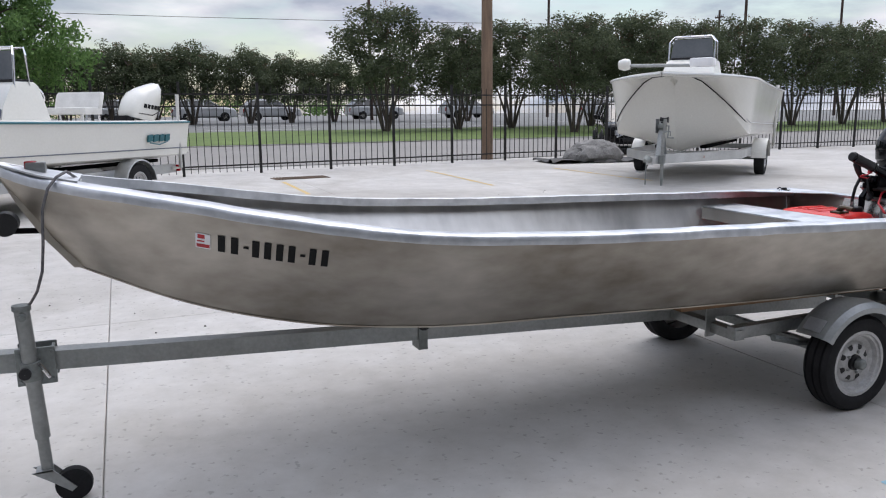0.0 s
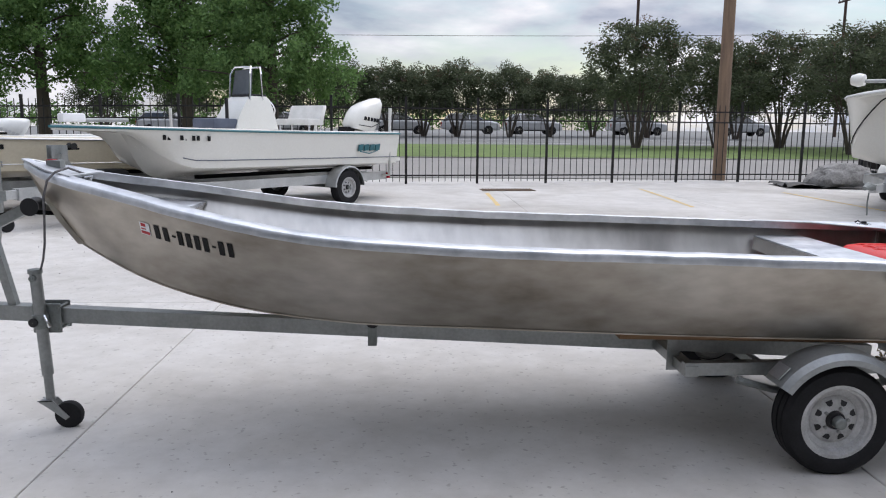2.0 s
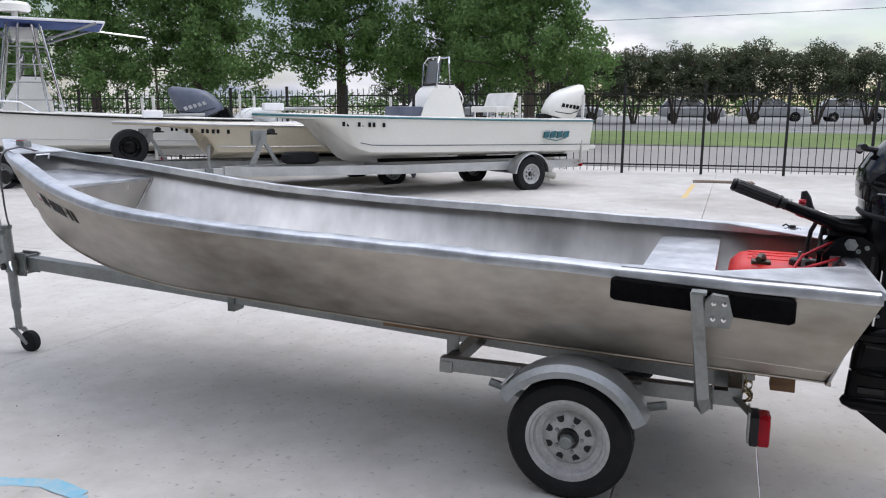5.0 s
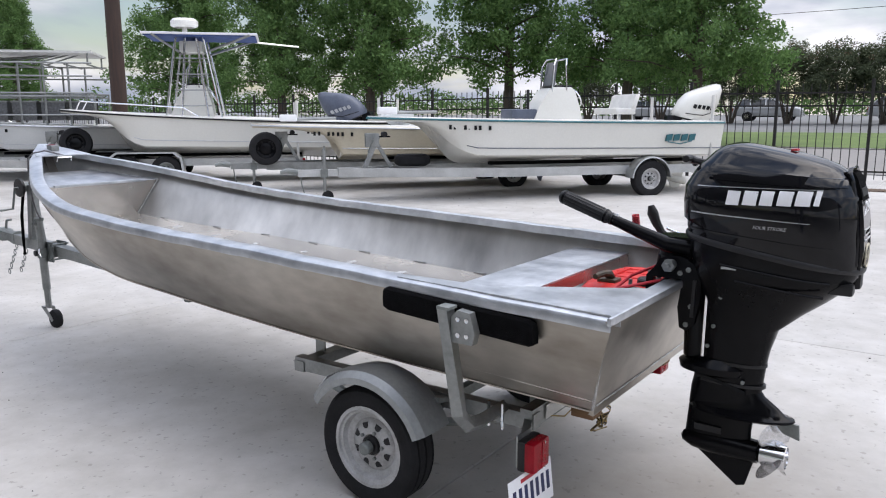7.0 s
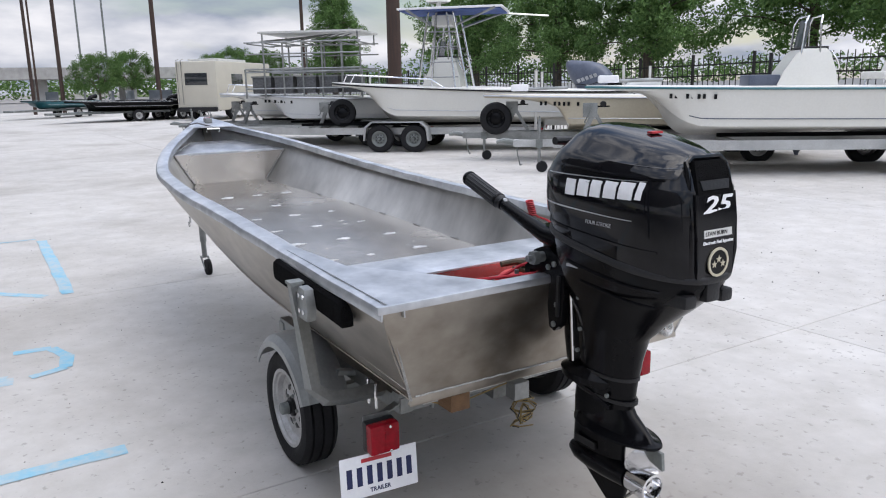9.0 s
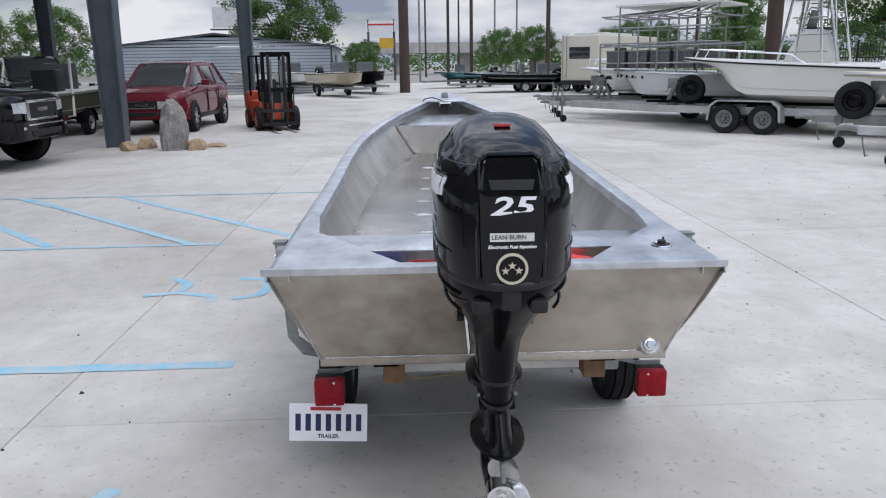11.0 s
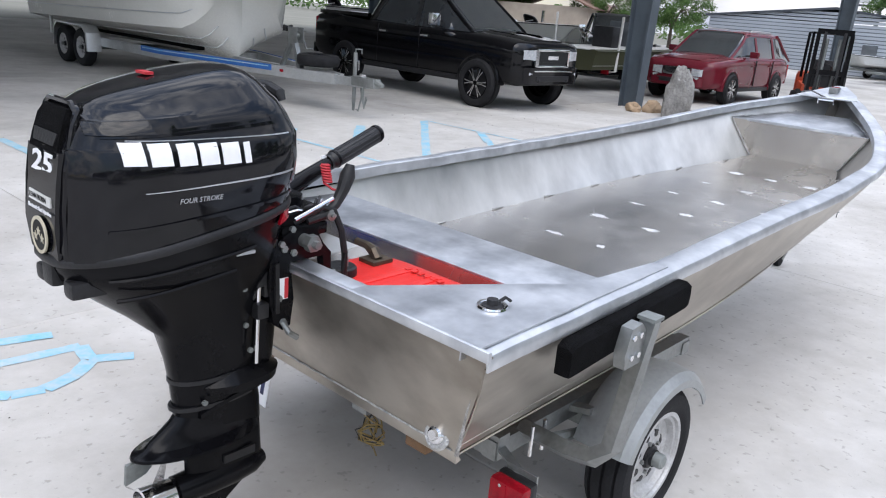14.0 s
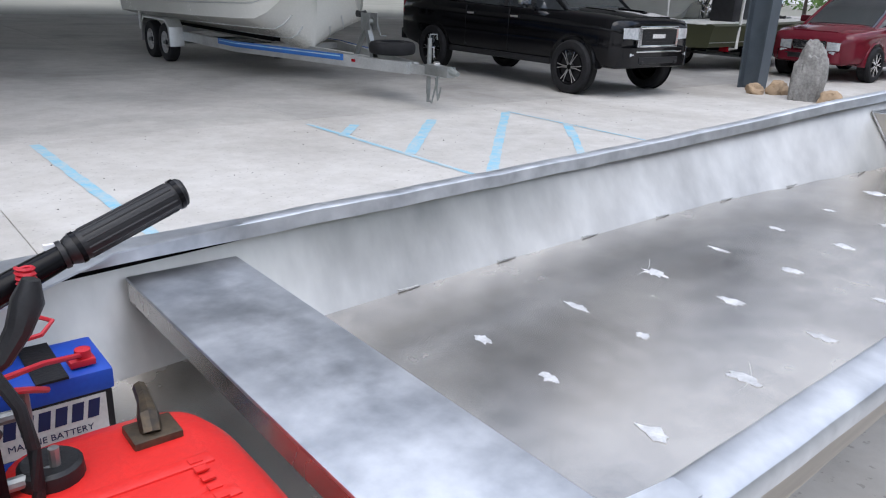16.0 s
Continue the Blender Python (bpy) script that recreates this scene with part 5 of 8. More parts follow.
# ---------------------------------------------------------------- concrete yard: slabs with open joints
yard = thing("yard_pavement", "pale grey concrete yard with sawn joints and pebbles", "pavement", kind="structure")
XJ = [-60, -52.4, -44.8, -37.2, -29.6, -22, -17.5, -14.2, -10.6, -6.9, -3.3, 0.35, 4.03, 7.75, 11.5, 15.2, 19, 26, 34]
YJ = [-30, -24, -18, -12.2, -7.05, -2.13, 2.62, 7.4, 12.1, 17.6]
base = B(-61, 35, -31, 2.6, -0.30, -0.016)
part("joint_bed", base, CONCRETE_DARKER, yard, smooth=None)
bm = bmesh.new()
v_ = [[bm.verts.new((x, y, ground_z(x, y) - 0.016)) for y in (2.6, 7.4, 12.1, 13.0, 17.6)] for x in (-61, -12, -10.6, -6.9, -3.3, 0, 35)]
for i in range(6):
    for j in range(4):
        bm.faces.new((v_[i][j], v_[i + 1][j], v_[i + 1][j + 1], v_[i][j + 1]))
part("joint_bed", bm, CONCRETE_DARKER, yard, smooth=None)
for i in range(len(XJ) - 1):
    for j in range(len(YJ) - 1):
        g = 0.0026
        x0, x1, y0, y1 = XJ[i] + g, XJ[i + 1] - g, YJ[j] + g, YJ[j + 1] - g
        bm = bmesh.new()
        e = 0.004
        loft(bm, [[Vector((x0, y0, -0.14)), Vector((x1, y0, -0.14)), Vector((x1, y1, -0.14)), Vector((x0, y1, -0.14))],
                  [Vector((x0, y0, -e)), Vector((x1, y0, -e)), Vector((x1, y1, -e)), Vector((x0, y1, -e))],
                  [Vector((x0 + e, y0 + e, 0)), Vector((x1 - e, y0 + e, 0)), Vector((x1 - e, y1 - e, 0)), Vector((x0 + e, y1 - e, 0))]])
        for v in bm.verts:
            v.co.z += ground_z(v.co.x, v.co.y)
        # slabs with y below -7.05 take the slightly darker concrete
        part("slab", bm, CONCRETE_DARKER if j < 4 else CONCRETE, yard, smooth=None)
ground = grid_sheet("ground", [-400, -150, -60, -30, 0, 30, 60, 150, 400], [-400, -150, -60, -30, 0, 12, 16.5, 30, 46, 70, 150, 400], -0.32, mat("dull_bare_ground", (0.21, 0.20, 0.17), (0.13, 0.13, 0.10), 0.95, 0, 0.2, 6, 0.2, contrast=0.4), "wide bare ground round the yard", "ground")

# ---------------------------------------------------------------- painted marks, pebbles, drain on the yard
BLUE_PAINT = mat("worn_blue_line_paint", (0.17, 0.45, 0.60), (0.42, 0.48, 0.50), 0.8, 0, 6, 30, 0.1, contrast=0.28)
YELLOW_PAINT = mat("faded_yellow_line_paint", (0.62, 0.42, 0.12), (0.50, 0.42, 0.28), 0.85, 0, 4, 25, 0.1, contrast=0.3)
PEBBLE = mat("pebble", (0.05, 0.048, 0.045), (0.03, 0.03, 0.03), 0.9, vary=0.6)


def stripe(name, a, b, w, material, label):
    a, b = Vector((*a, 0)), Vector((*b, 0))
    d = (b - a).normalized()
    s = Vector((-d.y, d.x, 0)) * w / 2
    n = max(int((b - a).length / 0.12), 2)
    rr = random.Random(int(abs(a.x * 100 + b.y * 37)))
    lift = 0.003 + 0.003 * rr.random()
    bm = bmesh.new()
    L, R = [], []
    for k in range(n + 1):
        p = a + (b - a) * (k / n)
        z = ground_z(p.x, p.y) + lift
        L.append(bm.verts.new(p + s * rr.uniform(0.85, 1.12) + Vector((0, 0, z))))
        R.append(bm.verts.new(p - s * rr.uniform(0.85, 1.12) + Vector((0, 0, z))))
    for k in range(n):
        bm.faces.new((L[k], L[k + 1], R[k + 1], R[k]))
    return tagged(mesh_ob(name, bm, material), label, "road marking", kind="structure")


for a, b, w in (((3.35, -6.9), (3.34, -1.32), 0.10), ((0.47, -6.75), (0.36, -2.1), 0.06), ((0.48, -5.93), (-0.01, -6.46), 0.12), ((0.40, -4.82), (-1.08, -6.34), 0.13), ((0.33, -3.70), (-2.40, -6.38), 0.11),
                ((-1.84, -4.65), (-2.45, -5.30), 0.12), ((-2.45, -6.4), (-2.52, -1.25), 0.05), ((0.36, -2.38), (-1.84, -4.63), 0.09), ((0.20, -1.38), (-2.50, -4.10), 0.09), ((0.22, -1.22), (-2.37, -1.20), 0.10)):
    stripe("blue_stripe", a, b, w, BLUE_PAINT, "worn light-blue painted line on the concrete")
sym = ([(5.06, -2.0), (4.93, -1.965), (4.79, -1.93)], [(5.13, -1.77), (4.92, -1.75), (4.74, -1.735), (4.77, -1.58), (4.60, -1.50)], [(4.77, -1.56), (4.88, -1.47), (5.02, -1.42), (5.14, -1.45), (5.26, -1.54)],
       [(1.98, -2.28), (1.92, -2.04), (2.04, -1.74), (2.16, -1.75)], [(1.54, -2.18), (1.69, -2.02), (1.90, -2.04)], [(2.10, -1.62), (2.04, -1.43), (1.82, -1.40), (1.60, -1.47), (1.58, -1.68)])
for pl in sym:
    for a, b in zip(pl, pl[1:]):
        stripe("blue_symbol", a, b, 0.075, BLUE_PAINT, "worn light-blue painted symbol on the concrete")
for a, b in (((3.66, 12.9), (3.62, 10.3)), ((7.5, 14.3), (7.3, 10.2)), ((10.6, 13.4), (10.7, 9.6))):
    stripe("yellow_stripe", a, b, 0.09, YELLOW_PAINT, "faded yellow painted line on the concrete")
bm = bmesh.new()
rr = random.Random(12)
for k in range(900):
    x, y = rr.uniform(-7, 8), rr.uniform(-7, 9)
    r = rr.uniform(0.003, 0.009) * (1.6 if rr.random() < 0.08 else 1)
    z = ground_z(x, y)
    v = [bm.verts.new((x + r * rr.uniform(0.6, 1.4) * math.cos(a), y + r * rr.uniform(0.6, 1.4) * math.sin(a), z - 0.001)) for a in (0, 1.26, 2.51, 3.77, 5.03)]
    t = bm.verts.new((x, y, z + r))
    for i in range(5):
        bm.faces.new((v[i], v[(i + 1) % 5], t))
tagged(mesh_ob("pebbles", bm, PEBBLE), "scattered small dark pebbles and grit on the concrete", "pebbles", kind="stuff")
drain = thing("drain_grate", "rusty rectangular drain grate set in concrete", "drain", pose(4.22, 13.75, 0.098, 0, 0, 4))
RUST = mat("rusty_iron", (0.17, 0.11, 0.07), (0.09, 0.07, 0.055), 0.85, 0.2, 6, 40, 0.4)
part("frame", B(-0.62, 0.62, -0.28, 0.28, -0.01, 0.006), RUST, drain)
for k in range(17):
    part("bar", B(-0.56 + k * 0.07, -0.53 + k * 0.07, -0.24, 0.24, 0.006, 0.016), RUST, drain)

# ---------------------------------------------------------------- road, verge, far lot
ASPHALT = mat("asphalt", (0.20, 0.20, 0.195), (0.15, 0.15, 0.148), 0.9, 0, 0.4, 14, 0.1, contrast=0.3)
ROADC = mat("road_concrete", (0.27, 0.255, 0.24), (0.22, 0.21, 0.2), 0.9, 0, 0.3, 9, 0.1, contrast=0.3)
GRASS = mat("mown_grass", (0.14, 0.20, 0.055), (0.08, 0.125, 0.03), 0.95, 0, 0.5, 30, 0.6, contrast=0.4)
LINE = mat("white_road_line", (0.7, 0.7, 0.68), (0.5, 0.5, 0.49), 0.8, 0, 2, 20)
KERB = mat("kerb_concrete", (0.42, 0.41, 0.39), (0.3, 0.29, 0.28), 0.9, 0, 1, 20, 0.2)
LX = [-180, -90, -40, -15, 0, 15, 30, 60, 120, 260]
grid_sheet("road", LX, [17.6, 18, 22, 27.0], 0.02, ROADC, "grey concrete street behind the fence", "road")
grid_sheet("kerb", LX, [27.0, 27.01, 27.2], 0.045, KERB, "low concrete kerb along the verge", "kerb")
grid_sheet("verge", LX, [27.2, 30, 34, 39.5], 0.055, GRASS, "mown green grass verge between street and car park", "grass")
grid_sheet("car_park", LX, [39.5, 46, 60, 110, 260], 0.05, ASPHALT, "wide grey car park across the street", "car park")
for y in (41.5, 47.5):
    for x in range(-60, 90, 13):
        bm = B(x, x + 6.5, y, y + 0.25, ground_z(x, y) + 0.053, ground_z(x, y) + 0.06)
        tagged(mesh_ob("bay_line", bm, LINE), "white painted parking line", "road marking", kind="structure")
grid_sheet("west_street", [-400, -150, -61.0], [-40, -10, 14], -0.02, ROADC, "pale concrete street running off between yards", "road")

# ---------------------------------------------------------------- iron fence
IRON = mat("black_iron_paint", (0.012, 0.012, 0.013), (0.02, 0.018, 0.016), 0.6, 0.3, 12, 80, 0.1)


def fence_y(x):
    return 15.6 + 0.15 * (min(x, 12) - 3) if x > 0 else 15.15 + 0.03 * x


FENCE0 = 1.85
fence = thing("iron_fence", "tall black iron picket fence along the yard edge", "fence", kind="structure")
posts = [FENCE0 + 1.83 * k for k in range(-28, 28)]
pick_me = None
rest = bmesh.new()
npick = 0
for a, b in zip(posts, posts[1:]):
    pa, pb = Vector((a, fence_y(a), ground_z(a, 14.9))), Vector((b, fence_y(b), ground_z(b, 14.9)))
    part("post", B(a - 0.03, a + 0.03, pa.y - 0.03, pa.y + 0.03, pa.z - 0.05, pa.z + 2.18), IRON, fence, smooth=None)
    for z in (0.22, 1.62, 1.90):
        part("rail", BM(pa + Vector((0, 0, z)), pb + Vector((0, 0, z)), 0.03, 0.035), IRON, fence, smooth=None)
    for k in range(1, 11):
        p = pa + (pb - pa) * (k / 11)
        if -2.5 < p.x < 29 and npick < 290:
            npick += 1
            if pick_me is None:
                pk = part("picket", loft(bmesh.new(), [[Vector((sx * w, sy * w, z)) for sx, sy in ((-1, -1), (1, -1), (1, 1), (-1, 1))] for z, w in ((0.06, 0.008), (2.04, 0.008), (2.10, 0.002))]), IRON, fence, smooth=None)
                pick_me = pk.data
            else:
                pk = new("picket", pick_me)
                pk.parent = fence
            pk.location = p
        else:
            box(rest, p.x - 0.008, p.x + 0.008, p.y - 0.008, p.y + 0.008, p.z + 0.06, p.z + 2.08)
tagged(part("far_pickets", rest, IRON, fence, smooth=None), kind="stuff")

# ---------------------------------------------------------------- poles and wires
POLE = mat("weathered_pole_timber", (0.27, 0.18, 0.12), (0.13, 0.09, 0.065), 0.9, 0, 2.5, 30, 0.5, stretch=(6, 6, 0.5), contrast=0.4)
POLE_DARK = mat("dark_creosote_timber", (0.075, 0.045, 0.035), (0.04, 0.028, 0.024), 0.9, 0, 2.5, 30, 0.5, stretch=(6, 6, 0.5), contrast=0.4)


def pole(x, y, h, r, material, label, arm=0.0, lean=0.0):
    p = thing("utility_pole", label, "pole", pose(x, y, ground_z(x, y) - 0.02, 0, lean, 0))
    part("shaft", T([(0, 0, 0), (0, 0, h * 0.5), (0, 0, h)], [r, r * 0.9, r * 0.78], 14), material, p)
    if arm:
        part("crossarm", B(-0.06, 0.06, -arm, arm, h - 0.8, h - 0.66), material, p)
        for k in (-1, -0.5, 0.5, 1):
            part("insulator", T([(0, k * arm * 0.92, h - 0.66), (0, k * arm * 0.92, h - 0.5)], 0.04, 8), GALV_OLD, p)
    return p


pole(10.75, 17.5, 10, 0.18, POLE, "brown weathered timber utility pole just behind the fence")
pole(-16.15, 10.7, 12, 0.24, POLE_DARK, "thick dark timber utility pole standing among parked boats", 1.2)
pole(-37.7, -0.7, 13, 0.30, POLE_DARK, "very thick dark timber utility pole by the street", 1.4)
for x, y, h, r in ((-37.2, 7.5, 13, 0.13), (-52.5, 4.3, 13, 0.14), (-54, 2.6, 10, 0.12), (-72.3, 8.2, 13, 0.1), (-72, 10.4, 13, 0.1), (-66, 0.5, 12, 0.10), (-88, 5.5, 14, 0.12), (-41, 17.5, 11, 0.12), (-90, 1.5, 13, 0.12)):
    pole(x, y, h, r, POLE_DARK if r > 0.11 else GALV_OLD, "slim distant utility pole", 1.0 if r > 0.115 else 0)
for x, y, h in ((20, 58, 13), (52, 50, 14), (66, 52, 13), (38, 60, 12)):
    pole(x, y, h, 0.14, POLE_DARK, "distant dark utility pole beyond the car park", 1.1)
for x, y in ((-60, 70), (60, 62)):
    pole(x, y, 10.9, 0.14, POLE_DARK, "distant dark utility pole beyond the car park", 0.6)
street_lamp = thing("street_lamp", "tall grey street lamp with a single arm beyond the trees", "street lamp", pose(70, 46, 0.5))
part("mast", T([(0, 0, 0), (0, 0, 13.5)], [0.14, 0.09], 10), GALV, street_lamp)
part("arm", T([(0, 0, 13.2), (1.2, -0.4, 13.7), (2.6, -0.8, 13.6)], 0.05, 8), GALV, street_lamp)
part("head", B(2.4, 3.1, -0.95, -0.75, 13.5, 13.65, bevel=0.03), GALV, street_lamp)
for a, b, sag, r in (((-60, 70, 10.6), (60, 62, 10.4), 0.9, 0.022), ((-16.15, 10.7, 11.4), (-60, -6, 9.5), 0.8, 0.02), ((-16.15, 11.6, 11.2), (-37.2, 7.5, 12.2), 0.5, 0.02), ((-37.7, -0.7, 12.3), (-16.15, 9.7, 11.2), 0.6, 0.02),
                     ((-37.2, 7.5, 12.3), (-90, 1.5, 12.0), 0.8, 0.025), ((-52.5, 5.2, 12.2), (-37.2, 8.4, 12.2), 0.4, 0.02), ((-37.7, 0.3, 12.2), (-88, 5.5, 13), 0.8, 0.025), ((-41, 17.5, 10.4), (-16.15, 10.7, 11.2), 0.7, 0.02)):
    a, b = Vector(a), Vector(b)
    tagged(mesh_ob("overhead_wire", T([a + (b - a) * t - Vector((0, 0, sag * 4 * t * (1 - t))) for t in np.linspace(0, 1, 12)], r, 5), IRON), "dark overhead power line", "power line")

# ---------------------------------------------------------------- trees
BARK = mat("grey_bark", (0.12, 0.095, 0.075), (0.06, 0.05, 0.042), 0.95, 0, 3, 25, 0.6, stretch=(3, 3, 0.6), contrast=0.4)


def leaf_mat(name, c1, c2):
    m = bpy.data.materials.new(name)
    m.use_nodes = True
    n, l = m.node_tree.nodes, m.node_tree.links
    p = n["Principled BSDF"]
    g, r = n.new("ShaderNodeNewGeometry"), n.new("ShaderNodeValToRGB")
    r.color_ramp.elements[0].color, r.color_ramp.elements[1].color = (*c2, 1), (*c1, 1)
    l.new(g.outputs["Random Per Island"], r.inputs[0])
    l.new(r.outputs[0], p.inputs["Base Color"])
    p.inputs["Roughness"].default_value = 0.7
    p.inputs["Specular IOR Level"].default_value = 0.25
    tr_, mx_, out_ = n.new("ShaderNodeBsdfTranslucent"), n.new("ShaderNodeMixShader"), n["Material Output"]
    mx_.inputs[0].default_value = 0.4
    l.new(r.outputs[0], tr_.inputs["Color"])
    l.new(p.outputs[0], mx_.inputs[1])
    l.new(tr_.outputs[0], mx_.inputs[2])
    l.new(mx_.outputs[0], out_.inputs["Surface"])
    return m


LEAF_CYP = leaf_mat("cypress_foliage", (0.19, 0.315, 0.105), (0.075, 0.15, 0.05))
LEAF_CRAPE = leaf_mat("crape_myrtle_foliage", (0.125, 0.15, 0.085), (0.055, 0.072, 0.042))
LEAF_RED = leaf_mat("crape_myrtle_seed_heads", (0.20, 0.115, 0.08), (0.09, 0.085, 0.05))
LEAF_OAK = leaf_mat("broadleaf_foliage", (0.13, 0.22, 0.065), (0.06, 0.12, 0.04))


def leaf_cloud(bm, rng, centre, rad, n, size, droop=0.0, mi=0):
    c = Vector(centre)
    for _ in range(n):
        d = Vector((rng.gauss(0, 1), rng.gauss(0, 1), rng.gauss(0, 1)))
        d.normalize()
        q = c + Vector((d.x * rad[0], d.y * rad[1], d.z * rad[2])) * (rng.random() ** 0.45)
        a = Vector((rng.gauss(0, 1), rng.gauss(0, 1), rng.gauss(0, 0.6) - droop)).normalized() * size * rng.uniform(0.6, 1.4)
        b = a.cross(Vector((rng.gauss(0, 1), rng.gauss(0, 1), rng.gauss(0, 1)))).normalized() * a.length * 0.45
        f = bm.faces.new([bm.verts.new(q - a), bm.verts.new(q + b), bm.verts.new(q + a), bm.verts.new(q - b)])
        f.material_index = mi


def tree(name, label, kind, h, seed):
    rng = random.Random(seed)
    t = thing(name, label, "tree")
    tb, cb = bmesh.new(), bmesh.new()
    if kind == "cypress":
        tube(tb, [(0, 0, -0.1), (0.02, 0, 0.5), (0.05, 0.03, h * 0.5), (0, 0.05, h * 0.97)], [0.34, 0.24, 0.14, 0.02], 10)
        for k in range(58):
            u = (k + rng.random()) / 58
            z = h * (0.225 + 0.765 * u)
            reach = (0.25 * h * (1 - u) ** 0.6 + 0.3) * rng.uniform(0.55, 1.15)
            a = k * 2.399 + rng.uniform(-0.5, 0.5)
            tip = Vector((math.cos(a) * reach, math.sin(a) * reach, z + rng.uniform(-0.1, 0.6)))
            tube(tb, [(0.03, 0.03, z - 0.2), tip * 0.5 + Vector((0, 0, z * 0.5 + 0.1)), tip], [0.05, 0.03, 0.01], 5)
            for q in (0.4, 0.72, 1.0):
                c = Vector((tip.x * q, tip.y * q, z + (tip.z - z) * q))
                for j in range(3):
                    o = Vector((rng.gauss(0, 0.5), rng.gauss(0, 0.5), rng.gauss(-0.15, 0.36)))
                    leaf_cloud(cb, rng, c + o, (0.47, 0.47, 0.42), 108, 0.084, 0.7)
    else:
        red = kind == "crape"
        stems = 6 if red else 3
        tops = []
        if not red:
            tube(tb, [(0, 0, -0.1), (0.03, 0.02, h * 0.2), (0.05, 0, h * 0.32)], [0.26, 0.19, 0.15], 9)
        for k in range(stems):
            a = 6.28318 * k / stems + rng.uniform(-0.3, 0.3)
            d = Vector((math.cos(a), math.sin(a), 0))
            w = h * (rng.uniform(0.16, 0.30) if red else rng.uniform(0.12, 0.24))
            foot = d * 0.10 + Vector((0, 0, -0.1)) if red else Vector((0.05, 0, h * 0.30))
            fork = d * w * 0.45 + Vector((0, 0, h * (0.34 if red else 0.48)))
            top = d * w + Vector((0, 0, h * rng.uniform(0.62, 0.78)))
            r0 = 0.075 if red else 0.12
            tube(tb, [foot, foot.lerp(fork, 0.5) - d * 0.03, fork, fork.lerp(top, 0.55) + d * 0.05, top], [r0, r0 * 0.85, r0 * 0.65, r0 * 0.4, 0.012], 7)
            tops += [fork.lerp(top, q) for q in (0.25, 0.55, 0.8, 1.0)]
        tops.append(Vector((0, 0, h * 0.74)))
        for k in range(72):
            u = (k + rng.random()) / 72
            z = h * (0.37 + 0.60 * u)
            wide = 0.43 * h * (math.sin(math.pi * min(0.22 + 0.72 * u, 1)) ** 0.6)
            a = k * 2.399 + rng.uniform(-0.6, 0.6)
            r = wide * (0.25 + 0.80 * rng.random() ** 0.6)
            c = Vector((math.cos(a) * r, math.sin(a) * r, z))
            root = min(tops, key=lambda p: (p - c).length + max(0, p.z - c.z) * 2)
            tube(tb, [root, root.lerp(c, 0.55) + Vector((0, 0, 0.12)), c], [0.026, 0.018, 0.005], 4)
            for j in range(3):
                o = Vector((rng.gauss(0, 0.34), rng.gauss(0, 0.34), rng.gauss(0, 0.22)))
                leaf_cloud(cb, rng, c + o, (0.46, 0.46, 0.36) if red else (0.62, 0.62, 0.5), 70 if red else 105, 0.080 if red else 0.095, 0.1, 0)
            if red and z > h * 0.6 and rng.random() < 0.5:
                leaf_cloud(cb, rng, c + Vector((0, 0, 0.4)), (0.3, 0.3, 0.22), 26, 0.05, 0, 1)
    part("trunk", tb, BARK, t)
    me = bpy.data.meshes.new("crown")
    cb.to_mesh(me)
    cb.free()
    for m in {"cypress": (LEAF_CYP,), "crape": (LEAF_CRAPE, LEAF_RED), "oak": (LEAF_OAK,)}[kind]:
        me.materials.append(m)
    cr = new("crown", me)
    cr.parent = t
    return t


def plant(base, spots, group):
    rng = random.Random(len(spots) * 7)
    first = True
    for x, y, s in spots:
        m = pose(x, y, ground_z(x, y) - 0.02, 0, 0, rng.uniform(0, 360)) @ Matrix.Diagonal((s * rng.uniform(0.92, 1.08), s * rng.uniform(0.92, 1.08), s, 1))
        if first:
            base.matrix_world = m
            tagged(base, group=group)
            first = False
        else:
            o = base.copy()
            scene.collection.objects.link(o)
            o.matrix_basis = m
            for ch in base.children:
                c2 = ch.copy()
                scene.collection.objects.link(c2)
                c2.parent = o


plant(tree("cypress_tree", "tall feathery green cypress tree behind the boats", "cypress", 11.5, 3), [(-3.4, 26.4, 1.0), (-14.3, 31, 1.25), (-21.8, 22.6, 0.95), (-45, 21.5, 0.78)], "cypress row")
plant(tree("cypress_tree", "broad feathery green cypress tree behind the boats", "cypress", 11.0, 8), [(-8.0, 31, 1.12), (-17.6, 24.2, 1.0), (-27.5, 21.8, 0.95)], "cypress row")
plant(tree("crape_myrtle", "rounded dark crape myrtle with rusty seed heads on the verge", "crape", 5.9, 5), [(14.0, 36.6, 1.12), (18.6, 37.2, 0.98), (22.6, 31.2, 1.0), (26.6, 31.8, 1.05), (31, 32.4, 1.02), (35.5, 33.2, 1.08), (40.5, 33.6, 1.1), (45.5, 34, 1.1), (51, 35, 1.12), (57, 36, 1.12), (64, 37, 1.15), (22.5, 38, 1.05), (28.5, 38.5, 1.05), (34, 39, 1.1), (71, 38, 1.15)], "crape myrtles on the verge")
plant(tree("crape_myrtle", "rounded dark crape myrtle across the car park", "crape", 5.0, 11), [(0.3, 52, 1.02), (2.9, 53, 0.98), (5.4, 53, 1.05), (9.3, 53, 1.02), (12.5, 54, 0.95), (-2.5, 52.5, 1.0), (-5.5, 53, 1.02), (-9.5, 54, 1.0), (16, 55, 0.95), (20, 54, 1.0), (-15, 55, 1.05), (26, 52, 1.05), (-21, 55, 1.0)], "crape myrtles across the car park")
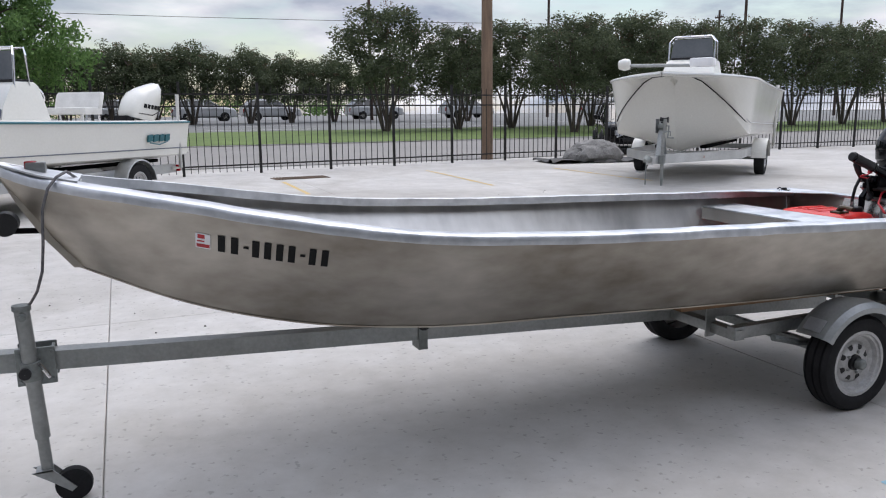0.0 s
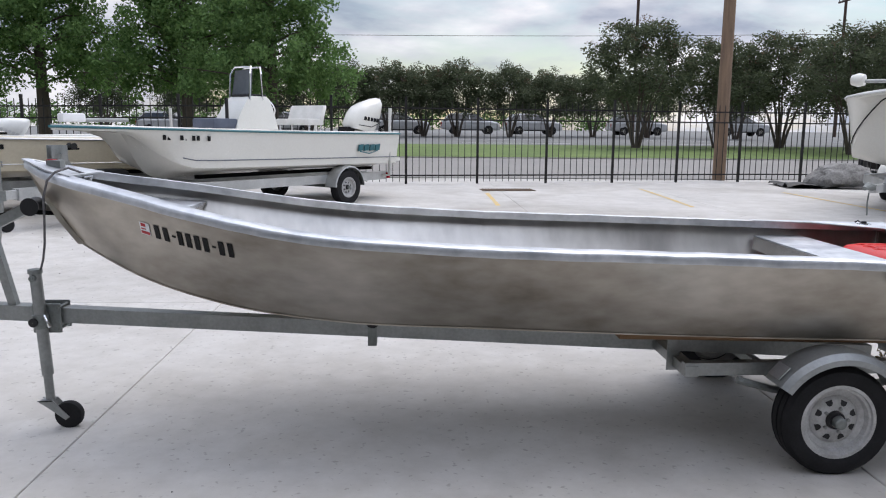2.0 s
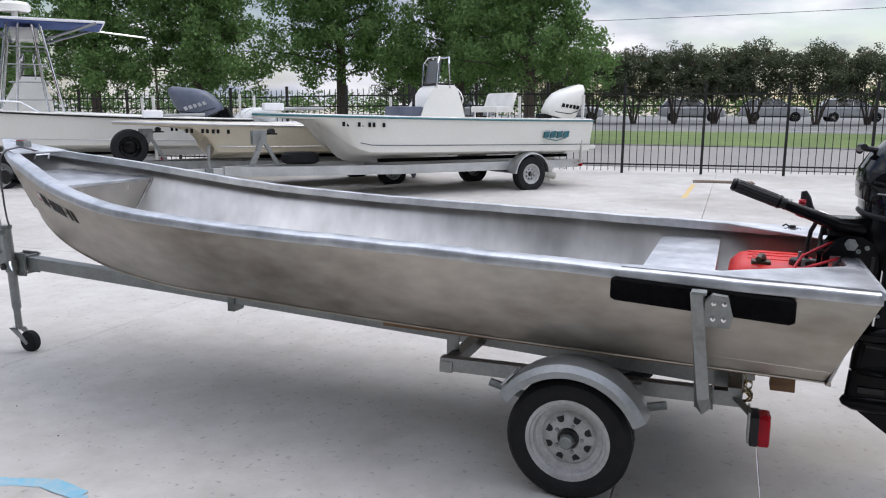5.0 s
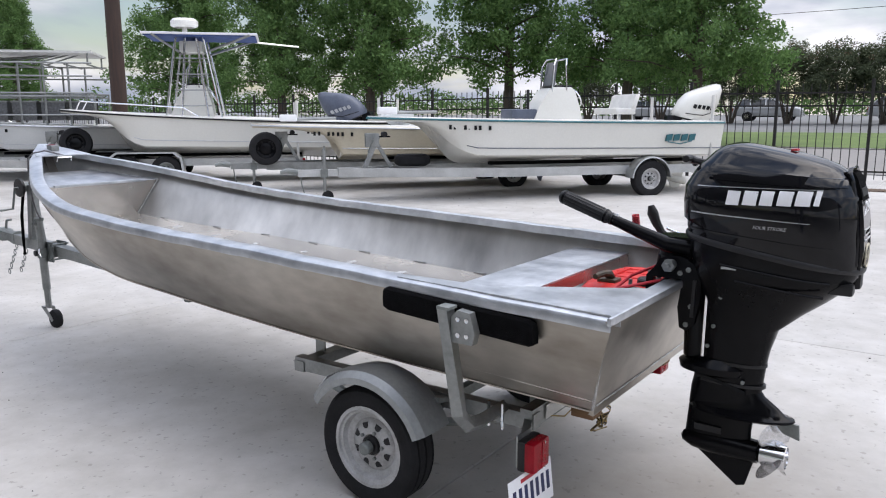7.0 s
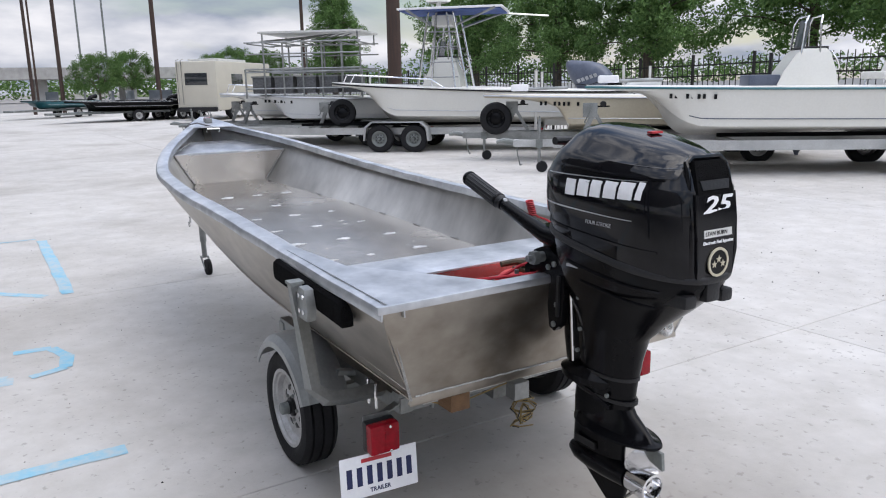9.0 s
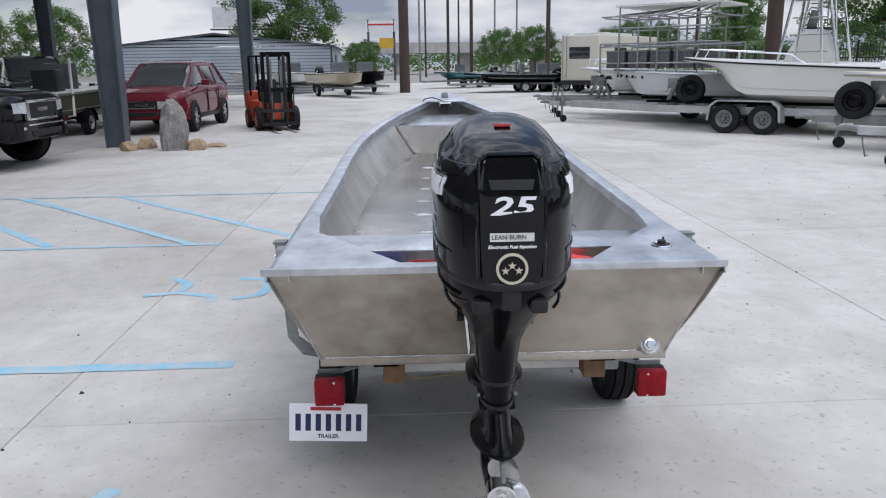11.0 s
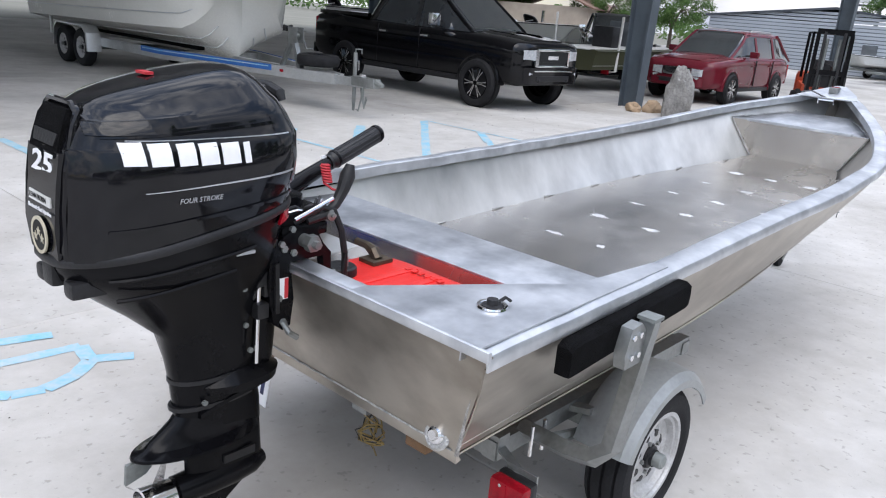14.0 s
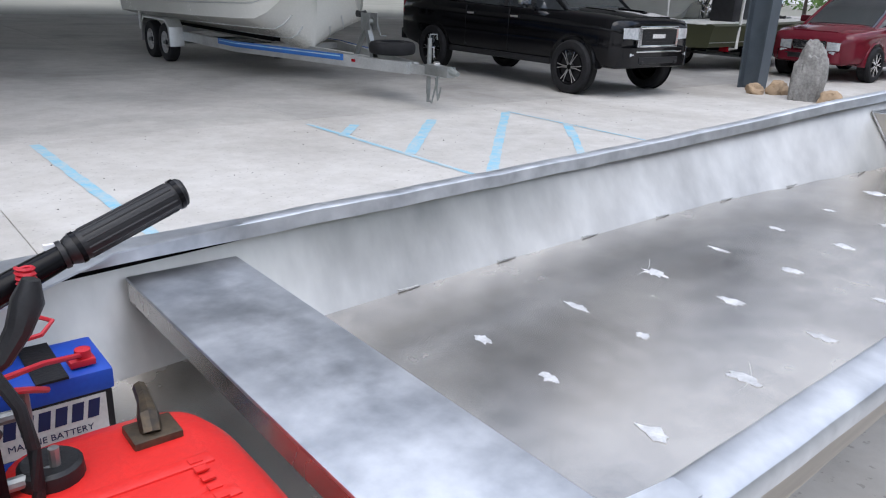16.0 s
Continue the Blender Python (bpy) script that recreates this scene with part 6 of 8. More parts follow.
plant(tree("oak_tree", "rounded green broadleaf tree behind the buildings", "oak", 8.5, 21), [(-52, -9.6, 1.0), (-38.9, -34.8, 0.66), (-42.0, -36.5, 0.60), (-43.4, -28.2, 0.64), (-46.0, -24.2, 0.66), (-48, -3.6, 0.38), (-52, 6.6, 0.48), (-50, 18, 0.5), (-51, 13.5, 0.42), (-56, 16, 0.5), (-70, 12, 0.6), (-64, 20, 0.6)], "broadleaf trees")

# far woods that close the horizon
wb_ = bmesh.new()
rw = random.Random(77)
for k in range(260):
    az = radians(70 + 220 * k / 260) + rw.uniform(-0.01, 0.01)
    d = 150 + rw.uniform(-12, 30)
    cx_, cy_ = d * math.cos(az), 10 + d * math.sin(az)
    hh_ = rw.uniform(3.5, 6.5)
    leaf_cloud(wb_, rw, (cx_, cy_, ground_z(cx_, cy_) + hh_ * 0.45), (3.6, 3.6, hh_ * 0.5), 170, 0.42)
me_ = bpy.data.meshes.new("far_woods")
wb_.to_mesh(me_)
wb_.free()
me_.materials.append(LEAF_OAK)
tagged(new("far_woods", me_), "low band of distant green woods along the horizon", "woods", kind="stuff")

# ---------------------------------------------------------------- canopy over the far side of the yard
STEEL_BLUE = mat("blue_grey_steel_paint", (0.085, 0.105, 0.125), (0.06, 0.075, 0.09), 0.5, 0.2, 3, 60, 0.1, contrast=0.3)
SHEET = mat("pale_roof_sheet", (0.68, 0.69, 0.69), (0.58, 0.59, 0.60), 0.6, 0.1, 2, 40)
canopy = thing("canopy", "open steel canopy roof on tapered blue-grey columns", "canopy", kind="structure")
part("roof", B(-30, 30, -44, -6.9, 7.5, 7.65), SHEET, canopy, smooth=None)
part("eave_beam", B(-30, 26, -7.1, -6.9, 7.1, 7.5), STEEL_BLUE, canopy, smooth=None)
for x, y in ((-8.85, -6.45), (-8.85, -14.5), (6.5, -6.8), (6.5, -14.5), (21, -6.8), (-24, -6.8), (-24, -14.5)):
    bm = bmesh.new()
    for y0, y1 in ((-0.20, -0.17), (0.17, 0.20)):
        loft(bm, [[Vector((x + sx * 0.16, y + yy * k, z)) for sx, yy in ((-1, y0), (1, y0), (1, y1), (-1, y1))] for z, k in ((0.0, 1.0), (7.5, 1.65))])
    loft(bm, [[Vector((x + sx * 0.02, y + yy * k, z)) for sx, yy in ((-1, -0.17), (1, -0.17), (1, 0.17), (-1, 0.17))] for z, k in ((0.0, 1.0), (7.5, 1.65))])
    part("column", bm, STEEL_BLUE, canopy, "tapered blue-grey steel column", None)

# ---------------------------------------------------------------- rocks
ROCK = mat("grey_limestone", (0.34, 0.33, 0.315), (0.12, 0.115, 0.11), 0.95, 0, 5, 26, 1.0, contrast=0.4, finew=0.5)
ROCK_TAN = mat("tan_sandstone", (0.42, 0.30, 0.19), (0.26, 0.19, 0.13), 0.95, 0, 3, 18, 0.6, contrast=0.35)


def rock(name, label, m, sx, sy, sz, seed, material):
    bm = bmesh.new()
    bmesh.ops.create_icosphere(bm, subdivisions=4, radius=1)
    off = Vector((seed * 3.1, seed * 1.7, seed))
    for v in bm.verts:
        p = v.co.copy()
        k = 0.86 + 0.22 * noise.noise(p * 1.3 + off) + 0.10 * noise.noise(p * 3.5 + off) + 0.05 * noise.noise(p * 9 + off)
        q = Vector([math.copysign(abs(c) ** 0.72, c) for c in p])
        tp = 1 - 0.22 * max(q.z, 0)
        v.co = Vector((q.x * k * sx * tp, q.y * k * sy * tp, max(q.z * k * sz, -sz * 0.55) + sz * 0.5))
    ob = mesh_ob(name, bm, material, 30)
    ob.matrix_world = m
    return tagged(ob, label, "rock")


rock("boulder", "upright pointed grey limestone boulder beside a column", pose(-8.25, -5.1, 0, 0, 4, 20), 0.43, 0.31, 0.70, 4, ROCK)
rock("rock", "tan sandstone rock at the foot of a column", pose(-8.5, -5.75, 0, 0, 0, 0), 0.26, 0.2, 0.17, 7, ROCK_TAN)
rock("rock", "tan sandstone rock at the foot of a column", pose(-8.15, -6.0, 0, 0, 0, 50), 0.22, 0.16, 0.13, 9, ROCK_TAN)
rock("rock", "brown sandstone rock beside the boulder", pose(-8.1, -4.62, 0, 0, 0, 10), 0.17, 0.2, 0.16, 13, ROCK_TAN)
rock("rock", "small brown stone beside the boulder", pose(-8.6, -4.35, 0, 0, 0, 70), 0.22, 0.16, 0.06, 15, ROCK_TAN)
rock("boulder", "low blocky grey limestone boulder on black tarpaulin near the fence", pose(12.85, 15.0, 0.09, 0, 0, -12), 0.86, 0.5, 0.44, 6, ROCK)
bm = bmesh.new()
bmesh.ops.create_grid(bm, x_segments=40, y_segments=18, size=1)
for v in bm.verts:
    v.co = Vector((v.co.x * 1.75, v.co.y * 0.75, 0.03 + 0.09 * abs(noise.noise(Vector((v.co.x * 4, v.co.y * 4, 2)))) + 0.14 * max(0, noise.noise(Vector((v.co.x * 2, v.co.y * 2, 5))))))
tarp = mesh_ob("tarpaulin", bm, mat("black_tarpaulin", (0.012, 0.012, 0.013), None, 0.55, 0, 6, 40, 0.3), 60)
tarp.matrix_world = pose(13.15, 15.1, 0.095, 0, 0, -8)
tagged(tarp, "crumpled black tarpaulin on the concrete under a boulder", "tarpaulin")

# ---------------------------------------------------------------- boats on road trailers
GEL_WHITE = mat("white_gelcoat", (0.78, 0.77, 0.72), (0.66, 0.65, 0.60), 0.25, 0, 0.8, 30, 0.0, coat=0.4, contrast=0.5)
GEL_CREAM = mat("yellowed_gelcoat", (0.66, 0.60, 0.47), (0.50, 0.43, 0.31), 0.32, 0, 0.7, 25, 0.0, coat=0.2, contrast=0.5)
GEL_PALE = mat("pale_grey_gelcoat", (0.70, 0.71, 0.70), (0.58, 0.59, 0.58), 0.25, 0, 0.8, 30, 0.0, coat=0.4, contrast=0.5)
TEAL = mat("teal_stripe", (0.03, 0.16, 0.19), (0.02, 0.11, 0.13), 0.4)
GLASS_DARK = mat("smoked_glass", (0.03, 0.035, 0.04), (0.02, 0.022, 0.025), 0.06, 0, 3, 20, coat=0.6, rvar=0.02)
PERSPEX = mat("tinted_windscreen", (0.10, 0.11, 0.12), (0.08, 0.09, 0.1), 0.1, 0, 3, 20, rvar=0.03)
VINYL = mat("white_vinyl", (0.72, 0.71, 0.68), (0.6, 0.59, 0.56), 0.5, 0, 5, 60, 0.1)
COVER_BLUE = mat("blue_grey_motor_cover", (0.11, 0.125, 0.17), (0.065, 0.08, 0.115), 0.4, 0, 5, 60, 0.1)
BLUE_CANVAS = mat("blue_canvas", (0.05, 0.10, 0.30), (0.035, 0.07, 0.2), 0.8, 0, 6, 90, 0.3)
TRL_ALU = mat("aluminium_trailer_beam", (0.60, 0.61, 0.61), (0.45, 0.46, 0.46), 0.42, 0.8, 3, 50, 0.05)


BEAM_BLUE = mat("bright_blue_beam_paint", (0.02, 0.13, 0.42), (0.016, 0.10, 0.34), 0.4, 0, 4, 40)
AMBER_L = mat("amber_side_lamp", (0.6, 0.16, 0.03), None, 0.25)


def hull_sections(L, beam, zk, zs_bow, zs_st, rake, n=26, flare=0.16, dead=0.22, full=0.42):
    out = []
    for k in range(n):
        t = (k / (n - 1)) ** 1.3
        b = beam / 2 * (1 - (1 - min(t / full, 1)) ** 2.3)
        b = max(b, 0.012)
        zs = zs_st + (zs_bow - zs_st) * (1 - t) ** 1.7
        fore = (1 - min(t / 0.27, 1))
        keel = zk + (zs - zk - 0.05) * fore ** 1.9
        x_top = t * L
        x_keel = rake * fore ** 1.2 + t * L
        ch = keel + dead * (1 - 0.35 * t) + (zs - keel) * 0.22 * fore
        cb = b * (0.90 - flare * fore)
        out.append(dict(t=t, b=b, zs=zs, keel=keel, xt=x_top, xk=min(x_keel, L), cb=cb, ch=min(ch, zs - 0.04)))
    return out


def power_boat(name, label, m, L, beam, zk, zs_bow, zs_st, rake, gel, stripe_m, dead=0.22, flare=0.16, full=0.42, line_m=None):
    """A V-hull boat, bow at the local origin, stern towards +x."""
    boat = thing(name, label, "boat", m)
    sec = hull_sections(L, beam, zk, zs_bow, zs_st, rake, flare=flare, dead=dead, full=full)

    def ring(s):
        xm = (s["xt"] + s["xk"]) / 2
        right = [Vector((s["xk"], 0.0, s["keel"])), Vector((s["xk"] * 0.9 + s["xt"] * 0.1, s["cb"] * 0.55, s["keel"] + (s["ch"] - s["keel"]) * 0.62)), Vector((s["xk"] * 0.8 + s["xt"] * 0.2, s["cb"], s["ch"])),
                 Vector((s["xk"] * 0.76 + s["xt"] * 0.24, s["cb"] + 0.025 * min(s["b"] * 2, 1), s["ch"] + 0.015)), Vector((xm, (s["cb"] + s["b"]) / 2 + 0.01, (s["ch"] + s["zs"]) / 2)), Vector((s["xt"], s["b"], s["zs"] - 0.06)), Vector((s["xt"], s["b"] * 1.01, s["zs"])), Vector((s["xt"], s["b"] * 0.94, s["zs"] + 0.025)), Vector((s["xt"] + 0.02, s["b"] * 0.80, s["zs"] + 0.02))]
        return right + [Vector((p.x, -p.y, p.z)) for p in right[::-1]]

    bm = loft(bmesh.new(), [ring(s) for s in sec])
    part("hull", bm, gel, boat, "", 40)
    for s in (-1, 1):
        part("rub_rail", T([(q["xt"] - 0.012 * (1 - q["t"]), s * (q["b"] * 1.012 + 0.004), q["zs"] - 0.012) for q in sec], 0.021, 6), stripe_m, boat)
        low = [q for q in sec if 0.2 < q["t"]]
        part("hull_line", T([((q["xk"] * 0.72 + q["xt"] * 0.28), s * (q["cb"] + 0.02 + (q["b"] - q["cb"]) * 0.25), q["ch"] + (q["zs"] - q["ch"]) * 0.22) for q in low], 0.008, 5), line_m or SILVER_DECAL, boat)
    part("deck", loft(bmesh.new(), [[Vector((q["xt"] + 0.02, y * q["b"] * 0.82, q["zs"] + 0.012 + d)) for q in sec for y in (1,)] + [Vector((q["xt"] + 0.02, -q["b"] * 0.82, q["zs"] + 0.012 + d)) for q in sec[::-1]] for d in (-0.01, 0.012)]), VINYL, boat)
    boat["beam_"] = beam
    return boat, sec


def reg_bars(boat, sec, gap, x0=1.0, drop=0.12, h=0.075):
    for s in (-1, 1):
        for k in range(9):
            if k in (2, 7):
                continue
            x = x0 + k * gap * 0.8
            q = min(sec, key=lambda e: abs(e["xt"] - x))
            part("registration_bar", B(x, x + gap * 0.42, s * (q["b"] + 0.002) - 0.012, s * (q["b"] + 0.002) + 0.012, q["zs"] - drop - h, q["zs"] - drop), BLACK_DECAL, boat)


def console(boat, x, z, h=0.75, w=0.62, screen=0.45):
    c = part("console", loft(bmesh.new(), [[Vector((x + a, y * w / 2 * k, zz)) for a, y in ((a0, -1), (a1, -1), (a1, 1), (a0, 1))] for zz, a0, a1, k in ((z, -0.55, 0.45, 1.15), (z + h * 0.45, -0.42, 0.40, 1.0), (z + h * 0.9, -0.22, 0.30, 0.95), (z + h, -0.12, 0.24, 0.85))]), GEL_WHITE, boat, "white moulded helm console")
    part("windscreen", loft(bmesh.new(), [[Vector((x + a, y, zz)) for a, y in ((a0, -w / 2 * k), (a0, w / 2 * k), (a0 + 0.02, w / 2 * k), (a0 + 0.02, -w / 2 * k))] for zz, a0, k in ((z + h, -0.12, 0.85), (z + h + screen, -0.05, 0.75))]), PERSPEX, c)
    for q in (0.0, 0.30):
        part("grab_rail", T([(x - 0.16 + q, -w * 0.45, z + h * 0.75), (x - 0.12 + q * 0.8, -w * 0.45, z + h + screen * 0.85), (x - 0.06 + q * 0.7, -w * 0.36, z + h + screen + 0.05), (x - 0.06 + q * 0.7, w * 0.36, z + h + screen + 0.05), (x - 0.12 + q * 0.8, w * 0.45, z + h + screen * 0.85), (x - 0.16 + q, w * 0.45, z + h * 0.75)], 0.017, 8), CHROME, c)
    part("dash", B(x - 0.14, x + 0.26, -w * 0.40, w * 0.40, z + h - 0.02, z + h + 0.035, bevel=0.015), PLASTIC_BLACK, c)
    wm = pose(x + 0.42, -0.08, z + h * 0.72, 0, 62, 0)
    part("steering_wheel", tube(bmesh.new(), [wm @ Vector((0.17 * math.cos(a), 0.17 * math.sin(a), 0)) for a in np.linspace(0, 6.2832, 20)], 0.013, 6), CHROME, c)
    part("wheel_spokes", tube(bmesh.new(), [wm @ Vector((0, 0.16, 0)), wm @ Vector((0, 0, -0.05)), wm @ Vector((0, -0.16, 0))], 0.012, 6), CHROME, c)
    return c


def leaning_post(boat, x, z):
    p = part("helm_seat", B(x, x + 0.42, -0.45, 0.45, z + 0.40, z + 0.52, bevel=0.03), VINYL, boat)
    part("seat_back", loft(bmesh.new(), [[Vector((x + dx, sy * 0.45 * k, z + zz)) for dx, sy in ((a0, -1), (a0 + 0.09, -1), (a0 + 0.09, 1), (a0, 1))] for zz, a0, k in ((0.46, 0.30, 0.96), (0.50, 0.32, 1.0), (0.74, 0.40, 1.0), (0.78, 0.42, 0.94))]), VINYL, p)
    for y in (-0.4, 0.4):
        part("seat_leg", T([(x + 0.05, y, z), (x + 0.08, y, z + 0.42)], 0.02, 8), CHROME, p)
        part("seat_leg", T([(x + 0.40, y, z), (x + 0.38, y, z + 0.42)], 0.02, 8), CHROME, p)


def stern_motor(boat, x, z, material, k=1.0, tilt=0, y=0.0, band=True):
    """A large outboard hung on the stern."""
    mo = new("outboard")
    mo.parent = boat
    mo.matrix_basis = pose(x, y, z, 0, tilt, 0) @ Matrix.Diagonal((k, k, k, 1))
    tagged(mo, "large outboard motor on the stern")
    part("cowl", loft(bmesh.new(), [super_ring(*r) for r in ((0.02, -0.05, 0.50, 0.17, 24, 3), (0.12, -0.08, 0.56, 0.20, 24, 3, 0.03), (0.34, -0.02, 0.62, 0.21, 24, 3, 0.06), (0.50, 0.06, 0.62, 0.19, 24, 3, 0.10), (0.58, 0.16, 0.58, 0.14, 24, 2.6, 0.10), (0.60, 0.24, 0.50, 0.07, 24, 2.4, 0.07))]), material, mo, "", 50)
    part("mid_section", loft(bmesh.new(), [super_ring(*r) for r in ((-0.75, 0.10, 0.34, 0.05, 20, 2.4), (-0.3, 0.06, 0.36, 0.08, 20, 2.4), (0.0, 0.0, 0.44, 0.14, 20, 2.8))]), material if band else SATIN_BLACK, mo)
    part("plate", loft(bmesh.new(), [super_ring(zz, 0.05, 0.62, 0.11, 20, 2.3) for zz in (-0.74, -0.72)]), material, mo)
    part("gearcase", lathe(bmesh.new(), [(0.001, 0.02), (0.05, 0.08), (0.06, 0.22), (0.055, 0.42), (0.001, 0.43)], pose(0, 0, -0.9, 0, 90, 0), 14), material, mo)
    part("skeg", prism(bmesh.new(), [(0.12, -0.92), (0.36, -0.92), (0.32, -1.12), (0.26, -1.12)], -0.008, 0.008), material, mo)
    part("lower_strut", B(0.12, 0.34, -0.03, 0.03, -0.9, -0.7), material, mo)
    part("bracket", B(-0.14, 0.02, -0.12, 0.12, -0.35, 0.02, bevel=0.02), SATIN_BLACK, mo)
    for s in (-1, 1):
        for q in range(5):
            part("brand_block", loft(bmesh.new(), [[Vector((0.10 + q * 0.075 + dx * 0.05 + dz * 0.01, s * yy, 0.19 + dz * 0.06 + 0.01 * q)) for dx, dz in ((0, 0), (1, 0), (1, 1), (0, 1))] for yy in (0.195, 0.2105)]), BLACK_DECAL if band else SILVER_DECAL, mo)
        part("accent_line", T([(0.0, s * 0.20, 0.08), (0.3, s * 0.208, 0.12), (0.55, s * 0.17, 0.26)], 0.006, 5), BLACK_DECAL, mo)
    return mo


def spare_at(parent, m, R):
    """A carried spare: tyre with a dished steel rim."""
    sp = part("spare_wheel", lathe(bmesh.new(), [(R * 0.58, -0.08), (R * 0.72, -0.095), (R * 0.92, -0.08), (R * 0.985, -0.05), (R, 0), (R * 0.985, 0.05), (R * 0.92, 0.08), (R * 0.72, 0.095), (R * 0.58, 0.08)], m, 30), RUBBER, parent)
    rim = part("spare_rim", lathe(bmesh.new(), [(R * 0.585, -0.085), (R * 0.60, 0.085), (R * 0.56, 0.08), (R * 0.53, 0.03), (R * 0.40, 0.01), (R * 0.30, 0.035), (R * 0.13, 0.04), (0.001, 0.045)], m, 30), SATIN_BLACK, sp)
    for q in range(6):
        a = 6.28318 * q / 6
        part("rim_hole", lathe(bmesh.new(), [(R * 0.07, 0.0), (R * 0.07, 0.022), (0.001, 0.023)], m @ Matrix.Translation((R * 0.44 * math.cos(a), R * 0.44 * math.sin(a), 0.008)), 10), BLACK_DECAL, rim)
    return sp


def road_trailer(label, m, axle, back, track, frame_m, tandem=False, spare=False, jack_wheel=True, gm=None, R=0.33, post_x=1.25, rim_m=None):
    """Trailer with its jack at the local origin, tongue towards -x."""
    t = thing("boat_trailer", label, "trailer", m)
    zf = 0.50
    hw = track / 2 - 0.18
    part("tongue", BM((-0.45, 0, zf), (axle * 0.45, 0, zf), 0.10, 0.12), frame_m, t)
    part("coupler", T([(-0.75, 0, zf + 0.02), (-0.62, 0, zf + 0.05), (-0.45, 0, zf + 0.02)], [0.03, 0.055, 0.05], 10), GALV_OLD, t)
    for s in (-1, 1):
        part("side_beam", loft(bmesh.new(), [[Vector((x, s * y + d, zf + zz)) for d, zz in ((-0.04, -0.08), (0.04, -0.08), (0.04, 0.08), (-0.04, 0.08))] for x, y in ((0.25, 0.06), (axle * 0.55, hw), (axle + back, hw))]), frame_m, t)
        part("bunk", BM((axle * 0.5, s * 0.42, zf + 0.14), (axle + back, s * 0.42, zf + 0.14), 0.12, 0.06), CARPET, t)
        axs = (axle - 0.42, axle + 0.42) if tandem else (axle,)
        for ax in axs:
            w = new("wheel")
            w.parent = t
            wheel_parts(w, Vector((ax, s * (track / 2), R)), s, R, 0.20, R * 0.56, rim_m=rim_m, holes=8, bolts=5, tread=False)
        g = gm or frame_m
        rr_ = R + 0.07
        bm = bmesh.new()
        if tandem:
            prof_ = [(-0.42 - rr_, R - 0.05), (-0.42 - rr_ * 0.9, R + rr_ * 0.7), (-0.42 - rr_ * 0.5, R + rr_ * 1.02), (0.42 + rr_ * 0.5, R + rr_ * 1.02), (0.42 + rr_ * 0.9, R + rr_ * 0.7), (0.42 + rr_, R - 0.05)]
        else:
            prof_ = [(-rr_ * math.cos(a), R + rr_ * math.sin(a)) for a in np.linspace(0.05, 3.09, 14)]
        y0, y1 = track / 2 - 0.14, track / 2 + 0.13
        loft(bm, [[Vector((axle + x * k, s * yy, R + (z - R) * k)) for yy, k in ((y0, 1.0), (y1 - 0.02, 1.0), (y1, 0.985), (y1 + 0.005, 0.93), (y1 - 0.005, 0.93), (y1 - 0.01, 0.965), (y0, 0.98))] for x, z in prof_])
        part("mudguard", bm, g, t)
        part("guide_pole", T([(axle + back - 0.1, s * (hw + 0.05), zf), (axle + back - 0.1, s * (hw + 0.22), zf + 0.02), (axle + back - 0.1, s * (hw + 0.24), zf + 1.35)], 0.035, 8), VINYL, t)
        part("tail_lamp", B(axle + back, axle + back + 0.06, s * hw - 0.1, s * hw + 0.1, zf - 0.06, zf + 0.06, bevel=0.01), RED_LENS, t)
    for ax in ((axle - 0.42, axle + 0.42) if tandem else (axle,)):
        part("axle_beam", BM((ax, -track / 2, R), (ax, track / 2, R), 0.06, 0.06), GALV_OLD, t)
    part("cross_member", BM((axle * 0.55, -hw, zf), (axle * 0.55, hw, zf), 0.08, 0.1), frame_m, t)
    part("cross_member", BM((axle + back, -hw, zf), (axle + back, hw, zf), 0.08, 0.1), frame_m, t)
    part("jack_tube", T([(0, -0.10, zf + 0.42), (0, -0.10, 0.18)], 0.03, 10), GALV, t)
    part("jack_clamp", B(-0.06, 0.06, -0.13, 0.0, zf - 0.07, zf + 0.07), GALV_OLD, t)
    part("jack_foot", T([(0, -0.10, 0.25), (0, -0.10, 0.06)], 0.022, 8), GALV_OLD, t)
    if jack_wheel:
        part("jack_wheel", lathe(bmesh.new(), [(0.02, -0.03), (0.09, -0.03), (0.10, -0.015), (0.10, 0.015), (0.09, 0.03), (0.02, 0.03)], pose(0.05, -0.10, 0.10, 90, 0, 0), 18, True), RUBBER, t)
    part("safety_chain", T([(-0.4, 0.06, zf - 0.03), (-0.38, 0.08, zf - 0.2), (-0.33, 0.09, 0.10), (-0.30, 0.1, 0.13)], 0.012, 5), GALV_OLD, t)
    part("winch_post", BM((post_x - 0.05, 0, zf), (post_x + 0.22, 0, zf + 0.62), 0.08, 0.08), GALV, t)
    part("winch_post", BM((post_x + 0.5, 0, zf), (post_x + 0.18, 0, zf + 0.55), 0.06, 0.06), GALV, t)
    part("winch", lathe(bmesh.new(), [(0.075, -0.055), (0.075, -0.05), (0.045, -0.045), (0.045, 0.045), (0.075, 0.05), (0.075, 0.055)], pose(post_x + 0.12, 0, zf + 0.55, 90, 0, 0), 16, True), GALV_OLD, t)
    part("winch_frame", B(post_x + 0.0, post_x + 0.24, -0.07, -0.06, zf + 0.44, zf + 0.68, bevel=0.004), GALV, t)
    part("winch_frame", B(post_x + 0.0, post_x + 0.24, 0.06, 0.07, zf + 0.44, zf + 0.68, bevel=0.004), GALV, t)
    part("winch_handle", T([(post_x + 0.12, -0.08, zf + 0.56), (post_x + 0.12, -0.13, zf + 0.56), (post_x + 0.02, -0.14, zf + 0.36), (post_x + 0.02, -0.24, zf + 0.36)], 0.012, 6), GALV_OLD, t)
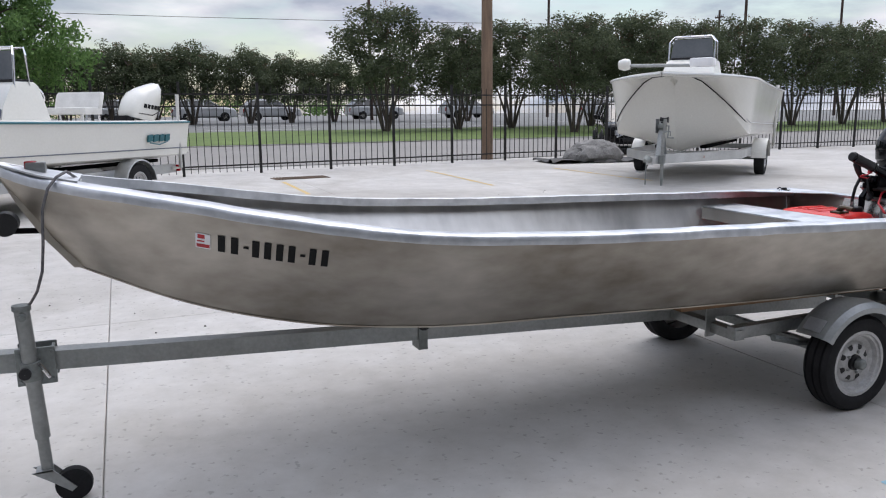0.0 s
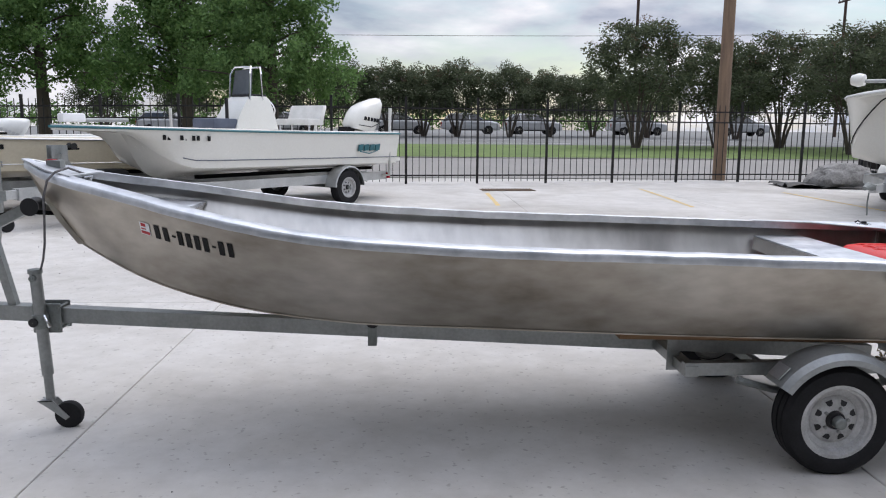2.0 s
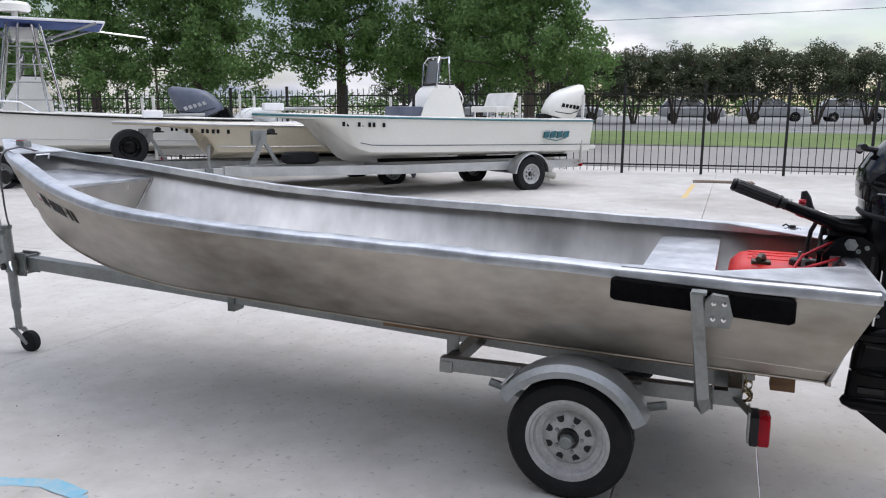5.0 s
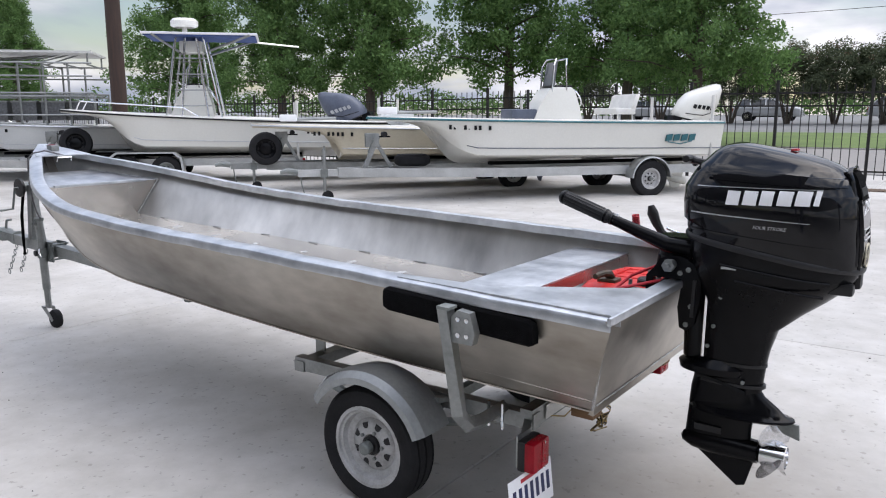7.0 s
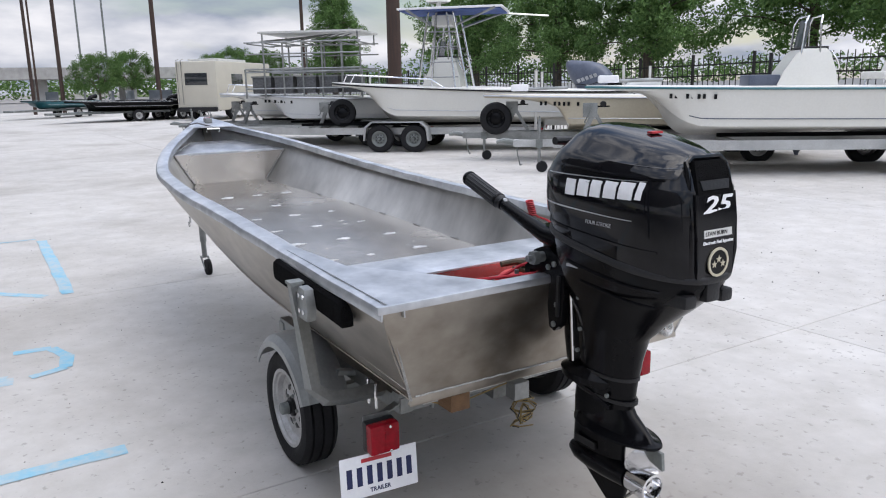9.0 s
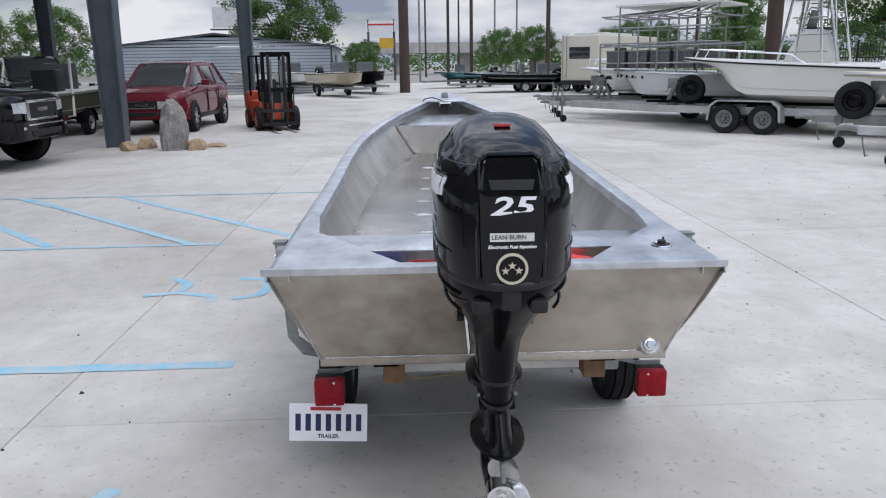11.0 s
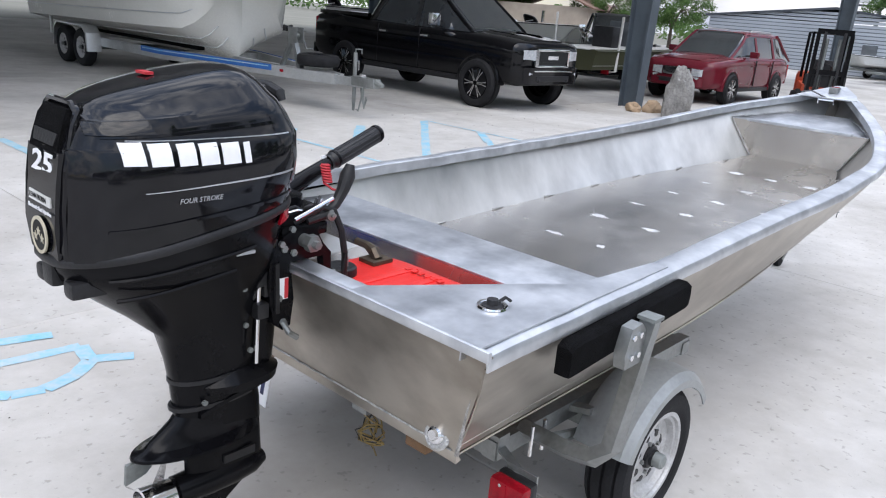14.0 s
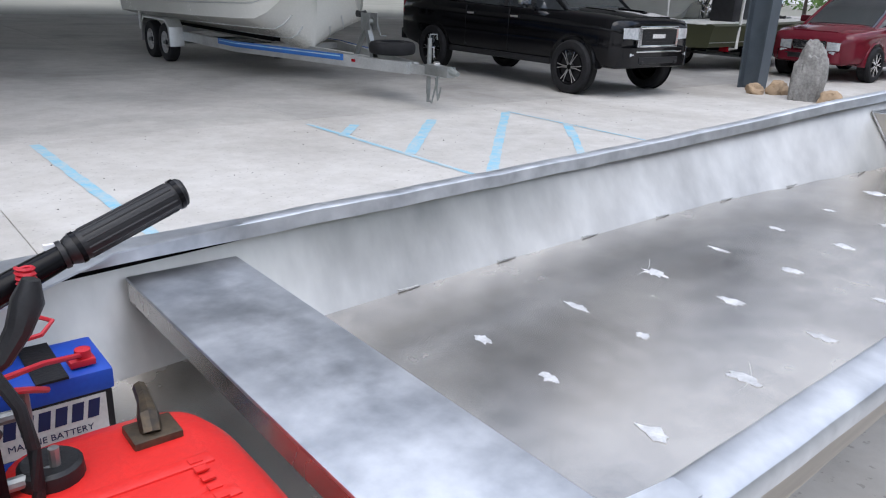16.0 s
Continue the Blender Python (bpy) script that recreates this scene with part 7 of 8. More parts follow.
    part("bow_stop", lathe(bmesh.new(), [(0.02, -0.07), (0.05, -0.07), (0.03, 0.0), (0.05, 0.07), (0.02, 0.07)], pose(post_x + 0.34, 0, zf + 0.66, 90, 0, 0), 14, True), PLASTIC_BLACK, t)
    part("winch_strap", T([(post_x + 0.12, 0, zf + 0.62), (post_x + 0.45, 0, zf + 0.62)], 0.014, 5), CARPET, t)
    part("jack_crank", T([(0, -0.10, zf + 0.42), (0, -0.10, zf + 0.47), (0.0, -0.22, zf + 0.47), (0.0, -0.22, zf + 0.40)], 0.010, 6), GALV_OLD, t)
    part("tongue_lamp", B(axle * 0.3, axle * 0.3 + 0.06, -hw * 0.5 - 0.06, -hw * 0.5 - 0.03, zf - 0.03, zf + 0.02), AMBER_L, t)
    if spare:
        part("spare_wheel", lathe(bmesh.new(), [(0.12, -0.09), (0.26, -0.1), (0.32, -0.06), (0.33, 0), (0.32, 0.06), (0.26, 0.1), (0.12, 0.09)], pose(post_x + 0.85, 0.0, zf + 0.20, 0, 0, 0), 26, True), RUBBER, t)
    return t


def berth(x, y, deg):
    return pose(x, y, ground_z(x, y), 0, 0, deg)


# cream bay boat with teal stripe
M1 = berth(-3.69, 6.77, 51.5)
road_trailer("aluminium boat trailer with white guide poles under a cream bay boat", M1, 5.84, 1.35, 2.0, TRL_ALU, spare=True, gm=TRL_ALU, R=0.34, post_x=0.75)
b1, s1 = power_boat("bay_boat", "cream-white bay boat with teal stripe and white outboard", M1 @ pose(0.80, 0, 0), 6.5, 2.25, 0.62, 1.46, 1.36, 1.1, GEL_WHITE, TEAL, dead=0.2, line_m=COVER_BLUE)
reg_bars(b1, s1, 0.10, 1.25, 0.10)
for s in (-1, 1):
    for k in range(4):
        part("maker_mark", loft(bmesh.new(), [[Vector((5.28 + 0.16 * k + dx * 0.12 + dz * 0.03, s * yy, 1.02 + dz * 0.13)) for dx, dz in ((0, 0), (1, 0.1), (1, 1), (0, 0.9))] for yy in (1.10, 1.128)]), TEAL, b1)
    part("mark_swoosh", T([(5.33, s * 1.122, 1.01), (5.58, s * 1.124, 0.97), (5.83, s * 1.122, 1.02)], 0.012, 5), TEAL, b1)
console(b1, 3.55, 1.34, 0.66, 0.60, 0.46)
leaning_post(b1, 4.62, 1.10)
part("bow_seat", B(2.6, 3.1, -0.3, 0.3, 1.38, 1.60, bevel=0.03), COVER_BLUE, b1)
part("rod_holder_post", T([(2.95, -0.2, 1.3), (2.95, -0.2, 1.95)], 0.03, 8), PLASTIC_BLACK, b1)
tm1 = part("trolling_motor", T([(0.35, 0.1, 1.54), (1.3, 0.15, 1.55)], 0.03, 8), GALV, b1)
part("motor_head", B(0.2, 0.55, 0.02, 0.2, 1.51, 1.64, bevel=0.03), WHITE_DECAL, tm1)
stern_motor(b1, 6.22, 1.42, GEL_WHITE, 1.28, 14)
part("stern_step", B(6.47, 6.8, -0.9, -0.45, 0.78, 0.86, bevel=0.02), GEL_WHITE, b1)
part("stern_step", B(6.47, 6.8, 0.45, 0.9, 0.78, 0.86, bevel=0.02), GEL_WHITE, b1)

# cream skiff beyond it
M2 = berth(-6.28, 7.42, 50)
road_trailer("galvanised boat trailer with spare wheel under a cream skiff", M2, 5.2, 1.0, 1.9, GALV, R=0.31, gm=GALV, post_x=0.45)
b2, s2 = power_boat("cream_skiff", "yellowed cream fibreglass skiff with a long flared bow", M2 @ pose(0.0, 0, 0), 6.4, 2.0, 0.60, 1.32, 1.22, 2.5, GEL_CREAM, SILVER_DECAL, dead=0.16, flare=0.10, full=0.42)
reg_bars(b2, s2, 0.11, 1.15, 0.10)
stern_motor(b2, 6.1, 1.15, COVER_BLUE, 0.95, 10)
tm2 = part("trolling_motor", T([(0.7, 0.1, 1.42), (1.7, 0.15, 1.44)], 0.03, 8), GALV, b2)
part("motor_head", B(0.55, 0.9, 0.0, 0.2, 1.38, 1.52, bevel=0.03), WHITE_DECAL, tm2)
spare_at(b2, pose(0.25, -0.2, 0.85, 90, 0, 0), 0.33)
# far boats behind with covered motors
M2b = berth(-3.6, 13.8, 205)
b2b, s2b = power_boat("work_skiff", "grey work skiff with a tilted, covered outboard towards the yard", M2b, 4.3, 1.9, 0.60, 1.24, 1.16, 1.0, GEL_PALE, SILVER_DECAL)
road_trailer("galvanised boat trailer under a grey work skiff", M2b @ pose(-0.9, 0, 0), 3.6, 0.9, 1.8, GALV, R=0.30)
stern_motor(b2b, 4.15, 1.42, COVER_BLUE, 1.5, 24, 0.0, False)

# centre console with a hard top
M3 = berth(-13.75, 3.87, 47.5)
road_trailer("tandem-axle aluminium boat trailer with spare wheel", M3, 5.3, 3.4, 2.3, TRL_ALU, tandem=True, R=0.33, post_x=3.0, rim_m=GALV_OLD)
b3, s3 = power_boat("centre_console_boat", "white centre console fishing boat with a tall aluminium tower top", M3 @ pose(3.35, 0, 0), 7.3, 2.6, 0.55, 1.66, 1.36, 1.0, GEL_WHITE, BLACK_DECAL, dead=0.34, flare=0.12, full=0.30)
spare_at(b3, pose(0.35, -0.34, 0.92, 80, 0, 8), 0.35)
console(b3, 2.95, 1.42, 0.8, 0.8, 0.4)
tt = part("tower_top", B(2.75, 5.25, -0.85, 0.85, 3.30, 3.35, bevel=0.02), WHITE_DECAL, b3, "white-edged tower roof")
part("top_canvas", B(2.8, 5.2, -0.8, 0.8, 3.275, 3.302), BLUE_CANVAS, tt)
for s in (-1, 1):
    for a, b in (((3.15, s * 0.62, 1.35), (3.45, s * 0.55, 3.26)), ((3.5, s * 0.62, 1.35), (3.65, s * 0.55, 3.26)), ((4.4, s * 0.62, 1.35), (4.05, s * 0.55, 3.26)), ((4.1, s * 0.62, 1.35), (3.9, s * 0.55, 3.26)), ((2.98, s * 0.85, 3.3), (3.5, s * 0.5, 2.95)), ((5.08, s * 0.85, 3.3), (4.1, s * 0.5, 2.95))):
        part("tower_leg", T([a, b], 0.028, 8), CHROME if a[2] < 2 else GALV, tt)
    for z in (1.75, 2.1, 2.45, 2.8):
        part("tower_rung", T([(3.3 + z * 0.05, s * 0.60, z), (4.25 - z * 0.05, s * 0.60, z)], 0.016, 6), GALV, tt)
    part("bow_rail", T([(0.4, s * 0.30, 1.66), (0.5, s * 0.32, 1.85), (1.6, s * 0.85, 1.78), (2.8, s * 1.10, 1.70), (3.2, s * 1.14, 1.45)], 0.016, 6), CHROME, b3)
part("tower_box", B(3.5, 4.0, -0.4, 0.4, 2.95, 3.2, bevel=0.03), GEL_WHITE, tt)
radar = part("radar", lathe(bmesh.new(), [(0.25, 0.0), (0.31, 0.04), (0.31, 0.14), (0.25, 0.2), (0.001, 0.22)], pose(3.6, 0, 3.52), 24), GEL_WHITE, tt)
part("radar_mast", T([(3.6, 0, 3.3), (3.6, 0, 3.55)], 0.06, 8), GEL_WHITE, tt)
part("outrigger", T([(5.0, 0.8, 3.3), (6.2, 1.1, 3.22)], 0.02, 6), CHROME, tt)
tt.location.x = -0.8
for y in (-0.4, 0.4):
    stern_motor(b3, 7.25, 1.3, GEL_PALE, 1.0, 30, y, False)

# aluminium crew boat with cages and racks
M4 = berth(-15.65, 4.1, 50)
road_trailer("long galvanised boat trailer under a work boat", M4, 5.6, 1.2, 2.2, GALV, tandem=True, R=0.31, jack_wheel=True)
b4, s4 = power_boat("crew_boat", "pale grey work boat with a rack of cages and pipe rails", M4 @ pose(1.3, 0, 0), 6.4, 2.4, 0.62, 1.40, 1.22, 1.1, GEL_PALE, SILVER_DECAL, dead=0.14, flare=0.1)
reg_bars(b4, s4, 0.13, 0.9, 0.10)
for s in (-1, 1):
    for z in (1.55, 1.98, 2.06, 2.45, 2.75):
        part("rack_rail", T([(0.5, s * 1.0, z), (3.7, s * 1.05, z)], 0.022, 6), GALV, b4)
    for x in np.linspace(0.5, 3.7, 7):
        part("rack_post", T([(x, s * 1.02, 1.3), (x, s * 1.02, 2.75 if 0.8 < x < 3.5 else 2.06)], 0.025, 6), GALV, b4)
for x in np.linspace(0.6, 3.6, 7):
    for z in (2.02, 2.72):
        part("rack_cross", T([(x, -1.02, z), (x, 1.02, z)], 0.02, 6), GALV, b4)
for k in range(5):
    cg = part("cage", B(0.65 + k * 0.62, 1.17 + k * 0.62, -0.95, -0.45, 1.42, 1.86, bevel=0.02), mat("dark_grey_mesh", (0.16, 0.165, 0.17), (0.08, 0.08, 0.085), 0.6, 0.3, 20, 60, 0.4) if k == 0 else bpy.data.materials["dark_grey_mesh"], b4, "dark grey wire cage")
    part("cage_rim", B(0.63 + k * 0.62, 1.19 + k * 0.62, -0.97, -0.43, 1.84, 1.88), GALV, cg)
for k in range(7):
    part("rod", T([(0.6 + k * 0.3, -0.7 + 0.2 * k, 2.78), (1.8 + k * 0.3, 0.5 - 0.15 * k, 2.95 + 0.02 * k)], 0.018, 5), GALV, b4)
part("roof_sheet", B(0.9, 3.7, -1.0, 1.0, 2.98, 3.03), WHITE_TAPE, b4)
for x, y in ((1.0, -0.95), (1.0, 0.95), (3.6, -0.95), (3.6, 0.95)):
    part("roof_post", T([(x, y, 2.7), (x, y, 3.0)], 0.022, 6), GALV, b4)

# small white runabout and a motor home behind
M5 = berth(-17.5, 4.3, 55)
road_trailer("small galvanised boat trailer under a white runabout", M5, 4.6, 0.9, 1.9, GALV, R=0.31)
b5, s5 = power_boat("runabout", "small white runabout with a plain bow", M5 @ pose(0.9, 0, 0), 5.2, 2.1, 0.6, 1.42, 1.25, 1.1, GEL_WHITE, SILVER_DECAL)
for s in (-1, 1):
    part("bow_rail", T([(0.3, s * 0.25, 1.45), (0.4, s * 0.3, 1.68), (2.0, s * 0.9, 1.6), (2.4, s * 0.95, 1.35)], 0.016, 6), CHROME, b5)
rv = thing("motor_home", "beige motor home with a dark rear window", "motor home", berth(-32.4, 8.3, 140) @ Matrix.Diagonal((0.9, 0.9, 0.9, 1)))
part("body", B(0, 8.2, -1.2, 1.2, 0.55, 3.25, bevel=0.12), mat("beige_coach_paint", (0.55, 0.52, 0.44), (0.47, 0.44, 0.37), 0.4, 0, 1, 30, contrast=0.4), rv)
part("rear_window", B(-0.02, 0.01, -0.65, 0.65, 1.95, 2.6, bevel=0.008), GLASS_DARK, rv)
part("roof_rack", B(1.0, 5.0, -0.9, 0.9, 3.25, 3.4, bevel=0.04), WHITE_TAPE, rv)
part("rear_ladder", T([(-0.06, 0.8, 0.9), (-0.06, 0.8, 3.3), (0.2, 0.8, 3.35)], 0.02, 6), GALV, rv)
part("rear_ladder", T([(-0.06, 1.05, 0.9), (-0.06, 1.05, 3.3), (0.2, 1.05, 3.35)], 0.02, 6), GALV, rv)
part("rear_bumper", B(-0.12, 0.02, -1.15, 1.15, 0.5, 0.75, bevel=0.03), PLASTIC_BLACK, rv)
for s in (-1, 1):
    part("side_window", B(2.0, 3.6, s * 1.2 - 0.01, s * 1.2 + 0.01, 1.9, 2.55), GLASS_DARK, rv)
    part("side_stripe", B(0.3, 7.9, s * 1.2 - 0.008, s * 1.2 + 0.008, 1.25, 1.5), SILVER_DECAL, rv)
    for ax in (2.0, 6.6):
        w = new("wheel")
        w.parent = rv
        wheel_parts(w, Vector((ax, s * 1.08, 0.42)), s, 0.42, 0.25, 0.24, tread=False)

# bow-on bay boat by the fence
M6 = berth(9.75, 8.3, 38) @ Matrix.Diagonal((1.1, 1.1, 1.1, 1))
road_trailer("white-framed boat trailer under a deep white bay boat", M6, 3.75, 1.9, 2.45, TRL_ALU, R=0.34, jack_wheel=False, gm=GEL_WHITE, post_x=0.15)
b6, s6 = power_boat("deep_bay_boat", "deep white bay boat with a pale-blue band, bow towards the yard", M6 @ pose(0.15, 0.0, 0), 6.2, 2.65, 0.55, 1.95, 1.75, 1.0, GEL_WHITE, GEL_PALE, dead=0.35, flare=0.05, full=0.30)
console(b6, 2.5, 1.85, 0.45, 0.95, 0.38)
for s in (-1, 1):
    part("hull_trim", T([(q["xk"] * 0.6 + q["xt"] * 0.4 - 0.01, s * (q["cb"] + 0.03), q["ch"] + (q["zs"] - q["ch"]) * 0.18) for q in s6 if q["t"] < 0.9], 0.011, 5), BLACK_DECAL, b6)
tm6 = part("trolling_motor", T([(0.55, -0.45, 2.08), (0.65, 0.75, 2.12)], 0.03, 8), GALV, b6)
part("motor_head", B(0.45, 0.75, -0.75, -0.35, 2.05, 2.2, bevel=0.04), WHITE_DECAL, tm6)
part("motor_end", lathe(bmesh.new(), [(0.001, 0), (0.09, 0.03), (0.11, 0.12), (0.08, 0.22), (0.001, 0.24)], pose(0.65, 0.7, 2.14, -90, 0, 0), 16), GEL_WHITE, tm6)
stern_motor(b6, 6.1, 1.5, GEL_PALE, 1.0, 20)

# white cuddy boat under the canopy
M7 = berth(-1.62, -7.25, -91)
t7 = road_trailer("tandem-axle aluminium trailer with a blue-painted beam", M7, 7.1, 1.2, 2.3, TRL_ALU, tandem=True, R=0.36, jack_wheel=False, spare=False, post_x=1.25)
for s in (-1, 1):
    part("blue_beam_strip", loft(bmesh.new(), [[Vector((x, s * (yb + d), z)) for d, z in ((0.036, 0.50), (0.052, 0.50), (0.052, 0.592), (0.036, 0.592))] for x, yb in ((1.45, 0.36), (3.9, 0.97), (4.6, 0.97))]), BEAM_BLUE, t7, "blue-painted trailer beam")
    part("pale_beam_stripe", loft(bmesh.new(), [[Vector((x, s * (yb + d), z)) for d, z in ((0.050, 0.552), (0.0545, 0.552), (0.0545, 0.568), (0.050, 0.568))] for x, yb in ((1.5, 0.372), (3.9, 0.97), (4.55, 0.97))]), BLUE_PAINT, t7)
    part("beam_reflector", B(1.2, 1.27, s * 0.36 - 0.01, s * 0.36 + 0.01, 0.50, 0.54), RED_LENS, t7)
spare_at(t7, pose(0.9, -0.1, 0.72), 0.34)
part("jack_crank_arm", T([(0.0, -0.10, 0.80), (0.0, -0.17, 0.80), (0.0, -0.17, 0.66)], 0.012, 6), CHROME, t7)
for k_ in range(3):
    part("tongue_chain", T([(-0.2 - 0.1 * k_, 0.06 * (k_ - 1), 0.46), (-0.22 - 0.1 * k_, 0.07 * (k_ - 1), 0.25), (-0.26 - 0.1 * k_, 0.09 * (k_ - 1), 0.16), (-0.30 - 0.1 * k_, 0.08 * (k_ - 1), 0.30)], 0.012, 5), GALV_OLD, t7)
part("brake_actuator", B(-0.62, -0.12, -0.075, 0.075, 0.46, 0.60, bevel=0.02), GALV, t7)
part("actuator_cap", lathe(bmesh.new(), [(0.05, 0), (0.05, 0.03), (0.03, 0.045), (0.001, 0.046)], pose(-0.3, 0, 0.60), 14), CHROME, t7)
b7, s7 = power_boat("cuddy_boat", "large white V-hull boat on a tandem trailer under the canopy", M7 @ pose(0.95, 0, 0), 8.3, 2.7, 0.50, 2.25, 1.9, 2.0, GEL_WHITE, GALV_OLD, dead=0.52, flare=0.40, full=0.52)
for s in (-1, 1):
    for k, zz in enumerate((0.35, 0.65)):
        part("hull_strake", T([(q["xk"] * (0.92 - 0.05 * k) + q["xt"] * (0.08 + 0.05 * k), s * q["cb"] * (0.35 + 0.3 * k) + s * 0.01, q["keel"] + (q["ch"] - q["keel"]) * (0.40 + 0.3 * k)) for q in s7 if q["t"] > 0.16], 0.014, 5), GEL_PALE, b7)
console(b7, 3.6, 1.95, 0.8, 1.2, 0.5)

# boats and trailers deeper under the canopy
for k, (x, y, d) in enumerate(((4.2, -14.5, -95), (7.6, -16.0, -96))):
    Mk = berth(x, y, d)
    road_trailer("dark boat trailer deep under the canopy", Mk, 5.2, 1.0, 2.2, GALV_OLD, R=0.36, rim_m=PLASTIC_BLACK)
    bk_, sk_ = power_boat("dark_boat", "dark green boat on a trailer deep under the canopy", Mk @ pose(0.9, 0, 0), 6.0, 2.3, 0.65, 1.6, 1.4, 1.2, mat("dark_green_paint", (0.03, 0.035, 0.025), (0.02, 0.022, 0.017), 0.4) if k == 0 else bpy.data.materials["dark_green_paint"], GALV)

# ---------------------------------------------------------------- road vehicles
def paint(name, c):
    return mat(name, c, tuple(v * 0.85 for v in c), 0.10, 0.0, 0.8, 60, 0.0, rvar=0.03, spec=0.34)


BLACK_PAINT = paint("black_car_paint", (0.003, 0.003, 0.004))
RED_PAINT = paint("maroon_car_paint", (0.13, 0.014, 0.024))
GREEN_PAINT = mat("olive_boat_paint", (0.060, 0.062, 0.030), (0.045, 0.047, 0.023), 0.5, 0, 2, 40)
GREY_PAINT = paint("dark_grey_car_paint", (0.035, 0.04, 0.042))
SILVER_PAINT = paint("silver_car_paint", (0.45, 0.46, 0.47))
WHITE_PAINT = paint("white_car_paint", (0.72, 0.72, 0.72))
LAMP_GLASS = mat("headlamp_glass", (0.62, 0.64, 0.66), (0.4, 0.42, 0.44), 0.1, 0.3, 20, 90, coat=0.8)
AMBER = mat("amber_lens", (0.6, 0.16, 0.03), None, 0.25)


AUTO_GLASS = mat("car_window_glass", (0.035, 0.042, 0.045), (0.025, 0.03, 0.032), 0.04, 0, 3, 20, coat=0.8, rvar=0.02)


def vehicle(name, label, category, m, body_m, secs, cab, wb, track, R, rim_m, grille_m, pillars, bed=None, W=None):
    """secs: (x, z_low, z_shoulder, half width) nose to tail; cab: (x, z, half width) of the glasshouse base and roof, nose to tail."""
    v = thing(name, label, category, m)
    truck = category == "pickup truck"
    xs = np.unique(np.concatenate([np.linspace(a[0], b[0], 5) for a, b in zip(secs, secs[1:])]))

    def ring(x, z0, z1, w):
        side = [(0.80, z0), (0.95, z0 + 0.05), (0.995, z0 + 0.16), (1.0, z0 + (z1 - z0) * 0.5), (0.985, z0 + (z1 - z0) * 0.72), (0.995, z0 + (z1 - z0) * 0.76), (0.965, z1 - 0.06), (0.90, z1 - 0.008), (0.6, z1 + 0.022), (0.3, z1 + 0.03)]
        return [Vector((x, -w * k, z)) for k, z in side] + [Vector((x, w * k, z)) for k, z in side[::-1]]

    body = part("body", loft(bmesh.new(), [ring(x, *hermite(secs, np.array([x]))[0]) for x in xs]), body_m, v, "", 42)
    (xb0, zb, wb0), (xr0, zr, wr), (xr1, _, _), (xb1, _, _) = cab
    sx = [xb0, xb0 + (xr0 - xb0) * 0.5, xr0 - 0.12, xr0 + 0.12, xr0 + 0.5, (xr0 + xr1) / 2, xr1 - 0.35, xr1 - 0.05, xr1 + (xb1 - xr1) * 0.5, xb1]

    def top(x):
        up_ = min(1, (x - xb0) / (xr0 + 0.02 - xb0), (xb1 - x) / (xb1 - xr1 + 0.02))
        k0 = 0.85 if truck else 0.66
        return zb + (zr - zb) * (up_ if up_ < k0 else k0 + (1 - k0) * math.sin((up_ - k0) / (1 - k0) * 1.5708)) + 0.03 * math.sin(math.pi * (x - xb0) / (xb1 - xb0))

    def cw(x, z):
        k = max(0, min(1, (z - zb) / (zr - zb)))
        nose = 0.90 + 0.10 * min(1, (x - xb0) / 0.7)
        return (wb0 + (wr - wb0) * k) * nose

    def over(x, grow=0.0):
        zt = top(x)
        return [(-cw(x, zt) - grow, max(zb - 0.04, zt - 0.09)), (-cw(x, zt) * 0.965 - grow, max(zb - 0.03, zt - 0.035)), (-cw(x, zt) * 0.86, zt + grow), (-cw(x, zt) * 0.45, zt + 0.018 + grow), (cw(x, zt) * 0.45, zt + 0.018 + grow), (cw(x, zt) * 0.86, zt + grow), (cw(x, zt) * 0.965 + grow, max(zb - 0.03, zt - 0.035)), (cw(x, zt) + grow, max(zb - 0.04, zt - 0.09))]

    cabin = part("cabin_glass", loft(bmesh.new(), [[Vector((x, -cw(x, zb), zb - 0.05))] + [Vector((x, y, z)) for y, z in over(x)] + [Vector((x, cw(x, zb), zb - 0.05))] for x in sx]), GLASS_DARK, v, "dark tinted glass cabin", 40)
    part("roof", loft(bmesh.new(), [[Vector((x, y, z)) for y, z in over(x, 0.012)] + [Vector((x, y * 0.9, z - 0.03)) for y, z in over(x)[::-1]] for x in (sx[2], sx[3], sx[4], sx[5], sx[6], sx[7], xr1 + 0.10)]), body_m, cabin, "", 45)
    part("windscreen", loft(bmesh.new(), [[Vector((x, y * 0.97, z + 0.008)) for y, z in over(x)[2:6]] + [Vector((x, y * 0.97, z - 0.01)) for y, z in over(x)[2:6][::-1]] for x in np.linspace(xb0 + 0.05, sx[2] + 0.02, 5)]), AUTO_GLASS, cabin, "", 40)
    for s in (-1, 1):
        edge = lambda x: Vector((x, s * (cw(x, top(x)) * 0.955 + 0.006), top(x) - 0.03))
        part("front_pillar", T([edge(x) for x in np.linspace(xb0, sx[3], 6)], 0.036, 8), body_m, cabin)
        part("rear_pillar", T([edge(x) for x in np.linspace(sx[7], xb1, 5)], 0.042 if not truck else 0.075, 8), body_m, cabin)
        for t0, t1 in pillars[:-1]:
            xp = xb0 + (xb1 - xb0) * (t1 + 0.02)
            part("door_pillar", BM((xp, s * (wb0 - 0.002), zb - 0.02), (xp + 0.03, s * (wr + 0.012), zr - 0.09), 0.085, 0.03), PLASTIC_BLACK if truck else body_m, cabin)
        w = secs[len(secs) // 2][3]
        xm = xb0 + 0.62
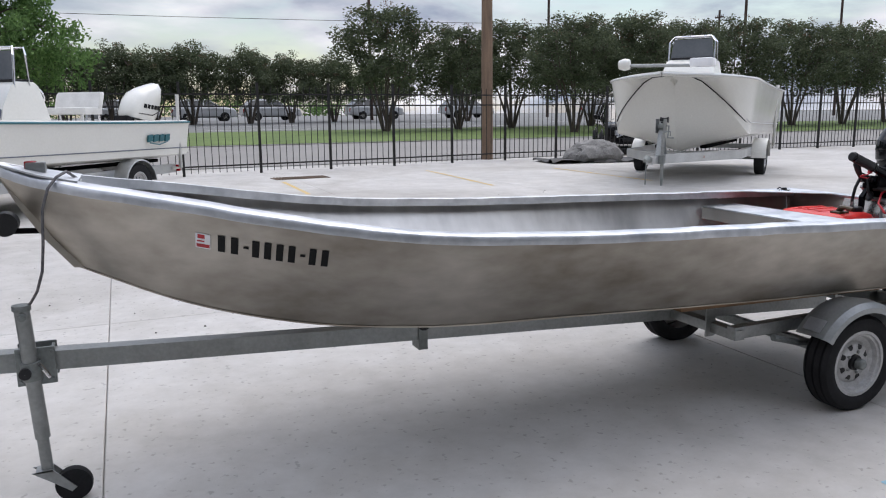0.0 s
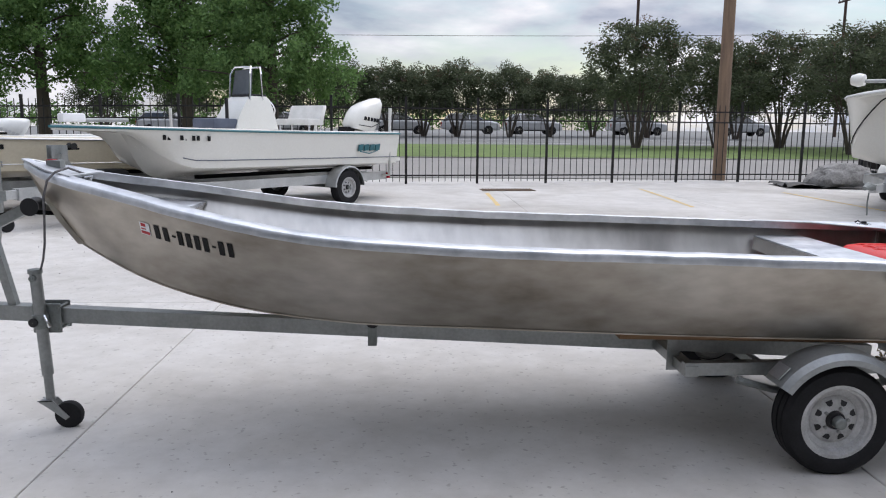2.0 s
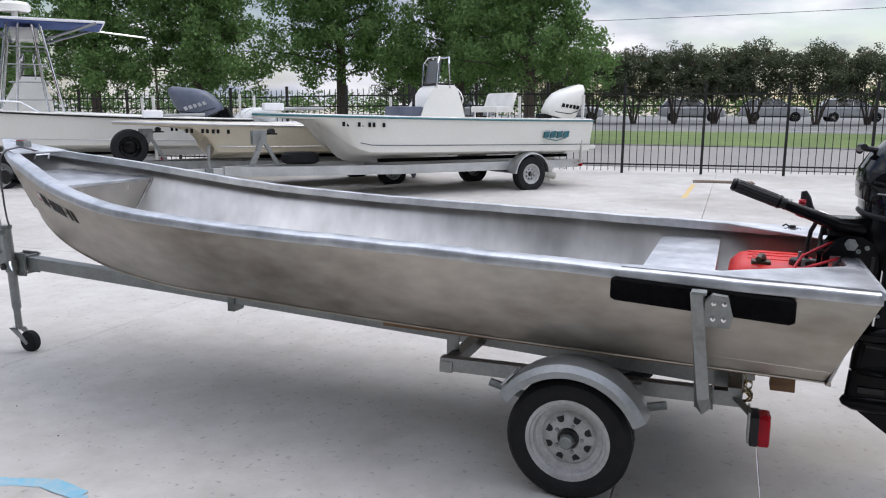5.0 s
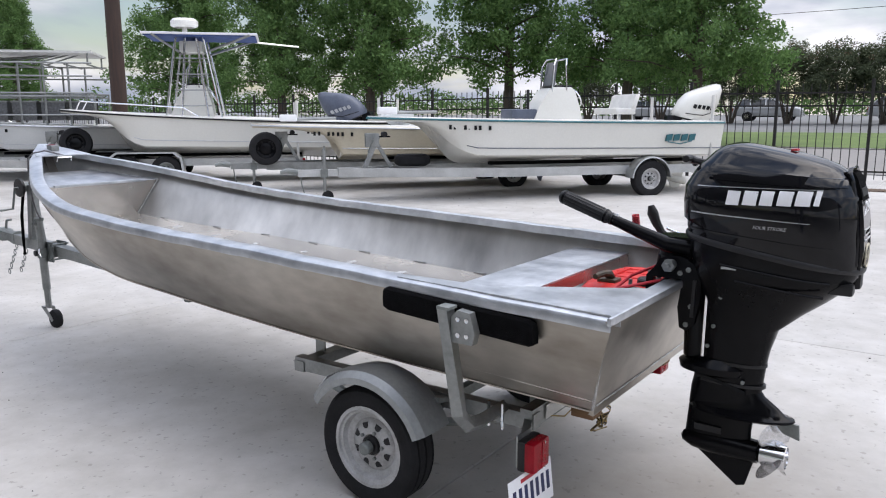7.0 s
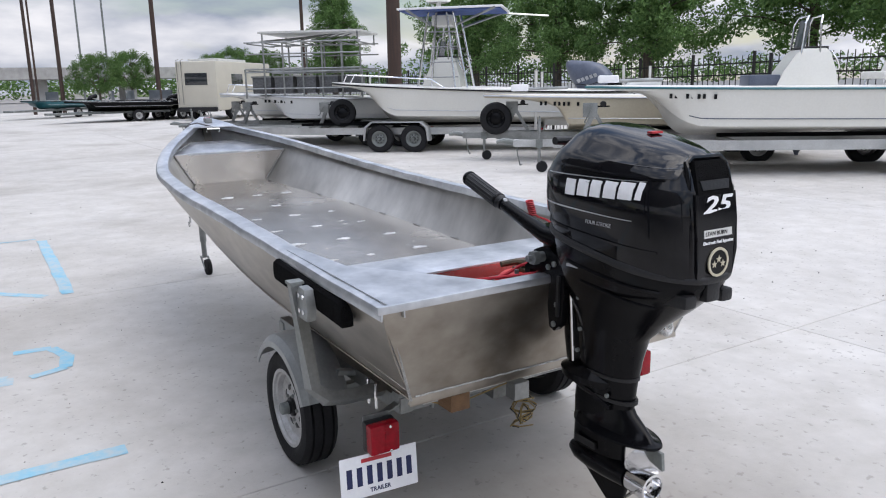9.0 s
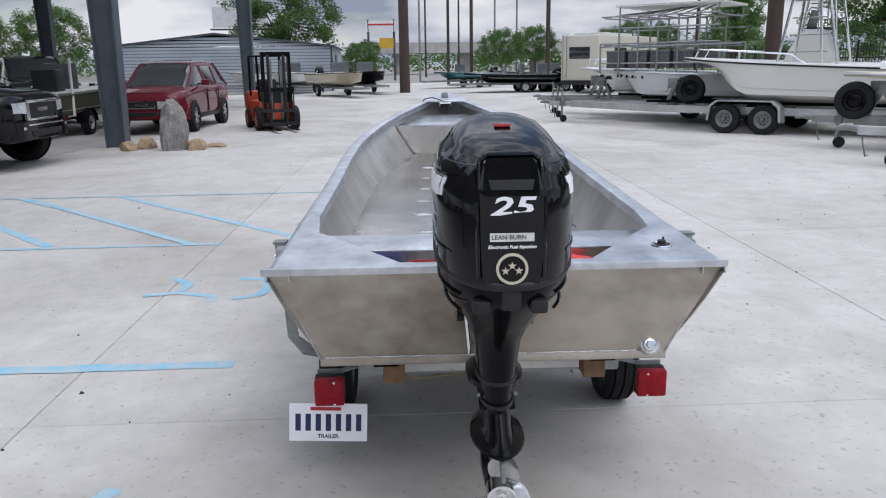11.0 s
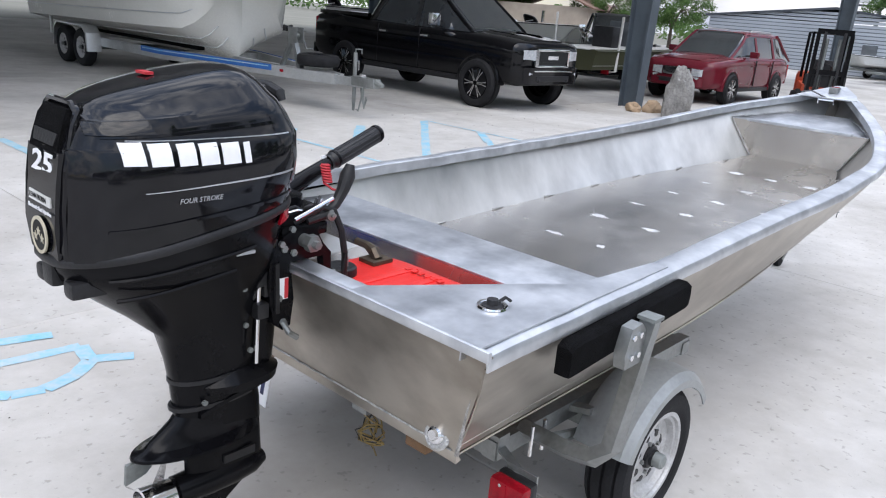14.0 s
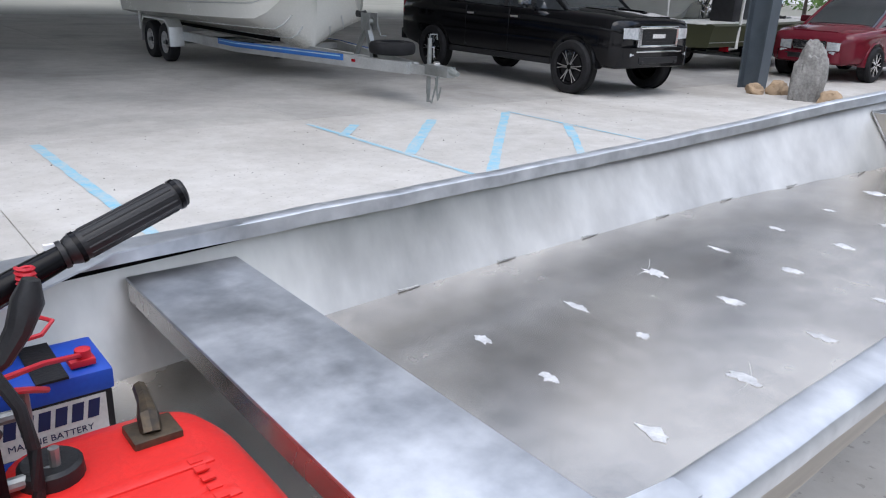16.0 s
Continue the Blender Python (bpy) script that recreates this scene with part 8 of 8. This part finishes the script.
        mir = part("mirror", B(xm, xm + 0.13, s * (w + 0.12) - 0.11, s * (w + 0.12) + 0.11, zb + 0.03, zb + 0.26 if truck else zb + 0.18, bevel=0.035), CHROME if truck else body_m, v)
        part("mirror_arm", BM((xm + 0.07, s * (wb0 - 0.03), zb + 0.06), (xm + 0.07, s * (w + 0.05), zb + 0.08), 0.05, 0.04), PLASTIC_BLACK, mir)
        for t0, t1 in pillars[:2]:
            xh = xb0 + (xb1 - xb0) * (t1 - 0.06)
            part("door_handle", B(xh - 0.2, xh, s * w - 0.02, s * w + 0.018, zb - 0.19, zb - 0.155, bevel=0.006), CHROME if truck else body_m, v)
            part("door_gap", B(xh + 0.045, xh + 0.051, s * w - 0.03, s * w + 0.001, secs[1][1] + 0.08, zb - 0.04), PLASTIC_BLACK, v)
        part("side_sill", B(wb[0] + R + 0.08, wb[1] - R - 0.08, s * w * 0.97 - 0.03, s * w * 0.97 + 0.03, secs[2][1] - 0.04, secs[2][1] + 0.06, bevel=0.02), PLASTIC_BLACK, v)
        for ax in (wb[0], wb[1]):
            wl_ = new("wheel")
            wl_.parent = v
            am = Matrix.Translation((ax, s * (w - 0.012), R + 0.02)) @ Matrix.Rotation(radians(-90 * s), 4, "X")
            arch = lathe(bmesh.new(), [(R + 0.10, -0.10), (R + 0.085, 0.018), (R + 0.05, 0.028), (R + 0.035, 0.02), (R + 0.035, -0.2)], am, 32)
            for vv in list(arch.verts):
                vv.co.z = max(vv.co.z, secs[2][1] - 0.02)
            part("wheel_arch", arch, body_m, v, "", 40)
            part("arch_well", lathe(bmesh.new(), [(0.001, 0.016), (R + 0.045, 0.016)], am, 28), BLACK_DECAL, v)
            wheel_parts(wl_, Vector((ax, s * (w - 0.06), R)), s, R, 0.27, R * 0.66, rim_m=SATIN_BLACK, holes=0, bolts=0, tread=False, spokes=6 if truck else 7)
    x0, z0, z1, w0 = secs[0]
    hx = xb0 - 0.05
    hz = lambda x: hermite(secs, np.array([x]))[0][1]
    part("bonnet_ridge", loft(bmesh.new(), [[Vector((x, y * k, hz(x) + dz)) for y, dz in ((-0.64, 0.0), (-0.54, 0.05), (0.54, 0.05), (0.64, 0.0), (0.5, -0.05), (-0.5, -0.05))] for x, k in ((x0 + 0.14, 0.86), (x0 + 0.5, 0.95), (0.9, 1.0), (hx, 1.02))]), body_m, v, "", 50)
    if not truck:
        for s in (-1, 1):
            part("roof_rail", T([(xr0 + 0.35, s * wr * 0.84, zr), (xr0 + 0.45, s * wr * 0.84, zr + 0.075), (xr1 - 0.35, s * wr * 0.84, zr + 0.075), (xr1 - 0.25, s * wr * 0.84, zr)], 0.018, 6), SILVER_PAINT, v)
    gz0, gz1 = z0 + (z1 - z0) * 0.50, z1 - 0.02
    g = part("grille", loft(bmesh.new(), [[Vector((x0 + dx, y * w0 * 0.56, z)) for y, z in ((-0.86, gz0), (0.86, gz0), (1, (gz0 + gz1) / 2), (0.96, gz1), (-0.96, gz1), (-1, (gz0 + gz1) / 2))] for dx in (0.05, -0.05)]), grille_m, v)
    for k in range(5):
        zz = gz0 + 0.035 + k * (gz1 - gz0 - 0.06) / 5
        part("grille_bar", B(x0 - 0.058, x0 - 0.04, -w0 * 0.47, w0 * 0.47, zz, zz + (gz1 - gz0) * 0.11), PLASTIC_BLACK, g)
    if truck:
        gh = w0 * 0.58
        for za_, zb_ in ((gz0 - 0.03, gz0 + 0.012), (gz1 - 0.03, gz1 + 0.015)):
            part("grille_frame", B(x0 - 0.078, x0 - 0.03, -gh, gh, za_, zb_, bevel=0.012), CHROME, g)
        for s in (-1, 1):
            part("grille_frame", loft(bmesh.new(), [[Vector((x0 + dx, s * (gh + dy), z)) for dx, dy in ((-0.076, -0.04), (-0.060, 0.03), (-0.02, 0.03), (-0.02, -0.04))] for z in (gz0 - 0.02, (gz0 + gz1) / 2, gz1)]), CHROME, g)
            part("hood_crease", T([(x0 + 0.12, s * w0 * 0.42, z1 + 0.055), (x0 + 0.6, s * w0 * 0.46, hermite(secs, np.array([x0 + 0.6]))[0][1] + 0.06), (xb0 - 0.05, s * w0 * 0.50, zb + 0.03)], 0.012, 6), body_m, v)
            part("tow_hook", B(x0 - 0.125, x0 - 0.09, s * 0.42 - 0.03, s * 0.42 + 0.03, z0 + 0.02, z0 + 0.07, bevel=0.01), PLASTIC_BLACK, v)
    part("brand_block", B(x0 - 0.066, x0 - 0.054, -0.16, 0.16, (gz0 + gz1) / 2 - 0.03, (gz0 + gz1) / 2 + 0.035), CHROME, g)
    part("front_bumper", loft(bmesh.new(), [[Vector((x0 + dx, s_ * w0 * k, z)) for s_, z in ((-1, z0 - 0.02), (1, z0 - 0.02), (1, gz0 - 0.03), (-1, gz0 - 0.03))] for dx, k in ((-0.10, 0.80), (-0.085, 0.92), (-0.02, 1.02), (0.22, 1.06))]), body_m, v, "", 60)
    part("lower_intake", B(x0 - 0.112, x0 - 0.07, -w0 * 0.6, w0 * 0.6, z0 + 0.03, z0 + 0.13, bevel=0.01), PLASTIC_BLACK, v)
    part("bumper_trim", B(x0 - 0.108, x0 - 0.08, -w0 * 0.7, w0 * 0.7, gz0 - 0.10, gz0 - 0.075, bevel=0.005), CHROME if truck else PLASTIC_BLACK, v)
    x1, za, zb2, w1 = secs[-1]
    part("rear_bumper", B(x1 - 0.05, x1 + 0.10, -w1 * 0.98, w1 * 0.98, za, za + 0.22, bevel=0.04), SATIN_BLACK if truck else body_m, v)
    for s in (-1, 1):
        hl = part("headlight", loft(bmesh.new(), [[Vector((x0 + dx, s * w0 * y, z)) for y, z in ((ya, gz1 - 0.20), (yb, gz1 - 0.18), (yb, gz1 - 0.02), (ya, gz1 - 0.01))] for dx, ya, yb in ((-0.045, 0.58, 0.80), (-0.01, 0.58, 0.97), (0.10, 0.70, 1.035), (0.30, 0.85, 1.05))]), LAMP_GLASS, v, "clear wraparound headlight", 50)
        part("indicator", B(x0 + 0.18, x0 + 0.30, s * w0 * 1.04 - 0.015, s * w0 * 1.04 + 0.014, gz1 - 0.15, gz1 - 0.09, bevel=0.006), AMBER, hl)
        part("fog_lamp", B(x0 - 0.10, x0 - 0.02, s * w0 * 0.80 - 0.06, s * w0 * 0.80 + 0.06, z0 + 0.14, z0 + 0.20, bevel=0.02), LAMP_GLASS, v)
        part("tail_light", B(x1 - 0.10, x1 + 0.02, s * w1 * 0.93 - 0.07, s * w1 * 0.93 + 0.06, zb2 - 0.42, zb2 - 0.06, bevel=0.02), RED_LENS, v)
    if bed:
        part("bed_cover", B(bed[0] + 0.05, bed[1], -W * 0.86, W * 0.86, bed[2] - 0.04, bed[2] + 0.035, bevel=0.02), PLASTIC_BLACK, v)
        for s in (-1, 1):
            part("bed_rail", B(bed[0], bed[1], s * W * 0.92 - 0.05, s * W * 0.92 + 0.05, bed[2] - 0.03, bed[2] + 0.05, bevel=0.015), body_m, v)
    return v


TSEC = [(0.15, 0.52, 1.13, 0.82), (0.22, 0.47, 1.19, 0.93), (0.36, 0.46, 1.22, 0.99), (0.62, 0.46, 1.25, 1.02), (1.5, 0.44, 1.30, 1.02), (3.6, 0.44, 1.34, 1.02), (4.1, 0.44, 1.36, 1.02), (5.75, 0.48, 1.38, 1.0), (5.9, 0.52, 1.35, 0.97)]
TCAB = [(1.38, 1.32, 0.94), (2.30, 1.96, 0.75), (3.80, 1.97, 0.75), (4.10, 1.33, 0.94)]
vehicle("pickup_truck", "glossy black crew-cab pickup truck with chrome grille parked under the canopy", "pickup truck", pose(-5.78, -6.38, 0, 0, 0, -91.5), BLACK_PAINT, TSEC, TCAB, (0.98, 4.75), 1.72, 0.43, SATIN_BLACK, PLASTIC_BLACK, [(0.10, 0.48), (0.52, 0.92)], (4.15, 5.75, 1.40), 1.01)
vehicle("pickup_truck", "dark grey crew-cab pickup truck behind an olive boat", "pickup truck", pose(-16.0, -11.0, 0, 0, 0, 215), GREY_PAINT, TSEC, TCAB, (0.98, 4.75), 1.72, 0.41, GALV, PLASTIC_BLACK, [(0.10, 0.48), (0.52, 0.92)], (4.15, 5.75, 1.37), 1.01)
SSEC = [(0.0, 0.42, 0.84, 0.66), (0.08, 0.36, 0.93, 0.82), (0.26, 0.35, 1.0, 0.92), (0.55, 0.34, 1.05, 0.965), (1.25, 0.34, 1.12, 0.975), (3.4, 0.34, 1.14, 0.975), (4.6, 0.38, 1.12, 0.94), (4.95, 0.46, 1.05, 0.86)]
SCAB = [(1.12, 1.11, 0.90), (2.15, 1.71, 0.70), (4.20, 1.70, 0.70), (4.86, 1.12, 0.88)]
vehicle("suv", "maroon sport utility vehicle parked beside the column", "car", pose(-11.67, -6.86, 0, 0, 0, 179.5), RED_PAINT, SSEC, SCAB, (0.95, 3.85), 1.66, 0.37, SILVER_PAINT, CHROME, [(0.10, 0.36), (0.40, 0.66), (0.70, 0.92)])
vehicle("suv", "black sport utility vehicle on the street behind the fence", "car", berth(15.8, 17.0, 60), BLACK_PAINT, SSEC, SCAB, (0.95, 3.85), 1.66, 0.37, SILVER_PAINT, CHROME, [(0.10, 0.36), (0.40, 0.66), (0.70, 0.92)])
fs = vehicle("suv", "silver car in the far car park", "car", berth(3.5, 60, 182), SILVER_PAINT, SSEC, SCAB, (0.95, 3.85), 1.66, 0.34, SILVER_PAINT, PLASTIC_BLACK, [(0.10, 0.36), (0.40, 0.66), (0.70, 0.92)])
tagged(fs, group="cars in the far car park")
for x, y, a in ((9.5, 62, 180), (-6, 61, 184), (46, 58, 180), (60, 56, 170), (24, 62, 180), (-16, 62, 178), (15, 63, 185), (33, 62, 180)):
    copy_thing(fs, berth(x, y, a))

# olive flat boat on a trailer in front of the dark pickup
MG = pose(-14.6, -9.4, 0, 0, 0, 2)
bg, sg = power_boat("olive_boat", "olive-green aluminium boat on a trailer beside the column", MG @ pose(-1.2, 0, 0), 5.6, 1.9, 0.5, 1.12, 1.02, 0.6, GREEN_PAINT, GREEN_PAINT, dead=0.08, flare=0.05, full=0.3)
road_trailer("black boat trailer under an olive boat", MG @ pose(-2.2, 0, 0), 4.6, 1.0, 1.8, SATIN_BLACK, R=0.3, gm=SATIN_BLACK)
part("windscreen", B(2.6, 2.66, -0.4, 0.4, 1.1, 1.75, bevel=0.02), PERSPEX, bg)
part("helm_seat", B(3.2, 3.7, -0.3, 0.3, 1.05, 1.6, bevel=0.05), PLASTIC_BLACK, bg)

# ---------------------------------------------------------------- forklift
ORANGE = mat("orange_machine_paint", (0.55, 0.07, 0.015), (0.42, 0.05, 0.012), 0.45, 0, 3, 40, 0.05)
fk = thing("forklift", "orange forklift with a tall dark mast parked on the yard", "forklift", pose(-12.8, -3.85, 0, 0, 0, 22) @ Matrix.Diagonal((0.92, 0.92, 0.92, 1)))
for y in (-0.36, 0.36):
    part("mast_rail", B(0.30, 0.44, y - 0.04, y + 0.04, 0.08, 2.10), SATIN_BLACK, fk)
    part("inner_rail", B(0.34, 0.44, y * 0.60 - 0.03, y * 0.60 + 0.03, 0.10, 2.05), PLASTIC_BLACK, fk)
    part("fork", loft(bmesh.new(), [[Vector((x, y * 0.7 + d, z)) for d in (-0.06, 0.06)] + [Vector((x, y * 0.7 + d, z - h_)) for d in (0.06, -0.06)] for x, z, h_ in ((0.50, 0.12, 0.05), (1.5, 0.09, 0.02))]), SATIN_BLACK, fk)
    part("lift_cylinder", T([(0.30, y * 0.4, 0.2), (0.30, y * 0.4, 1.9)], 0.045, 10), GALV_OLD, fk)
for z in (0.18, 1.05, 2.0):
    part("mast_cross", B(0.34, 0.42, -0.40, 0.40, z, z + 0.12), SATIN_BLACK, fk)
for z in (0.14, 0.50):
    part("carriage_bar", B(0.46, 0.52, -0.48, 0.48, z, z + 0.09), PLASTIC_BLACK, fk)
for y in (-0.42, -0.14, 0.14, 0.42):
    part("load_guard", B(0.47, 0.50, y - 0.015, y + 0.015, 0.55, 1.05), PLASTIC_BLACK, fk)
part("chassis", B(-1.35, 0.28, -0.50, 0.50, 0.20, 0.80, bevel=0.06), ORANGE, fk)
part("counterweight", B(-1.75, -1.20, -0.52, 0.52, 0.22, 1.05, bevel=0.12), ORANGE, fk)
part("front_cowl", B(0.0, 0.28, -0.45, 0.45, 0.7, 1.05, bevel=0.05), PLASTIC_BLACK, fk)
seat = part("seat", B(-0.9, -0.45, -0.28, 0.28, 0.80, 0.95, bevel=0.04), PLASTIC_BLACK, fk)
part("seat_back", B(-0.98, -0.86, -0.26, 0.26, 0.92, 1.38, bevel=0.04), PLASTIC_BLACK, seat)
for s in (-1, 1):
    part("guard_post", T([(0.12, s * 0.44, 0.8), (-0.02, s * 0.44, 2.0)], 0.035, 8), SATIN_BLACK, fk)
    part("guard_post", T([(-1.2, s * 0.44, 0.9), (-1.15, s * 0.44, 2.02)], 0.035, 8), SATIN_BLACK, fk)
    for ax, r_ in ((0.12, 0.33), (-1.25, 0.27)):
        w = new("wheel")
        w.parent = fk
        wheel_parts(w, Vector((ax, s * 0.50, r_)), s, r_, 0.20, r_ * 0.58, rim_m=ORANGE, tread=False)
for x in np.linspace(-1.15, 0.0, 7):
    part("guard_bar", B(x - 0.02, x + 0.02, -0.46, 0.46, 2.0, 2.04), SATIN_BLACK, fk)
part("steering_wheel", T([Vector((-0.2, 0, 1.2)) + Vector((0.14 * math.cos(a) * 0.7, 0.14 * math.sin(a), 0.14 * math.cos(a) * 0.7)) for a in np.linspace(0, 6.28, 14)], 0.015, 6), PLASTIC_BLACK, fk)

# ---------------------------------------------------------------- metal shed and far street
SIDING = mat("pale_metal_siding", (0.40, 0.435, 0.475), (0.33, 0.36, 0.40), 0.5, 0.2, 0.6, 20, contrast=0.4)
# darker blue-grey for the gaps: shadow lines under the strips, put in as colour
SIDING_SHADE = mat("siding_gap_shade", (0.17, 0.19, 0.215), None, 0.6, 0.2, 0.6, 20)
DARK_TRIM = mat("dark_metal_trim", (0.06, 0.07, 0.085), None, 0.5, 0.2)
shed = thing("metal_shed", "long pale metal-sided shed with a low gable roof", "shed", pose(-43, -5.4, 0, 0, 0, 3))
W_, H_, RZ = 14.5, 2.75, 0.75
for k in range(17):
    z = 0.05 + k * 0.2
    half = W_ / 2 if z < H_ else W_ / 2 * max(0.02, (H_ + RZ - z) / RZ)
    bm = loft(bmesh.new(), [[Vector((d, -W_ / 2 - half, z)), Vector((d, -W_ / 2 + half, z)), Vector((d, -W_ / 2 + half, z + 0.15)), Vector((d, -W_ / 2 - half, z + 0.15))] for d in (-0.04, 0.0)])
    part("siding_strip", bm, SIDING, shed, "horizontal pale metal siding strip" if k == 0 else "", None)
    if z < H_:
        part("siding_strip", B(-16, 0.0, -0.04 + 0.01, 0.03, z, z + 0.19), SIDING, shed, "", None)
# shade-coloured core shows between the strips as their shadow lines
part("core", B(-16, -0.03, -W_ + 0.02, -0.02, 0, H_), SIDING_SHADE, shed, smooth=None)
part("roof", loft(bmesh.new(), [[Vector((x, 0.25, H_ - 0.02)), Vector((x, -W_ / 2, H_ + RZ + 0.05)), Vector((x, -W_ - 0.25, H_ - 0.02)), Vector((x, -W_ - 0.25, H_ + 0.10)), Vector((x, -W_ / 2, H_ + RZ + 0.18)), Vector((x, 0.25, H_ + 0.10))] for x in (-16.2, 0.15)]), DARK_TRIM, shed, smooth=None)
part("corner_trim", B(-0.02, 0.03, -0.06, 0.06, 0, H_), DARK_TRIM, shed)
part("side_door", B(-7.5, -4.5, 0.02, 0.06, 0, 2.3), DARK_TRIM, shed)
house = thing("far_house", "low house with a brown shingle roof beyond the boats", "house", pose(-44, -33, 0, 0, 0, 20))
part("wall", B(-6, 6, -4, 4, 0, 2.6), mat("tan_wall", (0.42, 0.36, 0.30), None, 0.8), house)
part("roof", loft(bmesh.new(), [[Vector((-6.5, y, z)), Vector((6.5, y, z))] + [Vector((6.5, y2, z2)), Vector((-6.5, y2, z2))] for y, z, y2, z2 in ((-4.4, 2.5, -4.4, 2.6), (0, 4.2, 0, 4.3), (4.4, 2.5, 4.4, 2.6))]), mat("brown_shingles", (0.20, 0.12, 0.09), None, 0.9, 0, 3, 30, 0.3), house)
over = thing("overpass", "low grey concrete overpass across the far street", "bridge", pose(-118, 16, 0, 0, 0, 4))
part("deck", B(-4, 4, -26, 40, 3.2, 4.2), KERB, over)
part("parapet", B(3.7, 4.0, -26, 40, 4.2, 4.8), KERB, over)
for y in (-18, -8, 4, 16, 28):
    part("pier", B(-2, 2, y - 0.8, y + 0.8, 0, 3.2), KERB, over)
bb = thing("billboard", "dark-backed billboard above the shed", "billboard", pose(-58, -14.2, 0, 0, 0, 10))
part("post", T([(0, 0, 0), (0, 0, 5)], 0.15, 8), GALV_OLD, bb)
part("panel", B(-0.1, 0.1, -2.2, 2.2, 4.7, 6.3), SHEET, bb)
part("walkway", B(-0.5, 0.5, -2.4, 2.4, 4.5, 4.6), DARK_TRIM, bb)
sg_ = thing("street_sign", "tall red and white street sign on two posts", "sign", pose(-72.6, -3.3, 0))
for y in (-1.3, 1.3):
    part("post", T([(0, y, 0), (0, y, 6)], 0.12, 8), DARK_TRIM, sg_)
part("panel", B(-0.1, 0.1, -1.5, 1.5, 4.8, 5.9), WHITE_PAINT, sg_)
part("panel_band", B(0.1, 0.13, -1.3, 1.3, 5.45, 5.6), RED_DECAL, sg_)
part("lower_panel", B(-0.1, 0.1, -0.2, 1.3, 3.2, 4.2), mat("yellow_sign", (0.6, 0.35, 0.03), None, 0.5), sg_)
dm = thing("road_sign", "diamond-shaped grey road sign back on a post", "sign", pose(-62, 8.4, 0))
part("post", T([(0, 0, 0), (0, 0, 3.2)], 0.04, 6), GALV, dm)
part("panel", B(-0.02, 0.02, -0.55, 0.55, -0.55, 0.55, m=pose(0, 0, 2.9, 45, 0, 0)), GALV, dm)

# far boats along the street
def far_boat(x, y, deg, gel, label, L=5.2, z=1.25):
    Mk = berth(x, y, deg)
    bb_, sb_ = power_boat("parked_boat", label, Mk, L, 2.0, 0.55, z, z - 0.1, 0.9, gel, BLACK_DECAL)
    part("windscreen", B(2.2, 2.26, -0.5, 0.5, z, z + 0.5, bevel=0.02), PERSPEX, bb_)
    stern_motor(bb_, L, z - 0.1, SATIN_BLACK, 0.9, 20, 0, False)
    part("trailer_frame", B(-0.9, L, -0.4, 0.4, 0.42, 0.52), GALV_OLD, bb_)
    for s in (-1, 1):
        w = new("wheel")
        w.parent = bb_
        wheel_parts(w, Vector((L * 0.65, s * 0.85, 0.3)), s, 0.3, 0.18, 0.17, tread=False)
    return bb_


far_boat(-31.5, -3.1, 205, GEL_CREAM, "cream open boat on a trailer by the shed")
far_boat(-36.5, -8.0, 160, GEL_PALE, "pale open boat on a trailer before the shed")
far_boat(-38.5, -11.0, 150, GEL_PALE, "pale open boat on a trailer before the shed")
far_boat(-35.5, -2.2, 200, SATIN_BLACK, "dark bass boat on a trailer by the thick pole")
for k, (x, y) in enumerate(((-35.5, 2.6), (-36.6, 3.8), (-35.6, 5.0), (-37.5, 6.2), (-44, 1.2))):
    far_boat(x, y, 95 + 8 * k, (SATIN_BLACK, GREY_PAINT, SATIN_BLACK, GREY_PAINT, TEAL)[k], "dark bass boat parked in a row along the street", 5.0, 1.05)
for k, (x, y) in enumerate(((-24, -17), (-21, -19.5), (-26.5, -15.5), (-18.5, -21))):
    far_boat(x, y, -60 - 6 * k, (GEL_WHITE, GEL_PALE)[k % 2], "white open boat stored beyond the canopy", 5.4, 1.5)
